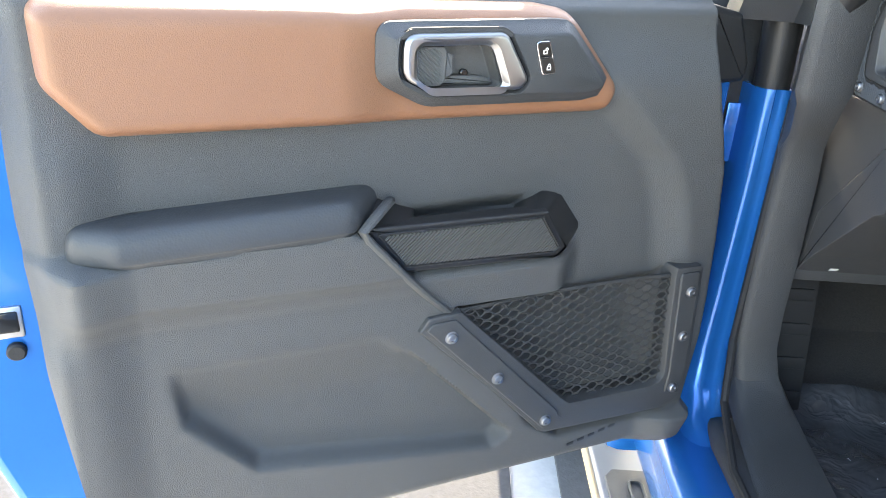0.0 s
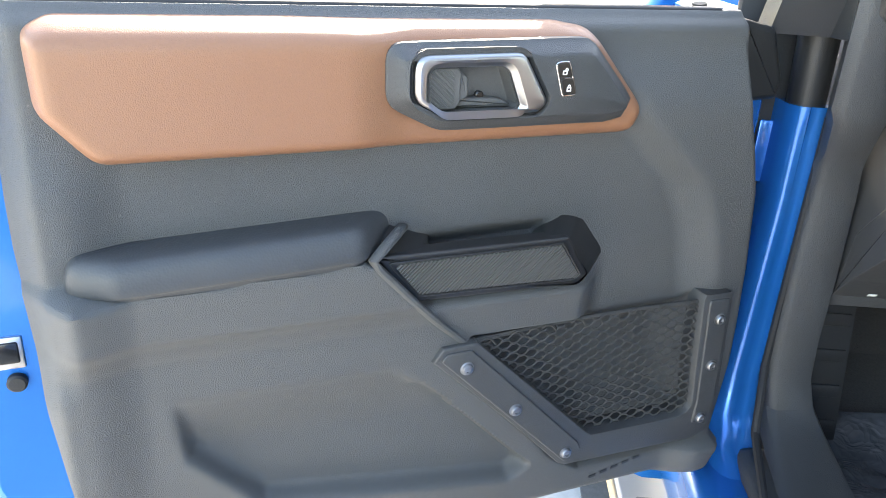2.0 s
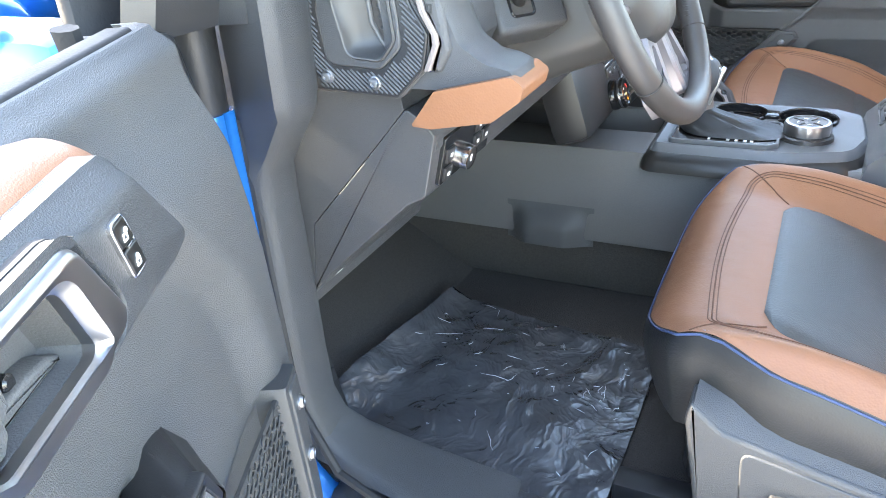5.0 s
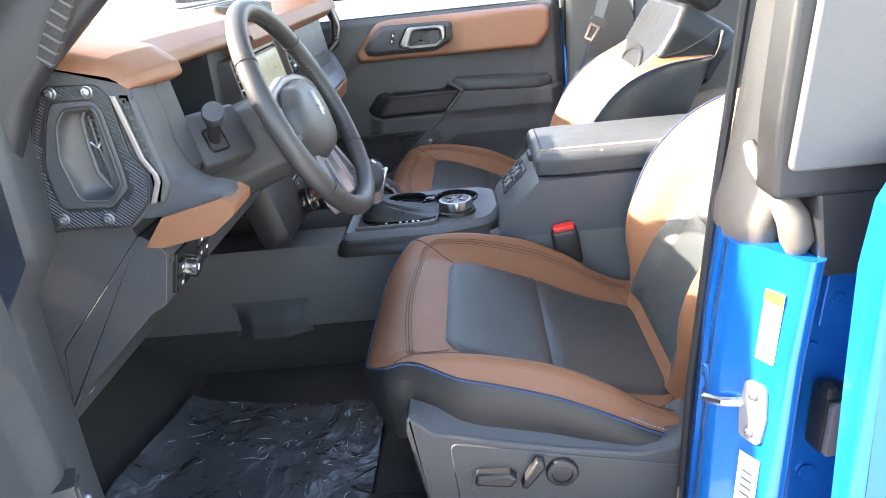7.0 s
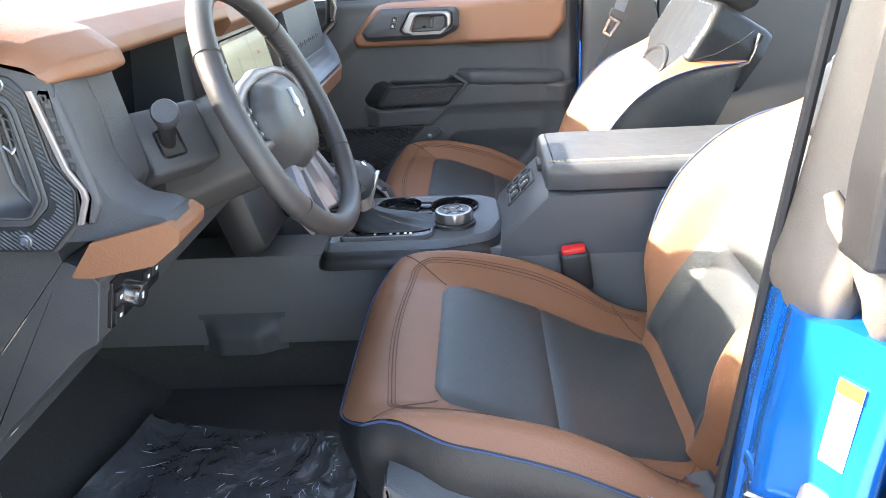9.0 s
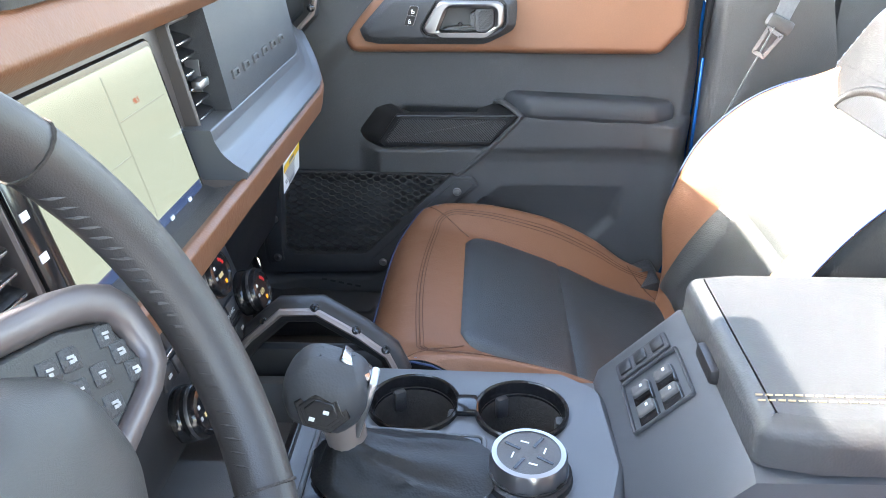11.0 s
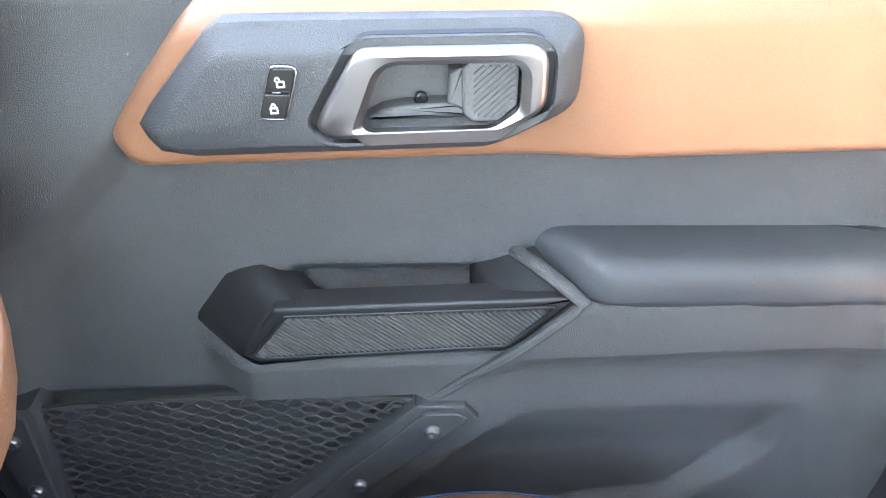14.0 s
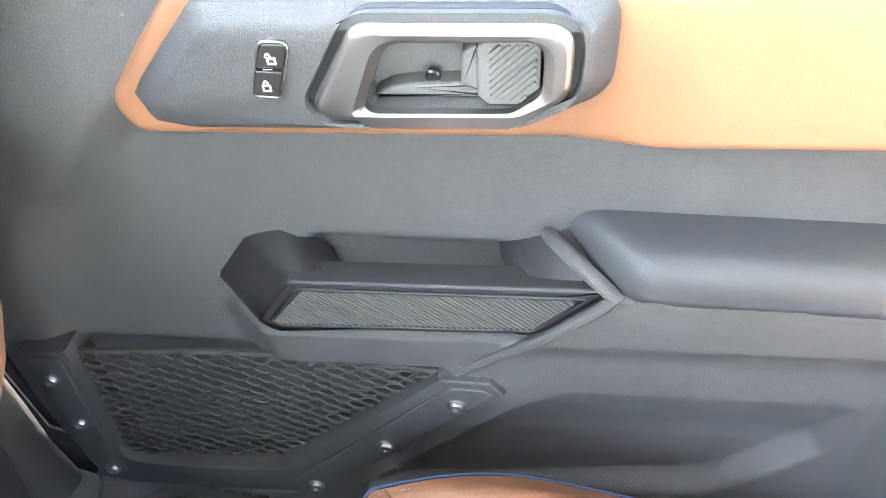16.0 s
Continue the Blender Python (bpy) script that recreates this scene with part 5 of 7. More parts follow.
    slab(bm, side_panel, 0.19, 0.2815, 0.006, lambda a, b, h: (o * h, a, b))
    base = part("base_cover", bm, PLASTIC_SOFT, th, "dark grey plastic seat base cover")
    bm = bmesh.new()
    rows = []
    for y in np.linspace(0.004, -0.372, 26):
        zo = lin(y, [(-0.38, 0.700), (-0.34, 0.684), (-0.30, 0.676), (-0.208, 0.690), (-0.12, 0.708), (-0.025, 0.732), (0.008, 0.760)])
        zi = max(zo + 0.002, lin(y, [(-0.38, 0.690), (-0.33, 0.700), (-0.287, 0.710), (-0.211, 0.722), (-0.058, 0.749), (0.01, 0.765)]))
        rows.append([bm.verts.new(p) for p in ((o * 0.225, y, zi + 0.006), (o * 0.256, y, zi), (o * 0.270, y, zo + 0.005), (o * 0.277, y, zo + 0.0015), (o * 0.2805, y, zo - 0.004))])
    for a, b in zip(rows, rows[1:]):
        for k in range(4):
            bm.faces.new((a[k], a[k + 1], b[k + 1], b[k]))
    part("base_ledge", bm, PLASTIC_SOFT, base, "sloping ledge along the seat base", angle=70)
    bm = bmesh.new()
    slab(bm, fillet([(-0.045, 0.715), (-0.052, 0.590), (-0.42, 0.585), (-0.40, 0.652), (-0.345, 0.657), (-0.200, 0.684)], [0.012, 0.012, 0.012, 0.02, 0.02, 0.04]), 0.275, 0.2835, 0.002, lambda a, b, h: (o * h, a, b))
    part("control_field", bm, PLASTIC_SOFT, base)
    bm = bmesh.new()
    slab(bm, fillet([(-0.090, 0.628), (-0.086, 0.612), (-0.135, 0.606), (-0.145, 0.618), (-0.135, 0.628)], 0.004), 0.275, 0.300, 0.004, lambda a, b, h: (o * h, a + 0.012, b + 0.042))
    part("slide_switch", bm, PLASTIC_BLACK, base)
    bm = bmesh.new()
    slab(bm, fillet([(-0.165, 0.612), (-0.172, 0.606), (-0.200, 0.640), (-0.198, 0.650), (-0.188, 0.652)], 0.004), 0.275, 0.300, 0.004, lambda a, b, h: (o * h, a + 0.029, b + 0.035))
    part("recline_switch", bm, PLASTIC_BLACK, base)
    bm = bmesh.new()
    lathe(bm, [(0.022, 0.0), (0.022, 0.006), (0.020, 0.009), (0.014, 0.010), (0.013, 0.007), (0.003, 0.0075)], pose(o * 0.281, -0.193, 0.658, 0, 90 * o, 0), 28)
    part("lumbar_pad", bm, PLASTIC_BLACK, base)
    bm = boxed((0.40, 0.44, 0.08), pose(0, -0.2, 0.612), 0.02)
    part("underframe", bm, PLASTIC_BLACK, th)
    for sx in (-0.19, 0.19):
        part("seat_rail", boxed((0.04, 0.52, 0.04), pose(sx, -0.16, 0.552 - dz), 0.008), PLASTIC_BLACK, th)
        part("rail_leg", boxed((0.035, 0.40, 0.08 + dz), pose(sx, -0.2, 0.598 - dz / 2), 0.006), PLASTIC_BLACK, th)
    return th


seat(-0.410, -0.058, 0.018, -1, "tan and black leather driver's seat with blue piping")
seat(0.4185, 0.0, 0.0, 1, "tan and black leather passenger seat with blue piping")


def buckle(x, y, z, turn):
    th = thing("belt_buckle", "black seat belt buckle with a red button", "buckle", "belt buckles", m=pose(x, y, z, turn, 0, 0))
    part("stalk", boxed((0.014, 0.022, 0.16), pose(0, 0, -0.10), 0.004), PLASTIC_BLACK, th)
    part("housing", boxed((0.034, 0.052, 0.075), pose(0, 0, -0.01), 0.008, 3), PLASTIC_BLACK, th)
    part("button", boxed((0.026, 0.042, 0.020), pose(0, 0, 0.026), 0.005, 3), RED, th, "red release button")


buckle(-0.135, -0.330, 0.790, -8)
buckle(0.178, -0.279, 0.814, -8)


# ---- centre console ----
CUPS = ((0.068, -0.003), (0.060, -0.114))


def console():
    th = thing("centre_console", "dark grey centre console with cup holders and switches", "console")
    # lower tunnel cladding
    bm = bmesh.new()
    sec = [(-0.116, 0.648), (-0.124, 0.646), (-0.125, 0.655), (-0.118, 0.70), (-0.112, 0.800), (-0.105, 0.815), (0.0, 0.815), (0.006, 0.765), (0.124, 0.765), (0.130, 0.815), (0.145, 0.815), (0.150, 0.80), (0.155, 0.70), (0.16, 0.53)]
    rows = []
    for y in (0.62, 0.30, 0.06, -0.20, -0.30, -0.75):
        rows.append([bm.verts.new((x, y, z)) for x, z in sec])
    for a, b in zip(rows, rows[1:]):
        for i in range(len(sec) - 1):
            bm.faces.new((a[i], a[i + 1], b[i + 1], b[i]))
    bm.faces.new(rows[-1])
    part("tunnel_cover", bm, PLASTIC_GREY, th, angle=40)
    bm = bmesh.new()
    def swell(u, v):
        y, z = 0.205 + 0.165 * u, 0.632 + 0.075 * v
        k = step(0, 0.34, u) * step(1, 0.72, u) * step(1, 0.40, v)
        return (-0.118 - 0.003 * (1 - v) - 0.022 * k, y, z)
    sheet(bm, swell, 24, 14)
    part("side_bulge", bm, PLASTIC_SOFT, th, angle=60)
    bm = boxed((0.235, 1.36, 0.125), pose(0.018, -0.06, 0.592), 0.01)
    part("tunnel_carpet", bm, CARPET, th, "black carpet below the console")
    # shifter island, oval at its rear
    bm = bmesh.new()
    isl = fillet([(-0.118, 0.110), (-0.120, -0.100), (-0.090, -0.185), (-0.02, -0.205), (0.10, -0.20), (0.130, -0.16), (0.135, 0.110)], [0.01, 0.06, 0.05, 0.05, 0.03, 0.02, 0.01])
    rings(bm, isl, [(-0.010, 0.800), (-0.006, 0.822), (0.0, 0.836), (0.004, 0.840), (0.010, 0.838)], lambda a, b, h: (a, b, h), cap=False, back=False)
    bm.verts.index_update()
    rim = [e for e in bm.edges if len(e.link_faces) == 1 and min(v.co.z for v in e.verts) > 0.8375]
    for cupx, y in CUPS:
        c = [bm.verts.new((cupx + 0.0455 * math.cos(2 * math.pi * j / 32), y + 0.0455 * math.sin(2 * math.pi * j / 32), 0.838)) for j in range(32)]
        rim += [bm.edges.new((c[j], c[(j + 1) % 32])) for j in range(32)]
    bmesh.ops.triangle_fill(bm, edges=rim, use_beauty=True)
    flank = bmesh.new()
    rings(flank, isl, [(-0.021, 0.796), (-0.020, 0.804), (-0.015, 0.815), (-0.0085, 0.8235), (-0.0055, 0.8265), (-0.004, 0.826)], lambda a, b, h: (a, b, h), cap=False, back=False)
    part("deck_flank", flank, GLOSS_SATIN, th, "satin black console flank", angle=60)
    part("top_deck", bm, SHELF, th, "charcoal console top deck")
    bm = bmesh.new()
    pl = fillet([(-0.104, 0.085), (-0.104, -0.062), (-0.092, -0.075), (0.012, -0.075), (0.022, 0.085)], 0.008)
    slab(bm, pl, 0.835, 0.8445, 0.002, lambda a, b, h: (a, b, h))
    part("shift_plate", bm, GLOSS_BLACK, th, "gloss black gear display plate")
    bm = bmesh.new()
    frame_ring(bm, inset(pl, -0.004), inset(pl, 0.001), 0.836, 0.8462, 0.0012, lambda a, b, h: (a, b, h))
    part("plate_rim", bm, SHELF, th, "satin grey shift plate rim")
    # gear marks, plain bars
    for y, w in ((0.026, 0.004), (-0.003, 0.005), (-0.016, 0.005), (-0.029, 0.005), (-0.039, 0.005)):
        part("gear_mark", boxed((0.0075, w, 0.0006), pose(-0.0915, y, 0.8450)), WHITE_INK, th, smooth=False)
    # cup holders
    for cupx, y in CUPS:
        bm = bmesh.new()
        lathe(bm, [(0.0485, -0.001), (0.0485, 0.005), (0.0465, 0.0065), (0.0445, 0.005), (0.043, -0.006), (0.0425, -0.012)], pose(cupx, y, 0.838), 36, caps=False)
        ring = part("cup_ring", bm, GLOSS_BLACK, th)
        bm = bmesh.new()
        lathe(bm, [(0.0428, -0.008), (0.040, -0.055), (0.037, -0.060), (0.002, -0.060)], pose(cupx, y, 0.838), 36, caps=False)
        part("cup_well", bm, CARPET, ring)
        for k in range(3):
            a = k * 2.1 + 0.5
            part("cup_tab", boxed((0.014, 0.010, 0.026), pose(cupx + 0.040 * math.cos(a), y + 0.040 * math.sin(a), 0.817, 0, 0, math.degrees(a) + 90), 0.003), PLASTIC_SOFT, ring)
    part("cup_bridge", boxed((0.030, 0.022, 0.008), pose(0.064, -0.058, 0.842), 0.003), GLOSS_BLACK, th)
    # rotary drive selector
    bm = bmesh.new()
    lathe(bm, [(0.041, 0.0), (0.040, 0.006), (0.037, 0.008), (0.037, 0.010)], pose(-0.033, -0.116, 0.838), 40)
    part("selector_base", bm, PLASTIC_BLACK, th)
    bm = bmesh.new()
    N = 72
    prof = [(0.0345, 0.008), (0.0355, 0.010), (0.0355, 0.024), (0.0335, 0.0275), (0.029, 0.028)]
    loops = []
    for r, h in prof:
        loops.append([bm.verts.new((-0.033 + (r - (0.0012 if (j // 3) % 2 and 0.009 < h < 0.025 else 0)) * math.cos(2 * math.pi * j / N), -0.116 + (r - (0.0012 if (j // 3) % 2 and 0.009 < h < 0.025 else 0)) * math.sin(2 * math.pi * j / N), 0.838 + h)) for j in range(N)])
    for a, b in zip(loops, loops[1:]):
        for j in range(N):
            bm.faces.new((a[j], a[(j + 1) % N], b[(j + 1) % N], b[j]))
    knob = part("selector_ring", bm, BEZEL_METAL, th, "knurled silver selector ring", angle=30)
    bm = bmesh.new()
    lathe(bm, [(0.030, 0.024), (0.029, 0.027), (0.026, 0.0265), (0.002, 0.0265)], pose(-0.033, -0.116, 0.838), 36)
    part("selector_face", bm, PLASTIC_GREY, knob)
    for k in range(4):
        a = k * math.pi / 2 + 0.2
        part("face_mark", boxed((0.008, 0.0015, 0.0006), pose(-0.033 + 0.015 * math.cos(a), -0.116 + 0.015 * math.sin(a), 0.8650, 0, 0, math.degrees(a) + 60)), WHITE_INK, knob, smooth=False)
        part("face_spoke", boxed((0.016, 0.003, 0.001), pose(-0.033 + 0.017 * math.cos(a + .78), -0.116 + 0.017 * math.sin(a + .78), 0.8648, 0, 0, math.degrees(a + .78))), GLOSS_BLACK, knob, smooth=False)
    # riser to the armrest bin with window switches
    bm = bmesh.new()
    sec = [(-0.20, 0.815), (-0.205, 0.835), (-0.285, 0.915), (-0.75, 0.925), (-0.75, 0.60), (-0.20, 0.60)]
    L = []
    for x, k in ((-0.112, 0.006), (-0.100, 0.0), (0.140, 0.0), (0.152, 0.006)):
        L.append([bm.verts.new((x, y, z - k)) for y, z in sec])
    for a, b in zip(L, L[1:]):
        for i in range(len(sec)):
            bm.faces.new((a[i], a[(i + 1) % len(sec)], b[(i + 1) % len(sec)], b[i]))
    bm.faces.new(L[0])
    bm.faces.new(L[-1])
    part("bin", bm, SHELF, th, "charcoal armrest bin")
    slope = pose(0.03, -0.245, 0.8765, 0, 0, 0) @ Matrix.Rotation(radians(-45), 4, "X")
    def on_slope(a, b, h):
        return slope @ Vector((a, b, h))
    bm = bmesh.new()
    frm = fillet([(-0.020, -0.036), (0.060, -0.036), (0.060, 0.036), (-0.020, 0.036)], 0.004)
    frame_ring(bm, frm, inset(frm, 0.003), 0.0, 0.004, 0.001, on_slope)
    panel = part("switch_panel", bm, PLASTIC_SOFT, th, "window switch panel")
    for x0 in (-0.014, 0.016):
        for y0 in (-0.014, 0.014):
            bm = bmesh.new()
            slab(bm, fillet([(x0 - 0.005, y0 - 0.011), (x0 + 0.022, y0 - 0.011), (x0 + 0.022, y0 + 0.011), (x0 - 0.005, y0 + 0.011)], 0.002), 0.0, 0.0045, 0.0015, on_slope)
            b = part("window_switch", bm, GLOSS_BLACK, panel)
            bm = bmesh.new()
            slab(bm, fillet([(x0 + 0.006, y0 - 0.010), (x0 + 0.021, y0 - 0.010), (x0 + 0.021, y0 + 0.010), (x0 + 0.006, y0 + 0.010)], 0.003), 0.004, 0.0085, 0.0025, on_slope)
            part("switch_cap", bm, PLASTIC_GREY, b)
            part("switch_mark", boxed((0.004, 0.003, 0.0004), slope @ pose(x0 + 0.014, y0 - 0.003, 0.0087)), WHITE_INK, panel, smooth=False)
    bm = bmesh.new()
    slab(bm, fillet([(0.066, -0.030), (0.094, -0.030), (0.094, 0.036), (0.066, 0.036)], 0.004), 0.0, 0.003, 0.001, on_slope)
    part("button_strip", bm, PLASTIC_SOFT, th)
    for y0 in (-0.018, 0.004, 0.024):
        part("button", boxed((0.018, 0.015, 0.004), slope @ pose(0.080, y0, 0.0035), 0.0015), PLASTIC_BLACK, th)
    # lid
    bm = bmesh.new()
    o = fillet([(-0.105, -0.282), (0.135, -0.282), (0.145, -0.33), (0.145, -0.74), (-0.115, -0.74), (-0.115, -0.33)], [0.015, 0.015, 0.03, 0.03, 0.03, 0.03], 5)
    lev = [(0.006, 0.918), (0, 0.921), (0, 0.946)] + [(0.016 * (1 - math.cos(t)), 0.946 + 0.016 * math.sin(t)) for t in np.linspace(0.2, math.pi / 2, 5)]
    rings(bm, o, lev, lambda a, b, h: (a, b, h))
    lid = part("lid", bm, ARMREST_LEATHER, th, "padded black leather lid with tan stitching", angle=50)
    for x0 in (-0.078, -0.071):
        bm = bmesh.new()
        for k in range(58):
            y = -0.288 - k * 0.0078
            tube(bm, [(x0, y, 0.9625), (x0, y - 0.0055, 0.9625)], 0.0010, 4)
        tagged(part("stitching", bm, THREAD, lid, "tan stitching"), kind="stuff")
    part("latch", boxed((0.05, 0.012, 0.016), pose(0.02, -0.280, 0.930), 0.004), PLASTIC_BLACK, lid)
    return th


console()


def shifter():
    th = thing("gear_lever", "black gear lever with a leather boot", "gear lever")
    bm = bmesh.new()
    # boot
    rows = []
    for t in np.linspace(0, 1, 18):
        w = 0.036 * (1 - t) ** 1.7 + 0.016
        l = 0.064 * (1 - t) ** 1.5 + 0.017
        cx, cy, cz = -0.038 + 0.008 * t, -0.006 + 0.054 * t ** 0.55, 0.846 + 0.032 * t ** 0.9
        row = []
        for j in range(28):
            a = 2 * math.pi * j / 28
            f = 1 + 0.10 * math.sin(5 * a + 7 * t) * (1 - t) * min(1, 4 * t) + 0.04 * math.sin(11 * a - 4 * t) * (1 - t) * min(1, 4 * t)
            row.append(bm.verts.new((cx + w * f * math.copysign(abs(math.cos(a)) ** 0.7, math.cos(a)), cy + l * f * math.copysign(abs(math.sin(a)) ** 0.7, math.sin(a)),
                                     cz + 0.005 * math.sin(7 * a + 5 * t) * (1 - t) * min(1, 4 * t))))
        rows.append(row)
    for a, b in zip(rows, rows[1:]):
        for j in range(28):
            bm.faces.new((a[j], a[(j + 1) % 28], b[(j + 1) % 28], b[j]))
    part("boot", bm, BLACK_LEATHER, th, "pleated black leather boot", angle=70)
    bm = bmesh.new()
    tube(bm, [(-0.030, 0.047, 0.866), (-0.030, 0.050, 0.884), (-0.030, 0.056, 0.910)], [0.018, 0.019, 0.022], 18)
    part("collar", bm, TAUPE, th, "satin collar")
    bm = bmesh.new()
    k = pose(-0.030, 0.062, 0.935, 18, 0, 0) @ Matrix.Scale(1.25, 4)
    o = fillet([(-0.026, -0.032), (0.026, -0.032), (0.025, 0.030), (-0.025, 0.030)], 0.025, 6)
    lev = [(0.014, -0.032), (0.008, -0.028), (0.002, -0.016), (0, -0.004)] + [(0.020 * (1 - math.cos(t)), -0.004 + 0.028 * math.sin(t)) for t in np.linspace(0.15, math.pi / 2, 9)]
    rings(bm, o, lev, lambda a, b, h: k @ Vector((a, b, h)))
    knob = part("knob", bm, ARMREST_LEATHER, th, "black leather gear knob", angle=60)
    bm = bmesh.new()
    for r, h in ((1.30, 0.0), (1.05, 0.0014), (0.80, 0.0028)):
        slab(bm, [(0.015 * r * math.cos(t), 0.012 * r * math.sin(t)) for t in np.linspace(0, 2 * math.pi, 7)[:-1]], -0.006, h, 0.0006, lambda a, b, h: k @ Vector((-0.0255 - h + 0.25 * b, a - 0.002, b - 0.005)))
    part("thumb_pad", bm, GLOSS_BLACK, knob)
    part("shift_mark", boxed((0.0006, 0.004, 0.003), k @ pose(-0.0286, -0.005, -0.003)), WHITE_INK, knob, smooth=False)
    part("shift_mark", boxed((0.0006, 0.004, 0.003), k @ pose(-0.0302, 0.003, -0.010)), WHITE_INK, knob, smooth=False)
    part("bright_strip", boxed((0.022, 0.026, 0.005), k @ pose(0.004, -0.015, 0.0188, 26, 8, 0), 0.002), STEEL, knob)
    part("front_cap", boxed((0.022, 0.006, 0.05), k @ pose(0.0, -0.030, -0.008), 0.002), SATIN, knob)


shifter()


def console_grab():
    th = thing("console_grab_handle", "dark arched grab handle with a taupe inlay beside the console", "grab handle")
    arc = [(0.156, 0.230, 0.815), (0.158, 0.190, 0.862), (0.160, 0.150, 0.897), (0.161, 0.110, 0.898), (0.162, 0.065, 0.868), (0.162, 0.034, 0.842), (0.160, 0.022, 0.815)]
    bm = bmesh.new()
    tube(bm, arc, 0.018, 12, flat=0.85)
    part("bar", bm, PLASTIC_BLACK, th)
    bm = bmesh.new()
    tube(bm, [(x - 0.012, y, z + 0.004) for x, y, z in arc], 0.010, 8, flat=0.5)
    part("inlay", bm, TAUPE, th, "satin taupe inlay")
    for y, z in ((0.170, 0.880), (0.112, 0.898), (0.068, 0.870), (0.036, 0.845)):
        screw(th, (0.146, y, z + 0.008), (-0.8, 0, 0.6), 0.0045, "bolt", GLOSS_BLACK)
    bm = boxed((0.02, 0.20, 0.05), pose(0.160, 0.12, 0.825), 0.01)
    part("side_wall", bm, PLASTIC_BLACK, th)


console_grab()


# ---- dashboard ----
def dashboard():
    th = thing("dashboard", "charcoal dashboard with tan trim bands and a wide screen", "dashboard")
    def extrude(name, prof, x0, x1, mat, label="", angle=40):
        bm = bmesh.new()
        a = [bm.verts.new((x0, y, z)) for y, z in prof]
        b = [bm.verts.new((x1, y, z)) for y, z in prof]
        n = len(prof)
        for i in range(n):
            bm.faces.new((a[i], a[(i + 1) % n], b[(i + 1) % n], b[i]))
        bm.faces.new(a)
        bm.faces.new(b)
        return part(name, bm, mat, th, label, angle=angle)
    def rounded_end(name, prof, x0, xs, mat, label=""):
        """A profile drawn along x whose far end swings forward and sweeps up to the grab handle."""
        bm = bmesh.new()
        rows = [[bm.verts.new((x, y + dy, z + dz * lin(z, [(1.10, 1.0), (1.215, 0.0)]))) for y, z in prof] for x, dy, dz in [(x0, 0.0, 0.0)] + xs]
        n = len(prof)
        for a, b in zip(rows, rows[1:]):
            for i in range(n):
                bm.faces.new((a[i], a[(i + 1) % n], b[(i + 1) % n], b[i]))
        bm.faces.new(rows[0])
        bm.faces.new(rows[-1])
        return part(name, bm, mat, th, label, angle=50)
    swing = [(0.540, 0.0, 0.0), (0.575, 0.004, 0.002), (0.603, 0.012, 0.009), (0.628, 0.022, 0.021), (0.650, 0.034, 0.035), (0.670, 0.046, 0.049), (0.684, 0.060, 0.064)]
    # core
    extrude("core", fillet([(0.70, 1.235), (0.30, 1.250), (0.262, 1.235), (0.262, 1.06), (0.215, 1.035), (0.215, 1.00), (0.42, 0.80), (0.70, 0.80)], 0.01), -0.262, 0.635, PLASTIC_SOFT)
    extrude("core_end", fillet([(0.70, 1.235), (0.30, 1.250), (0.262, 1.235), (0.262, 1.06), (0.215, 1.035), (0.215, 1.02), (0.40, 0.83), (0.70, 0.80)], 0.01), -0.684, -0.622, PLASTIC_SOFT)
    extrude("well_floor", fillet([(0.70, 1.09), (0.24, 1.075), (0.24, 1.04), (0.44, 0.82), (0.70, 0.80)], 0.01), -0.622, -0.262, PLASTIC_BLACK)
    part("end_closure", boxed((0.080, 0.30, 0.44), pose(0.668, 0.56, 1.02), 0.01), PLASTIC_BLACK, th)
    # top pad
    extrude("top_pad", fillet([(0.70, 1.262), (0.70, 1.235), (0.30, 1.238), (0.36, 1.285), (0.50, 1.285)], 0.008), -0.70, 0.74, PLASTIC_SOFT)
    # tan brow across the top
    extrude("top_band", fillet([(0.40, 1.288), (0.285, 1.290), (0.213, 1.258), (0.203, 1.232), (0.222, 1.213), (0.40, 1.22)], 0.008), -0.17, 0.74, TAN, "tan stitched dash top band")
    prof = fillet([(0.330, 1.300), (0.275, 1.297), (0.205, 1.276), (0.180, 1.256), (0.176, 1.240), (0.190, 1.234), (0.330, 1.245)], [0.004, 0.02, 0.012, 0.010, 0.006, 0.004, 0.004])
    bm = bmesh.new()
    rows = []
    for x, dy, dz in ((-0.716, 0.030, -0.016), (-0.714, 0.024, -0.010), (-0.708, 0.018, -0.005), (-0.690, 0.012, -0.001), (-0.640, -0.004, 0), (-0.618, -0.004, 0), (-0.606, 0.004, 0), (-0.598, 0.022, 0), (-0.590, 0.046, 0),
                      (-0.570, 0.050, 0), (-0.40, 0.044, 0), (-0.25, 0.036, 0), (-0.17, 0.030, 0)):
        under = lambda y: lin(y, [(0.19, 1.228), (0.200, 1.235), (0.213, 1.251), (0.244, 1.262), (0.271, 1.269), (0.34, 1.283)]) if x < -0.68 else 0
        rows.append([bm.verts.new((x, min(y + dy, 0.335), max(z + dz * step(1.236, 1.262, z), under(y + dy)))) for y, z in prof])
    for a, b in zip(rows, rows[1:]):
        for i in range(len(prof)):
            bm.faces.new((a[i], a[(i + 1) % len(prof)], b[(i + 1) % len(prof)], b[i]))
    bm.faces.new(rows[0])
    bm.faces.new(rows[-1])
    part("brow", bm, TAN, th, "tan instrument brow", angle=50)
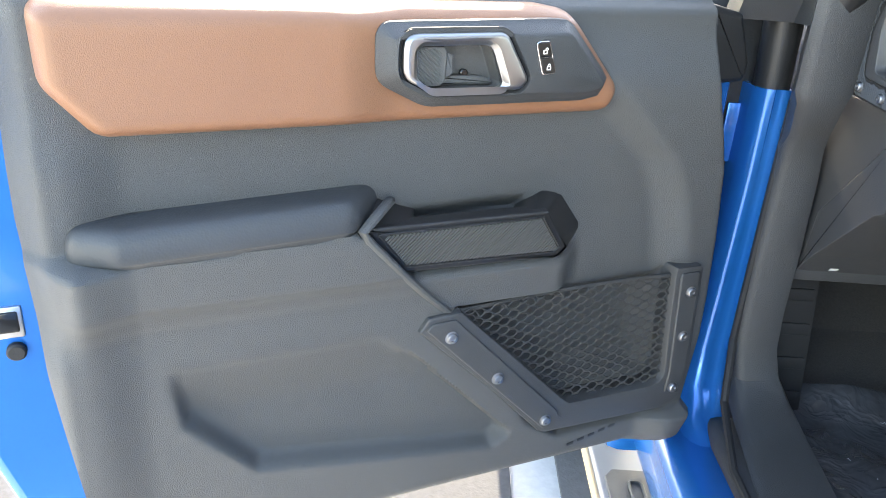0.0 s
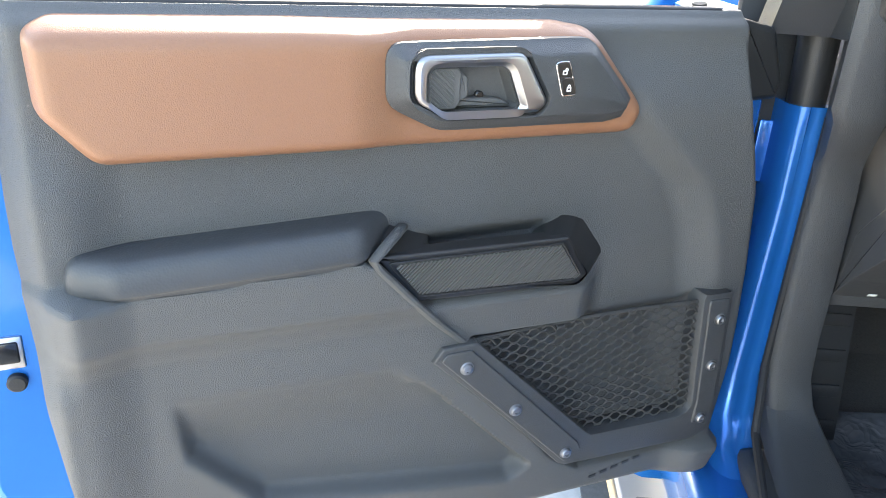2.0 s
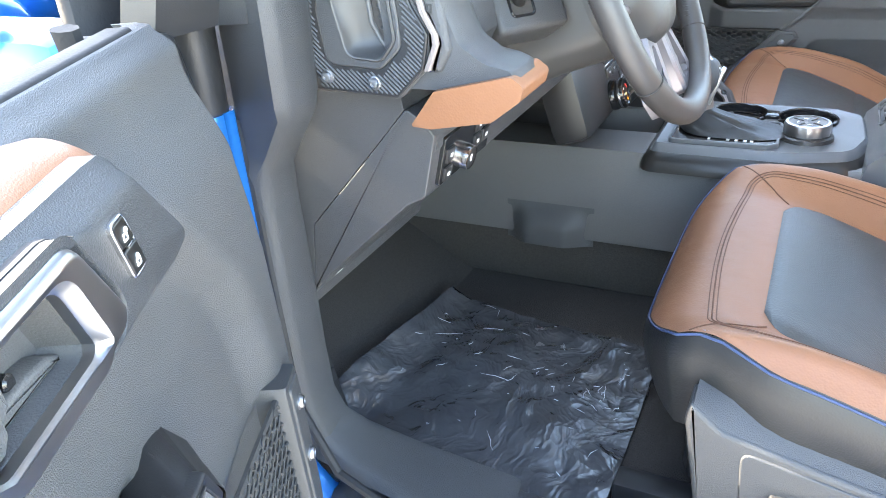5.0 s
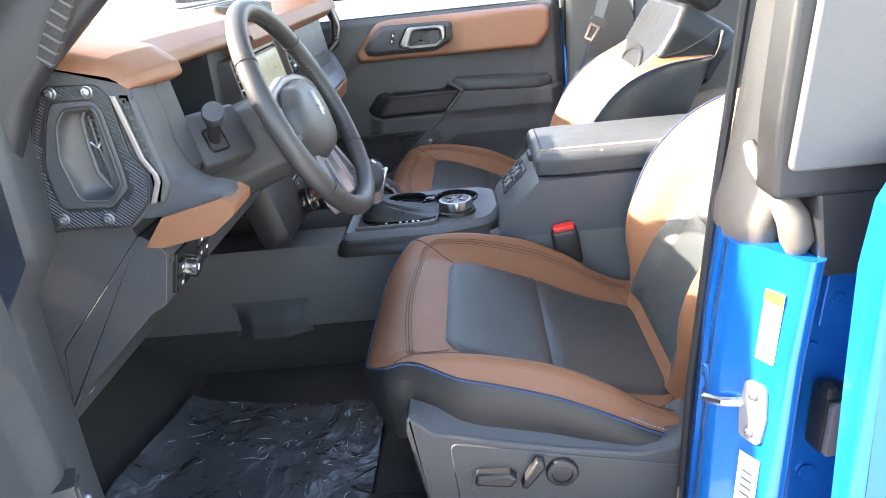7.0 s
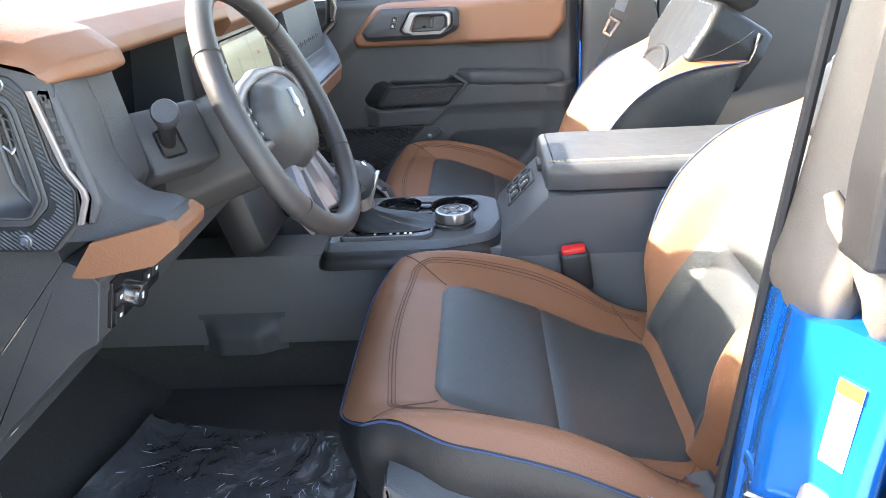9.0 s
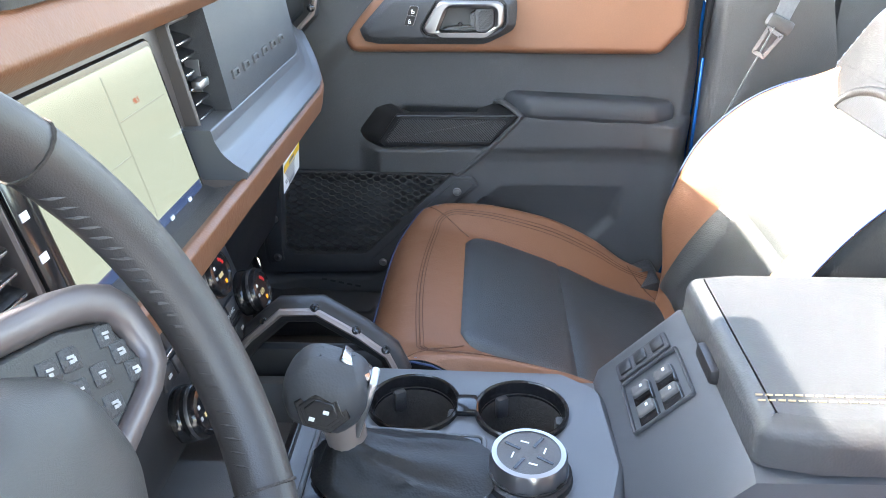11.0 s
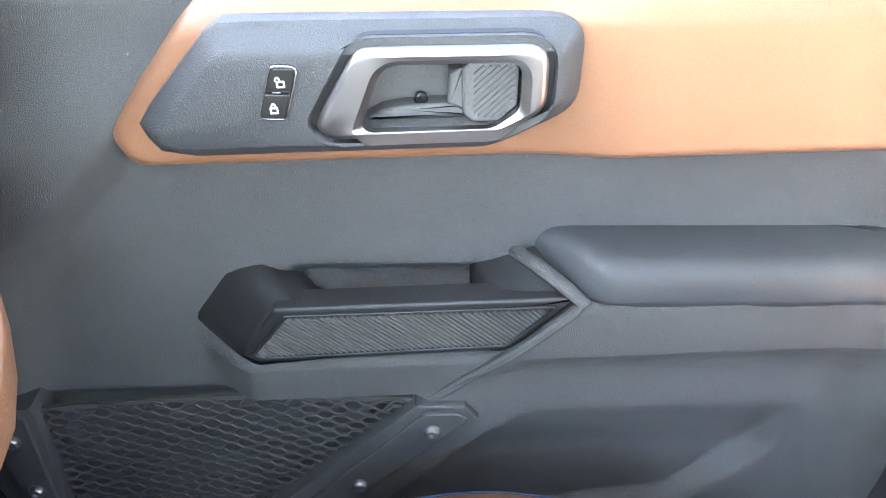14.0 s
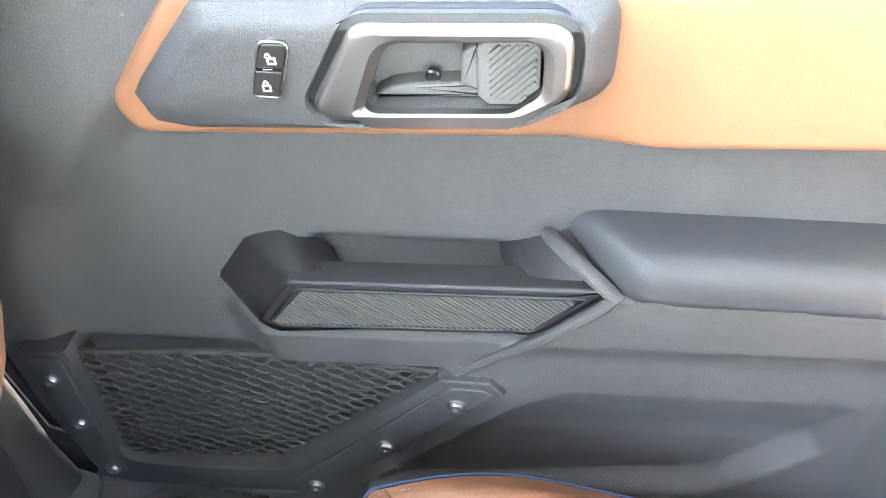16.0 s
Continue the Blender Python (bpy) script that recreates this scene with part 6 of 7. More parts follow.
    # ridges of the dash top before the glass
    for k, (y, z) in enumerate(((0.375, 1.288), (0.43, 1.289), (0.485, 1.287), (0.54, 1.280))):
        part("top_ridge", boxed((1.30, 0.016, 0.008), pose(0.0, y, z), 0.003), PLASTIC_BLACK, th)
    bm = bmesh.new()
    tray = fillet([(-0.12, 0.215), (0.05, 0.215), (0.05, 0.285), (-0.12, 0.285)], 0.012)
    frame_ring(bm, tray, inset(tray, 0.006), 1.270, 1.297, 0.002, lambda a, b, h: (a, b, h + 0.12 * (b - 0.285)))
    ph = part("phone_tray", bm, PLASTIC_BLACK, th, "black phone tray on the dash top")
    for k in range(3):
        part("tray_rib", boxed((0.14, 0.006, 0.006), pose(-0.035, 0.233 + 0.017 * k, 1.288), 0.002), PLASTIC_BLACK, ph)
    # passenger face and shelf
    rounded_end("passenger_face", fillet([(0.262, 1.226), (0.225, 1.224), (0.2055, 1.102), (0.262, 1.095)], 0.002), 0.236, swing, PLASTIC_SOFT)
    rounded_end("shelf", fillet([(0.262, 1.102), (0.2052, 1.104), (0.203, 1.092), (0.196, 1.078), (0.184, 1.067), (0.171, 1.0585), (0.175, 1.050), (0.262, 1.05)], [0.001, 0.003, 0.01, 0.02, 0.02, 0.003, 0.003, 0.002]), 0.160, swing, SHELF, "charcoal dash shelf")
    rounded_end("tan_lip", fillet([(0.177, 1.053), (0.170, 1.048), (0.175, 1.016), (0.215, 1.008), (0.225, 1.030), (0.190, 1.045)], 0.004), -0.15, [(x + 0.004, dy, dz) for x, dy, dz in swing], TAN, "tan lower dash lip")
    extrude("centre_tray", fillet([(0.262, 1.052), (0.228, 1.050), (0.205, 1.046), (0.176, 1.049), (0.170, 1.044), (0.262, 1.03)], 0.003), -0.17, 0.160, PLASTIC_SOFT, "dark tray under the screen")
    # driver's lower tan lip, wider
    extrude("tan_knee_lip", fillet([(0.199, 1.0885), (0.122, 1.106), (0.110, 1.097), (0.114, 1.084), (0.142, 1.063), (0.204, 1.052), (0.226, 1.0535)], [0.002, 0.006, 0.006, 0.006, 0.012, 0.012, 0.002]), -0.716, -0.645, TAN, "tan knee trim")
    # lettering on the passenger face, plain bars
    for i in range(6):
        bm = bmesh.new()
        o = fillet([(-0.011, -0.0052), (0.011, -0.0052), (0.011, 0.0052), (-0.011, 0.0052)], 0.002, 2)
        at = pose(0.291 + 0.042 * i, 0.2145, 1.142, -9, 0, 0)
        frame_ring(bm, o, inset(o, 0.0026), -0.001, 0.0022, 0.0006, lambda a, b, h: at @ Vector((a, -h, b)))
        part("letter_bar", bm, PLASTIC_GREY, th, smooth=False)
    # screen
    bm = bmesh.new()
    scr = fillet([(-0.082, 1.068), (0.178, 1.068), (0.178, 1.228), (-0.082, 1.228)], 0.006)
    tilt = lambda a, b, h: (0.96 * a - 0.008, 0.221 + (b - 1.068) * 0.20 - h, 1.046 + 0.945 * (b - 1.068))
    slab(bm, inset(scr, -0.008), -0.03, 0.0, 0.003, tilt)
    screen = part("screen_housing", bm, GLOSS_BLACK, th, "gloss black screen housing")
    bm = bmesh.new()
    slab(bm, scr, -0.001, 0.0012, 0.0004, tilt)
    part("display", bm, SCREEN, screen, "lit pale green map display")
    bm = bmesh.new()
    slab(bm, [(-0.080, 1.070), (0.176, 1.070), (0.176, 1.086), (-0.080, 1.086)], 0.001, 0.0018, 0.0002, tilt)
    part("menu_bar", bm, SCREEN_BAR, screen)
    for a, b, c, d in ((0.065, 1.09, 0.066, 1.222), (-0.07, 1.15, 0.065, 1.151), (0.066, 1.18, 0.17, 1.181), (-0.02, 1.09, -0.019, 1.20)):
        bm = bmesh.new()
        slab(bm, [(a, b), (c + 0.001, b), (c + 0.001, d), (a, d)] if abs(c - a) < 0.01 else [(a, b), (c, b), (c, d), (a, d)], 0.001, 0.0016, 0.0001, tilt)
        part("map_line", bm, SCREEN_LINE, screen, smooth=False)
    bm = text_mesh("98.5", 0.0070, 0.0002)
    bmesh.ops.transform(bm, matrix=pose(0.098, 0.2438, 1.161, 78, 0, 0), verts=bm.verts)
    part("display_text", bm, SCREEN_TEXT, screen, smooth=False)
    for i in range(5):
        part("menu_mark", boxed((0.007, 0.001, 0.004), pose(-0.060 + 0.046 * i, 0.2205, 1.0555, -12, 0, 0)), WHITE_INK, screen, smooth=False)
    # a strip of touch marks down the screen's driver side
    strip = part("touch_strip", boxed((0.018, 0.004, 0.150), pose(-0.1110, 0.2345, 1.122, -12, 0, 0), 0.001), GLOSS_BLACK, screen)
    for i in range(4):
        part("strip_mark", boxed((0.009, 0.001, 0.006), pose(-0.1110, 0.2420 - 0.0064 * i, 1.168 - 0.030 * i, -12, 0, 0)), WHITE_INK, strip, smooth=False)
    for x0, x1 in ((-0.199, -0.129), (0.192, 0.262)):
        xm = (x0 + x1) / 2
        slope = lambda z: 0.222 + (z - 1.068) * 0.18
        bm = bmesh.new()
        o = fillet([(x0, 1.066), (x1, 1.066), (x1 - 0.004, 1.214), (x0, 1.214)], 0.008)
        frame_ring(bm, o, inset(o, 0.005), -0.03, 0.004, 0.002, lambda a, b, h: (a, slope(b) - h, b))
        vent = part("air_vent", bm, FRAME, th, "dark taupe framed air vent")
        part("vent_well", boxed((x1 - x0 - 0.014, 0.004, 0.140), pose(xm, slope(1.140) + 0.026, 1.140, -10, 0, 0)), CARPET, vent)
        for k in range(7):
            z = 1.100 + 0.0152 * k
            part("slat", boxed((x1 - x0 - 0.020, 0.020, 0.003), pose(xm, slope(z) + 0.010, z, 18, 0, 0), 0.001), PLASTIC_BLACK, vent)
            part("slat_edge", boxed((x1 - x0 - 0.026, 0.0035, 0.0030), pose(xm, slope(z) - 0.0005, z - 0.003), 0.0012), STEEL, vent)
        part("vent_knob", boxed((0.026, 0.012, 0.010), pose(xm, slope(1.146) - 0.004, 1.146), 0.003), SATIN, vent)
        part("knob_fin", boxed((0.003, 0.016, 0.034), pose(xm + 0.006, slope(1.15) + 0.004, 1.152), 0.001), PLASTIC_GREY, vent)
        part("vent_key", boxed((x1 - x0 - 0.024, 0.008, 0.014), pose(xm, slope(1.082) + 0.001, 1.0825, -10, 0, 0), 0.002), GLOSS_BLACK, vent)
        for q in (-1, 0, 1):
            part("key_mark", boxed((0.004, 0.001, 0.006), pose(xm + 0.009 * q, slope(1.082) - 0.0035, 1.0825, -10, 0, 0)), WHITE_INK, vent, smooth=False)
    extrude("centre_frame", fillet([(0.285, 1.216), (0.258, 1.216), (0.232, 1.046), (0.285, 1.046)], 0.003), -0.140, 0.196, FRAME)
    # taupe fin that carries the screen frame forward onto the shelf
    bm = bmesh.new()
    fin = [(0.160, 0.230, 1.050), (0.192, 0.226, 1.072), (0.266, 0.224, 1.078), (0.248, 0.198, 1.078), (0.228, 0.189, 1.0715), (0.196, 0.184, 1.062), (0.172, 0.180, 1.053), (0.156, 0.178, 1.048)]
    hi = [bm.verts.new(p) for p in fin]
    lo = [bm.verts.new((x, y, 1.030)) for x, y, z in fin]
    mid = bm.verts.new((0.196, 0.212, 1.066))
    for i in range(len(fin)):
        k = (i + 1) % len(fin)
        bm.faces.new((hi[i], hi[k], mid))
        bm.faces.new((hi[i], lo[i], lo[k], hi[k]))
    part("frame_fin", bm, FRAME, th, angle=60)
    # the centre group sits a little inboard of the car's middle
    for ob in th.children:
        if ob.name.split(".")[0] in ("screen_housing", "air_vent", "centre_frame", "frame_fin", "letter_bar"):
            ob.location += Vector((-0.015, -0.004, -0.006))
    # climate unit under the shelf
    bm = boxed((0.40, 0.07, 0.17), pose(0.02, 0.252, 0.925, -16, 0, 0), 0.02)
    clim = part("climate_panel", bm, PLASTIC_BLACK, th, "black climate control panel")
    face = lambda x, z, out=0.0: (x, 0.217 + 0.29 * (z - 0.925) - 0.96 * out, z + 0.28 * out)
    for x, z in ((-0.015, 0.884), (0.122, 0.955), (0.196, 0.895)):
        m = Matrix.Translation(face(x, z)) @ pose(0, 0, 0, 74, 0, 0)
        bm = bmesh.new()
        lathe(bm, [(0.027, 0), (0.027, 0.008), (0.025, 0.011), (0.0265, 0.016), (0.0262, 0.021), (0.024, 0.0255), (0.020, 0.0265), (0.0185, 0.0245), (0.001, 0.0245)], m, 32)
        kn = part("dial", bm, GLOSS_BLACK, clim, "gloss black dial")
        bm = bmesh.new()
        lathe(bm, [(0.0268, 0.0165), (0.0272, 0.0185), (0.0268, 0.0205)], m, 32)
        part("dial_ring", bm, STEEL, kn)
        for a, ink in ((0.5, RED), (0.8, RED), (1.1, RED), (2.4, WHITE_INK), (3.2, ICON_GREY)):
            part("dial_mark", boxed((0.0035, 0.0035, 0.0006), m @ pose(0.014 * math.cos(a), 0.014 * math.sin(a), 0.0249)), ink, kn, smooth=False)
        bm = text_mesh("LO", 0.0085, 0.0003) if x > 0.15 else boxed((0.010, 0.004, 0.0006))
        bmesh.ops.transform(bm, matrix=m @ pose(-0.002, -0.002, 0.0250), verts=bm.verts)
        part("dial_digit", bm, SCREEN_DIGIT, kn, smooth=False)
        part("indicator", boxed((0.004, 0.004, 0.0006), m @ pose(0.004, -0.012, 0.0249)), AMBER, kn, smooth=False)
    flat = lambda x, z, out: Matrix.Translation(face(x, z, out)) @ pose(0, 0, 0, -16, 0, 0)
    for x0, x1, z in ((-0.02, 0.094, 0.936), (0.03, 0.166, 0.889)):
        part("chrome_strip", boxed((x1 - x0, 0.004, 0.003), flat((x0 + x1) / 2, z, 0.002), 0.001), STEEL, clim)
        for dz in (0.013, -0.013):
            for i in range(4):
                x = x1 - 0.016 - 0.030 * i
                part("climate_key", boxed((0.027, 0.006, 0.018), flat(x, z + dz, 0.002), 0.0015), PLASTIC_BLACK, clim)
                if (i, z, dz) not in ((0, 0.889, 0.013), (2, 0.889, -0.013), (3, 0.889, 0.013)):
                    part("key_mark", boxed((0.007, 0.0008, 0.003), flat(x, z + dz, 0.0055)), ICON_GREY, clim, smooth=False)
    for word, x, z in (("MAX A/C", 0.138, 0.900), ("A/C", 0.086, 0.874), ("AUTO", 0.050, 0.900)):
        bm = text_mesh(word, 0.0062, 0.0003)
        bmesh.ops.transform(bm, matrix=Matrix.Translation(face(x, z, 0.0056)) @ pose(0, 0, 0, 74, 0, 0), verts=bm.verts)
        part("key_word", bm, ICON_GREY, clim, smooth=False)
    for x, z in ((0.112, 0.904), (0.104, 0.877)):
        part("indicator", boxed((0.004, 0.0008, 0.004), flat(x, z, 0.0056)), AMBER, clim, "lit amber indicator", smooth=False)
    # driver's side end with its vent
    UP = 0.0135
    to3 = lambda a, b, h: (-h, a, b + UP)
    end = fillet([(0.298, 1.239), (0.235, 1.236), (0.223, 1.219), (0.216, 1.155), (0.199, 1.127), (0.206, 1.094), (0.236, 1.065), (0.326, 1.069), (0.338, 1.115), (0.334, 1.164), (0.317, 1.204)],
                 [0.008, 0.014, 0.010, 0.02, 0.008, 0.008, 0.006, 0.006, 0.02, 0.03, 0.01])
    plate = fillet([(0.292, 1.219), (0.243, 1.218), (0.236, 1.204), (0.230, 1.142), (0.229, 1.114), (0.253, 1.093), (0.312, 1.096), (0.318, 1.149), (0.303, 1.196)], [0.01, 0.012, 0.01, 0.02, 0.012, 0.012, 0.012, 0.03, 0.02])
    rec = fillet([(0.279, 1.211), (0.245, 1.211), (0.241, 1.200), (0.238, 1.165), (0.234, 1.121), (0.250, 1.101), (0.288, 1.104), (0.299, 1.155), (0.292, 1.192)], [0.014, 0.006, 0.01, 0.02, 0.012, 0.014, 0.014, 0.03, 0.02], 6)
    cen = (0.266, 1.155)
    A, Bo, C = polar(end, cen, 110), polar(plate, cen, 110), polar(rec, cen, 110)
    bm = bmesh.new()
    frame_ring(bm, A, inset(C, -0.004), 0.55, 0.712, 0.003, to3)
    endcap = part("end_panel", bm, PLASTIC_SOFT, th, "charcoal dash end panel")
    bm = bmesh.new()
    frame_ring(bm, inset(A, 0.002), Bo, 0.700, 0.7145, 0.001, to3)
    part("ribbed_surround", bm, PLASTIC_BLACK, endcap)
    bm = bmesh.new()
    for (a, b), (c, d) in clip_lines(inset(end, 0.004), 0.75, 0.0036, 0.001):
        run = []
        n = 24
        for i in range(n + 1):
            t = i / n
            y, z = a + (c - a) * t, b + (d - b) * t
            if not inside(inset(plate, -0.003), y, z):
                run.append(to3(y, z, 0.7148))
            else:
                if len(run) > 1:
                    tube(bm, run, 0.0012, 4)
                run = []
        if len(run) > 1:
            tube(bm, run, 0.0012, 4)
    tagged(part("ribs", bm, PLASTIC_SOFT, endcap), kind="stuff")
    bm = bmesh.new()
    frame_ring(bm, Bo, C, 0.700, 0.7160, 0.0015, to3)
    part("smooth_plate", bm, PLASTIC_SOFT, endcap)
    bm = bmesh.new()
    rows = [[bm.verts.new(to3(y, z, h)) for y, z in inset(C, d)] for d, h in ((-0.001, 0.7165), (0.0005, 0.7188), (0.0018, 0.7186))]
    lip = inset(C, 0.0024)
    for s in (1.0, 0.97, 0.94, 0.90, 0.85, 0.78, 0.70, 0.60, 0.48, 0.34, 0.18):
        row = []
        for y, z in lip:
            dy, dz = y - cen[0], z - cen[1]
            e = (1 - s) * math.hypot(dy, dz)
            y, z = cen[0] + dy * s, cen[1] + dz * s
            deep = 0.022 * (1 - math.exp(-e / 0.0045)) * (0.28 + 0.72 * max(0, min(1, (0.299 - y) / 0.036)))
            row.append(bm.verts.new(to3(y, z, 0.7172 - deep)))
        rows.append(row)
    for a, b in zip(rows, rows[1:]):
        for i in range(len(a)):
            bm.faces.new((a[i], a[(i + 1) % len(a)], b[(i + 1) % len(a)], b[i]))
    bm.faces.new(rows[-1])
    part("vent_bowl", bm, HUB_SKIN, endcap, "smooth grey vent bowl", angle=60)
    # louvred slot at the bottom of the bowl
    V = 0.007
    bm = bmesh.new()
    slot = fillet([(0.253 + V, 1.203), (0.260 + V, 1.192), (0.257 + V, 1.133), (0.243 + V, 1.110), (0.235 + V, 1.116), (0.240 + V, 1.162), (0.245 + V, 1.203)], 0.004)
    slab(bm, slot, 0.660, 0.7000, 0.001, to3)
    grille = part("vent_slot", bm, CARPET, endcap)
    for k in range(8):
        part("slat", boxed((0.010, 0.015, 0.0024), pose(-0.7000, 0.2495 + V - 0.0011 * k, 1.194 + UP - 0.0098 * k, 28, 20, 0), 0.0008), PLASTIC_BLACK, grille)
    bm = bmesh.new()
    tube(bm, [(-0.7030, 0.2515 + V, 1.199 + UP), (-0.7040, 0.2490 + V, 1.165 + UP), (-0.7035, 0.2450 + V, 1.140 + UP), (-0.7030, 0.2405 + V, 1.118 + UP)], 0.0016, 6)
    part("linkage", bm, PLASTIC_GREY, grille)
    bm = bmesh.new()
    tube(bm, [(-0.7030, 0.257 + V, 1.169 + UP), (-0.7055, 0.249 + V, 1.163 + UP), (-0.7030, 0.244 + V, 1.169 + UP)], 0.0018, 6)
    part("vent_clip", bm, SATIN, grille)
    bm = bmesh.new()
    tube(bm, [(-0.7008, y + V, z + UP) for y, z in ((0.2560, 1.204), (0.2605, 1.196), (0.2612, 1.165), (0.2585, 1.134), (0.2500, 1.118), (0.2420, 1.109))], 0.0026, 8)
    part("slot_rim", bm, PLASTIC_GREY, grille)
    for y, z in ((0.288, 1.229), (0.247, 1.227), (0.314, 1.084), (0.261, 1.080)):
        screw(endcap, to3(y, z, 0.7155), (-1, 0, 0), 0.0055)
    # accent strip down the rear edge, with plain bars for its lettering
    line = [(0.2205, 1.220), (0.214, 1.190), (0.205, 1.148), (0.194, 1.127), (0.1935, 1.118), (0.204, 1.094)]
    bm = bmesh.new()
    rows = []
    for y, z in line:
        rows.append([bm.verts.new((-x, y + dy, z + UP)) for x, dy in ((0.700, 0.0035), (0.7150, 0.0032), (0.7165, 0.0018), (0.7165, -0.0018), (0.7150, -0.0032), (0.700, -0.0035))])
    for a, b in zip(rows, rows[1:]):
        for i in range(5):
            bm.faces.new((a[i], a[i + 1], b[i + 1], b[i]))
    part("bright_strip", bm, TAUPE, th, "satin taupe accent strip")
    bm = bmesh.new()
    slab(bm, fillet([(0.219, 1.221), (0.200, 1.226), (0.183, 1.135), (0.180, 1.112), (0.192, 1.091), (0.204, 1.092), (0.194, 1.120), (0.206, 1.148)], [0.002, 0.006, 0.01, 0.01, 0.006, 0.002, 0.004, 0.004]), 0.60, 0.7125, 0.006, to3)
    badge = part("badge_panel", bm, PLASTIC_SOFT, th)
    for i in range(6):
        bm = bmesh.new()
        y, z = 0.2095 - 0.0022 * i, 1.212 - 0.0125 * i
        frame_ring(bm, [(y - 0.003, z - 0.0042), (y + 0.003, z - 0.0036), (y + 0.003, z + 0.0042), (y - 0.003, z + 0.0036)], [(y - 0.0012, z - 0.002), (y + 0.0012, z - 0.0016), (y + 0.0012, z + 0.002), (y - 0.0012, z + 0.0016)], 0.711, 0.7133, 0.0002, to3)
        part("letter_bar", bm, PLASTIC_BLACK, badge, smooth=False)
    # smooth cap between the end panel and the brow
    extrude("upper_cap", fillet([(0.303, 1.2405), (0.280, 1.275), (0.240, 1.269), (0.220, 1.258), (0.200, 1.243), (0.199, 1.2265), (0.222, 1.2215), (0.236, 1.2375)], [0.004, 0.01, 0.02, 0.012, 0.010, 0.004, 0.004, 0.006]), -0.7125, -0.60, PLASTIC_SOFT)
    # hollow flank that sweeps down to the tan lip
    prof = fillet([(0.197, 1.240), (0.188, 1.205), (0.182, 1.160), (0.170, 1.130), (0.146, 1.114), (0.122, 1.109), (0.114, 1.098), (0.135, 1.088), (0.25, 1.088), (0.25, 1.240)], [0.004, 0.02, 0.03, 0.02, 0.03, 0.008, 0.006, 0.006, 0.002, 0.002])
    bm = bmesh.new()
    rows = []
    for x, dy in ((-0.708, 0.004), (-0.702, 0.0), (-0.665, 0.0), (-0.650, 0.004), (-0.636, 0.018), (-0.628, 0.050)):
        rows.append([bm.verts.new((x, min(y + dy, 0.25), z)) for y, z in prof])
    for a, b in zip(rows, rows[1:]):
        for i in range(len(prof)):
            bm.faces.new((a[i], a[(i + 1) % len(prof)], b[(i + 1) % len(prof)], b[i]))
    bm.faces.new(rows[0])
    bm.faces.new(rows[-1])
    part("column_flank", bm, PLASTIC_SOFT, th, angle=50)
    # instrument hood and binnacle
    extrude("binnacle", fillet([(0.42, 1.270), (0.322, 1.262), (0.345, 1.085), (0.42, 1.08)], 0.01), -0.622, -0.225, GLOSS_BLACK, "dark instrument cluster")
    extrude("cluster_shelf", fillet([(0.34, 1.098), (0.215, 1.082), (0.215, 1.062), (0.34, 1.05)], 0.008), -0.622, -0.17, PLASTIC_BLACK)
    # knee panel in two halves, light switch and release lever
    along = lambda a, b, h: (-h, a, b)
    bm = bmesh.new()
    slab(bm, fillet([(0.242, 1.060), (0.226, 1.050), (0.214, 1.035), (0.231, 0.966), (0.252, 0.956), (0.363, 0.856), (0.392, 0.824), (0.402, 0.812), (0.3895, 0.845), (0.3800, 0.9145), (0.3012, 0.999), (0.246, 1.060)],
                    [0.001, 0.008, 0.008, 0.010, 0.02, 0.02, 0.006, 0.003, 0.01, 0.012, 0.02, 0.001]), 0.16, 0.6905, 0.0015, along)
    part("knee_panel", bm, PLASTIC_SOFT, th, "charcoal knee panel")
    bm = bmesh.new()
    slab(bm, fillet([(0.2467, 1.060), (0.3018, 0.9993), (0.3806, 0.9148), (0.3901, 0.845), (0.402, 0.800), (0.460, 0.800), (0.460, 1.075), (0.249, 1.075)], [0.002, 0.02, 0.012, 0.01, 0.003, 0.004, 0.004, 0.002]), 0.40, 0.6900, 0.0005, along)
    part("side_panel", bm, PLASTIC_SOFT, th, "charcoal dash side panel")
    part("panel_backing", boxed((0.26, 0.10, 0.20), pose(-0.550, 0.455, 0.945), 0.01), CARPET, th)
    sl = pose(-0.607, 0.2205, 1.001, 13.6, 0, 0)
    bm = bmesh.new()
    slab(bm, fillet([(-0.064, -0.029), (0.066, -0.029), (0.066, 0.027), (-0.064, 0.027)], 0.004), -0.004, 0.003, 0.001, lambda a, b, h: sl @ Vector((a, -h, b)))
    lights = part("light_switch_panel", bm, GLOSS_BLACK, th)
    bm = bmesh.new()
    lathe(bm, [(0.0145, 0), (0.0145, 0.007), (0.0140, 0.0105), (0.0125, 0.0112)], sl @ pose(-0.008, -0.003, -0.012, 90, 0, 0), 30, caps=False)
    dial = part("light_dial", bm, STEEL, lights, "chrome-rimmed light dial")
    bm = bmesh.new()
    lathe(bm, [(0.0135, 0.004), (0.0126, 0.0106), (0.0105, 0.0100), (0.002, 0.0100)], sl @ pose(-0.008, -0.003, -0.012, 90, 0, 0), 30)
    part("dial_face", bm, PLASTIC_BLACK, dial)
    part("dial_mark", boxed((0.003, 0.0008, 0.008), sl @ pose(-0.008, -0.0134, -0.012)), WHITE_INK, dial, smooth=False)
    for x, z in ((0.026, 0.014), (0.026, -0.006), (0.050, 0.014), (0.050, -0.006), (-0.048, 0.004), (-0.048, -0.018)):
        part("key", boxed((0.018, 0.003, 0.016), sl @ pose(x, -0.004, z), 0.001), PLASTIC_BLACK, lights)
        part("key_mark", boxed((0.005, 0.0008, 0.004), sl @ pose(x, -0.0058, z)), WHITE_INK, lights, smooth=False)
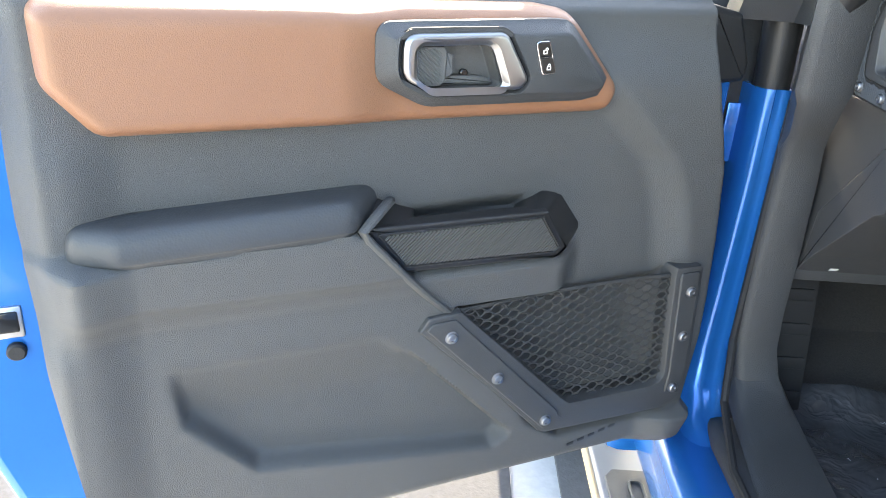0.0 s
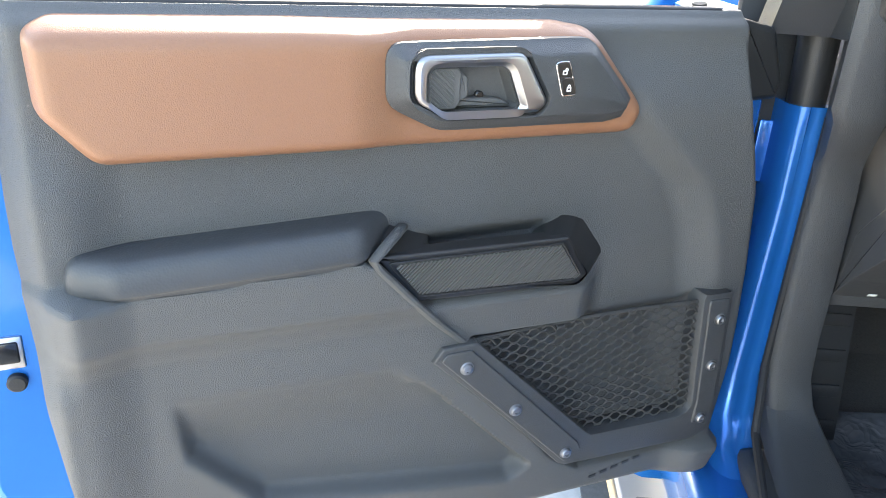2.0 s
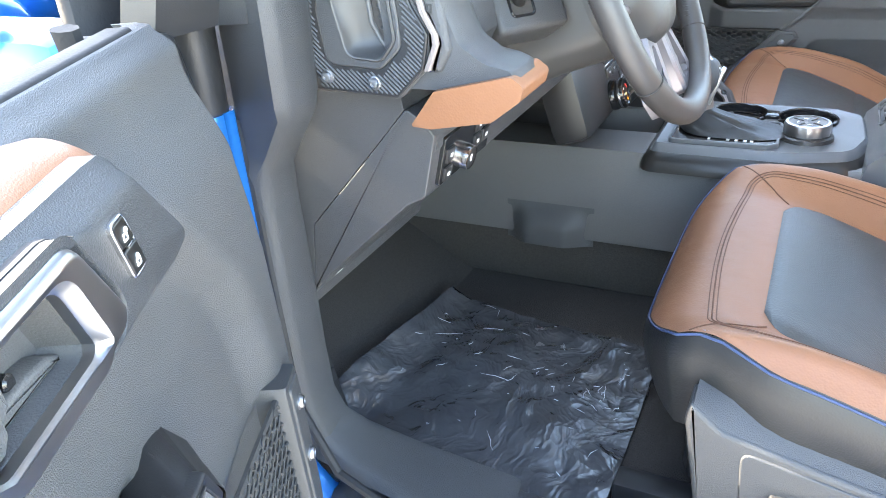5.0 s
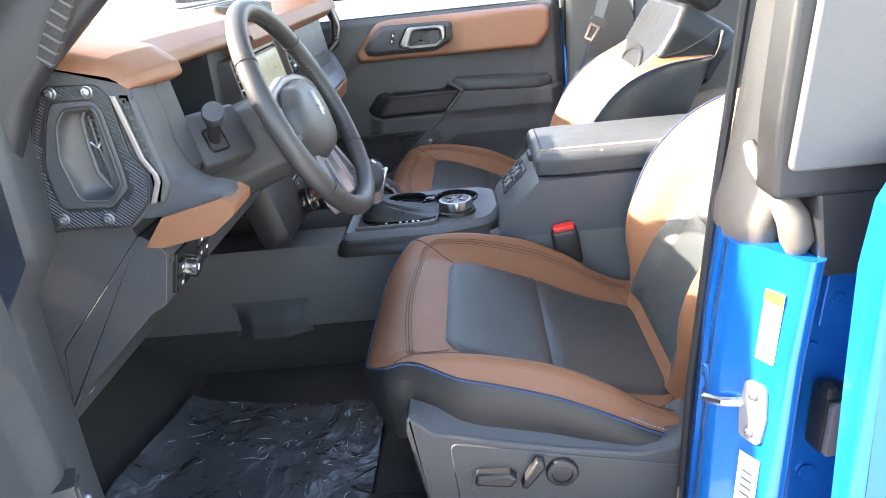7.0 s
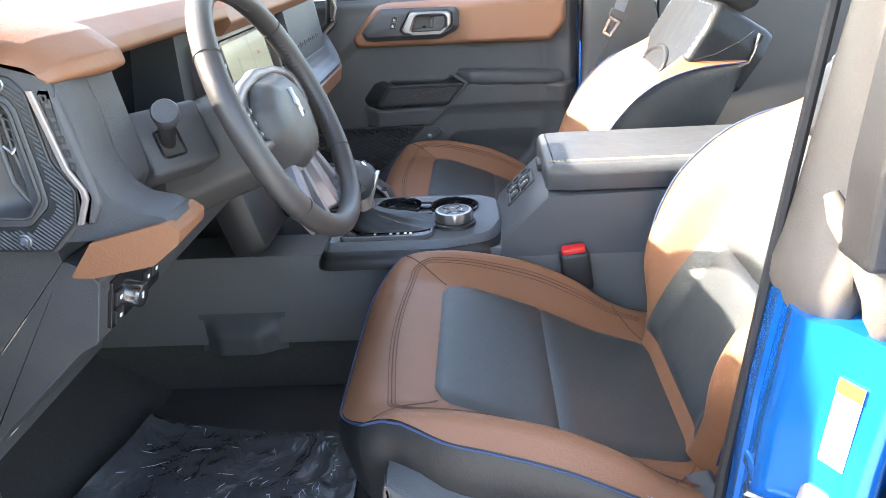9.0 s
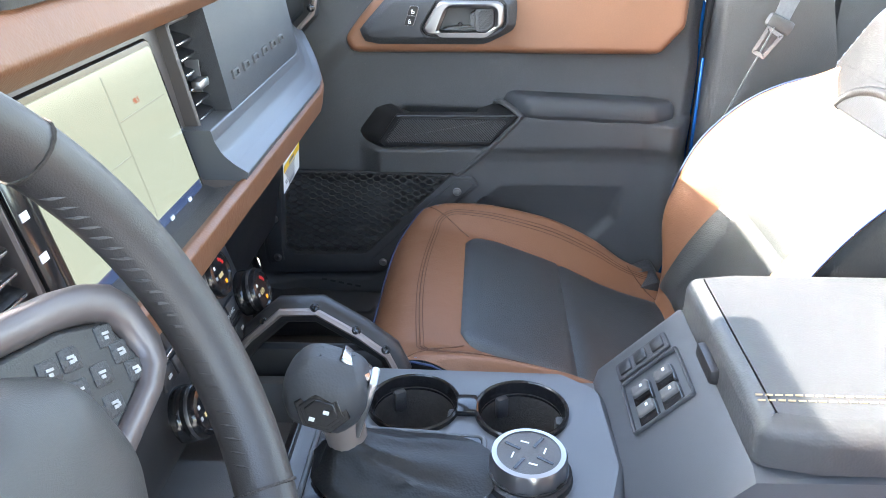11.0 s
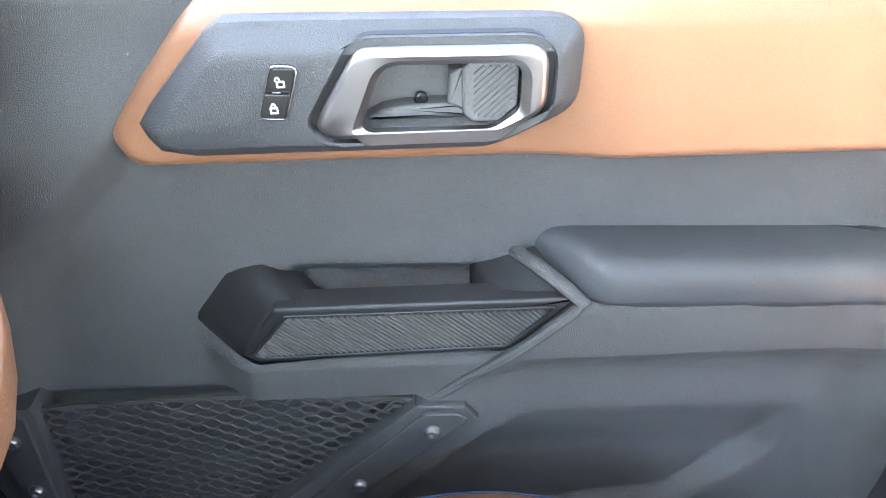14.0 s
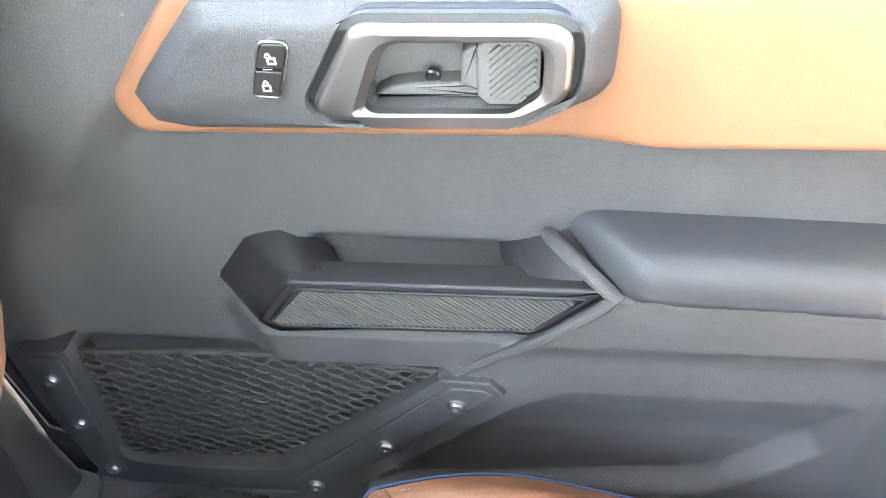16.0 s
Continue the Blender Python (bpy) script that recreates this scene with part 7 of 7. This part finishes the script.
    part("bonnet_symbol", boxed((0.012, 0.0008, 0.010), pose(-0.640, 0.3935, 0.8225, 45, 0, 0)), WHITE_INK, th, smooth=False)
    # glove box front
    bm = boxed((0.44, 0.03, 0.20), pose(0.415, 0.285, 0.885, 12, 0, 0), 0.015, 3)
    part("glove_box", bm, PLASTIC_BLACK, th, "black glove box lid")
    # grab handle at the passenger's end
    bm = bmesh.new()
    tube(bm, [(0.690, 0.268, 1.275), (0.692, 0.225, 1.255), (0.695, 0.205, 1.200), (0.692, 0.212, 1.140), (0.690, 0.250, 1.105)], 0.018, 10, flat=0.8)
    gh = part("end_grab_handle", bm, PLASTIC_BLACK, th, "black end grab handle")
    bm = bmesh.new()
    tube(bm, [(0.676, 0.243, 1.262), (0.677, 0.206, 1.225), (0.679, 0.194, 1.180), (0.677, 0.206, 1.140), (0.677, 0.232, 1.115)], 0.0045, 8)
    part("inlay", bm, TAUPE, gh)
    for y, z in ((0.215, 1.235), (0.205, 1.150)):
        screw(gh, (0.668, y, z), (-1, -0.3, 0), 0.005, "bolt", GLOSS_BLACK)
    return th


dashboard()


def hang_tag():
    th = thing("warning_tag", "white paper tag with a yellow band hanging under the dash", "paper tag")
    m = pose(0.500, 0.216, 0.951, 4, 0, 2)
    part("tag_paper", boxed((0.116, 0.0008, 0.056), m), PAPER, th, smooth=False)
    part("yellow_band", boxed((0.114, 0.0006, 0.010), m @ pose(0, -0.0008, 0.008)), YELLOW, th, smooth=False)
    part("band_word", boxed((0.034, 0.0004, 0.004), m @ pose(-0.005, -0.0013, 0.008)), GREY_INK, th, smooth=False)
    for i in range(5):
        part("print_line", boxed((0.072 - 0.010 * (i % 3), 0.0005, 0.0014), m @ pose(-0.014, -0.0008, 0.0 - 0.0042 * i)), GREY_INK, th, smooth=False)
    part("print_block", boxed((0.040, 0.0005, 0.006), m @ pose(-0.004, -0.0008, -0.0225)), GREY_INK, th, smooth=False)


hang_tag()


# ---- steering wheel ----
def steering_wheel():
    tilt = pose(-0.425, 0.073, 1.1475, -24.2, 0, 0)
    DISH, K = 0.0175, 0.90   # the hub lies a little ahead of the rim
    th = thing("steering_wheel", "black leather steering wheel with grey spokes", "steering wheel", m=tilt)
    R = 0.163
    bm = bmesh.new()
    pts = []
    for k in range(72):
        a = 2 * math.pi * k / 72
        r = R * (1 - 0.02 * max(0, -math.sin(a)) ** 4)
        pts.append((r * math.cos(a), 0, r * math.sin(a)))
    tube(bm, pts, 0.0148, 16, closed=True)
    rim = part("rim", bm, RIM_LEATHER, th, "black leather wrapped rim", angle=70)
    for a0, a1 in ((-0.55, 0.55), (math.pi - 0.55, math.pi + 0.55), (1.0, 2.1)):
        bm = bmesh.new()
        n = int((a1 - a0) / 0.045)
        for k in range(n):
            a = a0 + (a1 - a0) * k / n
            q = lambda a, d, e: ((R - 0.0143 + e) * math.cos(a), d, (R - 0.0143 + e) * math.sin(a))
            tube(bm, [q(a, -0.0045, 0.0012), q(a + 0.018, 0.0, -0.0004), q(a + 0.03, 0.0045, 0.0012)], 0.0010, 5)
        part("lacing", bm, RIM_LEATHER, rim)
    for a in (-0.62, 0.62, math.pi - 0.62, math.pi + 0.62):
        bm = bmesh.new()
        c = Vector((R * math.cos(a), 0, R * math.sin(a)))
        t = Vector((math.cos(a), 0, math.sin(a)))
        tube(bm, [c + t * 0.0150 * math.cos(b) + Vector((0, 0.0150 * math.sin(b), 0)) for b in np.linspace(0, 2 * math.pi, 20)[:-1]], 0.0010, 4, closed=True)
        part("rim_joint", bm, CARPET, rim)
    # hub
    to3 = lambda a, b, h: (K * a, DISH - h, K * b)
    bm = bmesh.new()
    hub = fillet([(-0.092, 0.022), (-0.050, 0.052), (0.050, 0.052), (0.092, 0.022), (0.094, -0.022), (0.060, -0.068), (0.030, -0.082), (-0.030, -0.082), (-0.060, -0.068), (-0.094, -0.022)], 0.03, 5)
    loops = []
    for k, h in [(1.0, -0.030), (1.0, 0.002)] + [(math.cos(t) ** 0.72, 0.004 + 0.036 * math.sin(t) - 0.004 * math.sin(t) ** 6) for t in np.linspace(0.08, 1.5, 14)]:
        loops.append([bm.verts.new(to3(a * k, (b + 0.008) * k - 0.008, h)) for a, b in hub])
    for u, v in zip(loops, loops[1:]):
        for i in range(len(hub)):
            bm.faces.new((u[i], u[(i + 1) % len(hub)], v[(i + 1) % len(hub)], v[i]))
    bm.faces.new(loops[-1])
    part("airbag_cover", bm, HUB_SKIN, th, "smooth dark airbag cover", angle=70)
    # emblem, a plain upright shape
    bm = bmesh.new()
    mark = [(-0.007, -0.020), (-0.003, -0.006), (-0.009, 0.001), (-0.002, 0.008), (0.002, 0.020), (0.007, 0.020), (0.005, 0.008), (0.009, 0.001), (0.004, -0.004), (0.006, -0.018), (0.001, -0.010)]
    slab(bm, [(1.15 * a, 1.15 * b) for a, b in fillet(mark, 0.0015, 2)], 0.030, 0.0390, 0.0015, to3)
    part("emblem", bm, SATIN, th, "bright metal emblem")
    # spokes with key pads, under one broad frame that runs over the hub
    arc_out = [(0.0, 0.068), (0.028, 0.064), (0.075, 0.060), (0.118, 0.050), (0.138, 0.043), (0.153, 0.034), (0.162, 0.020), (0.162, -0.004), (0.155, -0.017), (0.138, -0.024), (0.085, -0.031)]
    arc_in = [(0.0, 0.050), (0.030, 0.048), (0.070, 0.045), (0.108, 0.035), (0.124, 0.029), (0.136, 0.022), (0.142, 0.012), (0.142, -0.002), (0.138, -0.008), (0.128, -0.012), (0.088, -0.018)]
    for s in (-1, 1):
        bm = bmesh.new()
        rows = []
        for f, h in ((0, -0.001), (0, 0.006), (0.08, 0.0105), (0.22, 0.0125), (0.80, 0.0125), (0.94, 0.0105), (1, 0.006), (1, -0.001)):
            rows.append([bm.verts.new(to3(s * (p[0] + (q[0] - p[0]) * f), p[1] + (q[1] - p[1]) * f, h)) for p, q in zip(arc_out, arc_in)])
        for u, v in zip(rows, rows[1:]):
            for i in range(len(arc_out) - 1):
                bm.faces.new((u[i], u[i + 1], v[i + 1], v[i]))
        spoke = part("spoke_frame", bm, SPOKE, th, "satin taupe spoke frame", angle=60)
        bm = bmesh.new()
        slab(bm, fillet([(s * 0.050, 0.050), (s * 0.108, 0.036), (s * 0.138, 0.022), (s * 0.144, -0.004), (s * 0.128, -0.014), (s * 0.070, -0.024), (s * 0.050, 0.0)], 0.006, 3), -0.010, 0.0075, 0.003, to3)
        part("key_pad", bm, PLASTIC_BLACK, spoke)
        for i, (kx, kz) in enumerate(((0.131, 0.017), (0.104, 0.022), (0.090, 0.025), (0.133, 0.006), (0.114, 0.006), (0.134, -0.006), (0.097, 0.009), (0.109, -0.008), (0.096, -0.007))):
            bm = boxed((0.012, 0.0030, 0.010), pose(K * s * kx, DISH - 0.0068, K * kz, 0, 20, 0), 0.002)
            key = part("key", bm, PLASTIC_SOFT, spoke)
            bm = bmesh.new()
            for dx, dz, w, hh in ((0, 0.0009, 0.0042, 0.0012), (-0.0009, -0.0009, 0.0024, 0.0015), (0.0013, -0.0011, 0.0014, 0.0020))[:2 + i % 2]:
                box(bm, (w, 0.0006, hh), pose(K * s * kx + dx, DISH - 0.0085, K * kz + dz, 0, 20, 0))
            part("key_mark", bm, ICON_GREY, spoke, smooth=False)
        bm = bmesh.new()
        lo = fillet([(s * 0.020, -0.070), (s * 0.058, -0.058), (s * 0.098, -0.135), (s * 0.085, -0.160), (s * 0.030, -0.166), (s * 0.024, -0.120)], 0.008, 4)
        frame_ring(bm, lo, inset(lo, 0.017), -0.010, 0.010, 0.004, to3)
        part("lower_spoke", bm, LILAC, th, "satin grey lower spoke")
    # column and stalks
    col = thing("steering_column", "dark steering column shroud with stalks", "steering column")
    m = pose(-0.420, 0.090, 1.142, -20, 0, 0)
    bm = bmesh.new()
    o = fillet([(-0.062, 0.052), (0.062, 0.052), (0.068, -0.045), (0.040, -0.075), (-0.040, -0.075), (-0.068, -0.045)], 0.028, 6)
    rings(bm, o, [(0.026, -0.012), (0.010, -0.014), (0.003, -0.020), (0, -0.030), (0, -0.10), (-0.01, -0.22)], lambda a, b, h: m @ Vector((a, -h, b)))
    part("shroud", bm, HUB_SKIN, col, "charcoal column shroud")
    # the panel beside the shroud that carries the stalk
    face = pose(-0.5401, 0.1780, 1.1395, -28.7, 0, -34.8)
    mount = part("stalk_panel", boxed((0.092, 0.055, 0.078), face @ pose(0.012, 0.0275, 0.006), 0.008, 3), PLASTIC_SOFT, col)
    square = fillet([(-0.016, -0.018), (0.016, -0.018), (0.016, 0.018), (-0.016, 0.018)], 0.007, 4)
    out = lambda a, b, h: face @ Vector((a, -h, b))
    bm = bmesh.new()
    frame_ring(bm, square, inset(square, 0.003), -0.002, 0.0022, 0.001, out)
    socket = part("stalk_socket", bm, GLOSS_BLACK, mount)
    bm = bmesh.new()
    slab(bm, inset(square, 0.003), -0.002, 0.0006, 0.0002, out)
    part("socket_floor", bm, CARPET, socket)
    base, tip = Vector((-0.5381, 0.1809, 1.1376)), Vector((-0.579, 0.160, 1.180))
    bm = bmesh.new()
    tube(bm, [base, base.lerp(tip, 0.35), base.lerp(tip, 0.75), tip], [0.0085, 0.0085, 0.0105, 0.0135], 14)
    stalk = part("stalk", bm, PLASTIC_BLACK, col, "black control stalk")
    bm = bmesh.new()
    lathe(bm, [(0.0135, -0.010), (0.0150, -0.004), (0.0150, 0.006), (0.0135, 0.009), (0.0125, 0.0085), (0.002, 0.0085)], Matrix.Translation(tip) @ Vector((-0.80, -0.28, 0.53)).to_track_quat("Z", "Y").to_matrix().to_4x4(), 28)
    part("stalk_end", bm, PLASTIC_SOFT, stalk, "round grey stalk end")
    bm = bmesh.new()
    tube(bm, [(-0.36, 0.165, 1.135), (-0.30, 0.160, 1.150)], [0.008, 0.011], 10)
    part("stalk", bm, PLASTIC_BLACK, col)


steering_wheel()


# ---- floor mat under its protective film, passenger pillar and belt ----
def film_material():
    """Clear crumpled film over a dark mat: flat facets with sharp folds between them."""
    m = material("clear_protective_film", (0.062, 0.065, 0.071), 0.24, rough_vary=0.10, spec=0.9, vary=0.35, vary_scale=14)
    n, l = m.node_tree.nodes, m.node_tree.links
    co = n.new("ShaderNodeTexCoord")
    warp = n.new("ShaderNodeTexNoise")
    warp.inputs["Scale"].default_value, warp.inputs["Detail"].default_value = 7, 3
    l.new(co.outputs["Object"], warp.inputs["Vector"])
    add = n.new("ShaderNodeMix")
    add.data_type = "VECTOR"
    add.inputs[0].default_value = 0.16
    l.new(co.outputs["Object"], add.inputs[4])
    l.new(warp.outputs["Color"], add.inputs[5])
    prev = None
    for scale, strength, squeeze in ((9, 0.20, 2.4), (26, 0.24, 1.0), (80, 0.30, 1.6)):
        mp = n.new("ShaderNodeMapping")
        mp.inputs["Scale"].default_value = (1, squeeze, 1)
        mp.inputs["Rotation"].default_value = (0, 0, 0.9 * squeeze)
        l.new(add.outputs[1], mp.inputs[0])
        v = n.new("ShaderNodeTexVoronoi")
        v.inputs["Scale"].default_value = scale
        l.new(mp.outputs[0], v.inputs["Vector"])
        b = n.new("ShaderNodeBump")
        b.inputs["Strength"].default_value, b.inputs["Distance"].default_value = strength, 0.35 / scale
        l.new(v.outputs["Distance"], b.inputs["Height"])
        if prev is not None:
            l.new(prev.outputs[0], b.inputs["Normal"])
        prev = b
    l.new(prev.outputs[0], n["Principled BSDF"].inputs["Normal"])
    return m


FILM = film_material()


def mat():
    bm = bmesh.new()
    def fn(u, v):
        x = -0.222 - 0.40 * u - 0.06 * (1 - v)
        y = 0.045 + 0.40 * v + 0.04 * u * v
        z = 0.545 + 0.010 * noise.noise((x * 9, y * 9, 0)) + 0.004 * noise.noise((x * 30, y * 30, 4)) + 0.03 * step(0.40, 0.48, y)
        return (x, y, z)
    sheet(bm, fn, 60, 60)
    ext = bmesh.ops.extrude_face_region(bm, geom=list(bm.faces))
    bmesh.ops.translate(bm, vec=(0, 0, -0.010), verts=[g for g in ext["geom"] if isinstance(g, bmesh.types.BMVert)])
    ob = tagged(part("floor_mat", bm, FILM, angle=80), "dark floor mat wrapped in crinkled clear film", "floor mat")
    # glints on the film's sharp creases, laid on as thin pale strokes
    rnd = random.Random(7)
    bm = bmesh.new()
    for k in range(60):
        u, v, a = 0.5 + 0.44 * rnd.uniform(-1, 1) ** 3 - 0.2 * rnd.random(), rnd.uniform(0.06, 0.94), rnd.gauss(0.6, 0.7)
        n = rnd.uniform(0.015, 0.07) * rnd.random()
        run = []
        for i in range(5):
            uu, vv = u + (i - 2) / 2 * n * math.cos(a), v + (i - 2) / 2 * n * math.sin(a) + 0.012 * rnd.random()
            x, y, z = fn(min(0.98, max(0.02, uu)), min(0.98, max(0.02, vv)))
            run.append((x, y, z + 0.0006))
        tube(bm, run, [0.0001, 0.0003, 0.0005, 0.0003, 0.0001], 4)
    tagged(part("film_crease", bm, FILM_GLINT, ob, "pale strokes for glints along the film's folds"), kind="stuff")
    bm = bmesh.new()
    box(bm, (0.10, 0.16, 0.05), pose(-0.27, -0.055, 0.56), 0.01)
    duct = tagged(part("floor_duct", bm, GLOSS_BLACK), "glossy black duct with a bright strip under the seat", "air duct")
    part("bright_strip", boxed((0.012, 0.150, 0.010), pose(-0.326, -0.055, 0.574), 0.003), STEEL, duct)
    for y, w in ((-0.02, 0.018), (-0.05, 0.010), (-0.075, 0.014)):
        part("yellow_mark", boxed((0.006, w, 0.003), pose(-0.318, y, 0.5855), 0.001), YELLOW, duct, smooth=False)
    rest = thing("foot_rest", "ribbed black rubber foot rest", "foot rest")
    part("plate", boxed((0.075, 0.02, 0.26), pose(-0.645, 0.462, 0.66, -12, 0, 0), 0.006), RUBBER, rest)
    for k in range(4):
        part("rib", boxed((0.062, 0.008, 0.02), pose(-0.645, 0.4345 + 0.0117 * k, 0.58 + 0.055 * k, -12, 0, 0), 0.003), RUBBER, rest)


mat()


def passenger_pillar():
    th = thing("belt_pillar", "dark grey centre pillar trim beside the passenger seat", "pillar", kind="structure")
    bm = bmesh.new()
    rows = []
    for z, yf, yb, x in ((0.52, -0.458, -0.72, 0.735), (0.90, -0.456, -0.70, 0.738), (1.20, -0.460, -0.62, 0.738), (1.45, -0.50, -0.62, 0.70), (1.78, -0.55, -0.66, 0.64)):
        rows.append([bm.verts.new(p) for p in ((x + 0.07, yf + 0.005, z), (x + 0.012, yf, z), (x, yf - 0.015, z), (x - 0.005, yb, z), (x + 0.06, yb - 0.02, z))])
    for a, b in zip(rows, rows[1:]):
        for i in range(4):
            bm.faces.new((a[i], a[i + 1], b[i + 1], b[i]))
    part("pillar_cover", bm, PLASTIC_GREY, th, angle=50)
    part("jamb_edge", boxed((0.05, 0.006, 0.50), pose(0.805, -0.451, 0.80), 0.002), BLUE, th)
    bm = bmesh.new()
    tube(bm, [(0.786, -0.449, 0.54), (0.786, -0.449, 1.06), (0.782, -0.452, 1.20), (0.74, -0.49, 1.50)], [0.004, 0.004, 0.010, 0.010], 8)
    part("door_seal", bm, RUBBER, th)
    # wall of the rear compartment
    bm = boxed((0.03, 1.2, 0.70), pose(0.765, -1.25, 0.87), 0.01)
    tagged(part("wall_rear_side", bm, PLASTIC_GREY), "dark rear side trim", "wall", kind="structure")
    th = thing("seat_belt", "grey seat belt webbing with a steel tongue", "seat belt")
    bm = bmesh.new()
    rows = []
    for k in range(13):
        t = k / 12
        y, z = lin(t, [(0, -0.660), (0.7, -0.577), (1, -0.530)]), 1.60 - 0.483 * t
        w = 0.0225 - 0.008 * t ** 3
        rows.append([bm.verts.new((0.690 - 0.010 * t + dx + 0.004 * math.sin(5 * t) * sy, y + sy * w, z)) for sy, dx in ((-1, 0.0007), (1, 0.0007), (1, -0.0007), (-1, -0.0007))])
    for a, b in zip(rows, rows[1:]):
        for i in range(4):
            bm.faces.new((a[i], a[(i + 1) % 4], b[(i + 1) % 4], b[i]))
    for row in (rows[0], rows[-1]):
        bm.faces.new(row)
    part("webbing", bm, BELT, th)
    bm = bmesh.new()
    tube(bm, [(0.682, -0.528, 1.120), (0.700, -0.480, 0.98), (0.715, -0.44, 0.86), (0.72, -0.44, 0.62)], 0.020, 8, flat=0.08)
    part("lower_webbing", bm, BELT, th)
    part("tongue_cover", boxed((0.016, 0.044, 0.022), pose(0.676, -0.532, 1.124, 25, 0, 0), 0.006), PLASTIC_GREY, th)
    bm = bmesh.new()
    o = fillet([(-0.012, -0.045), (0.012, -0.045), (0.016, 0.0), (-0.016, 0.0)], 0.004)
    frame_ring(bm, o, inset(o, 0.006), -0.0015, 0.0015, 0.0005, lambda a, b, h: pose(0.666, -0.524, 1.116, 30, 0, 0) @ Vector((h, a, b)))
    part("tongue", bm, STEEL, th, "bright steel belt tongue")


passenger_pillar()
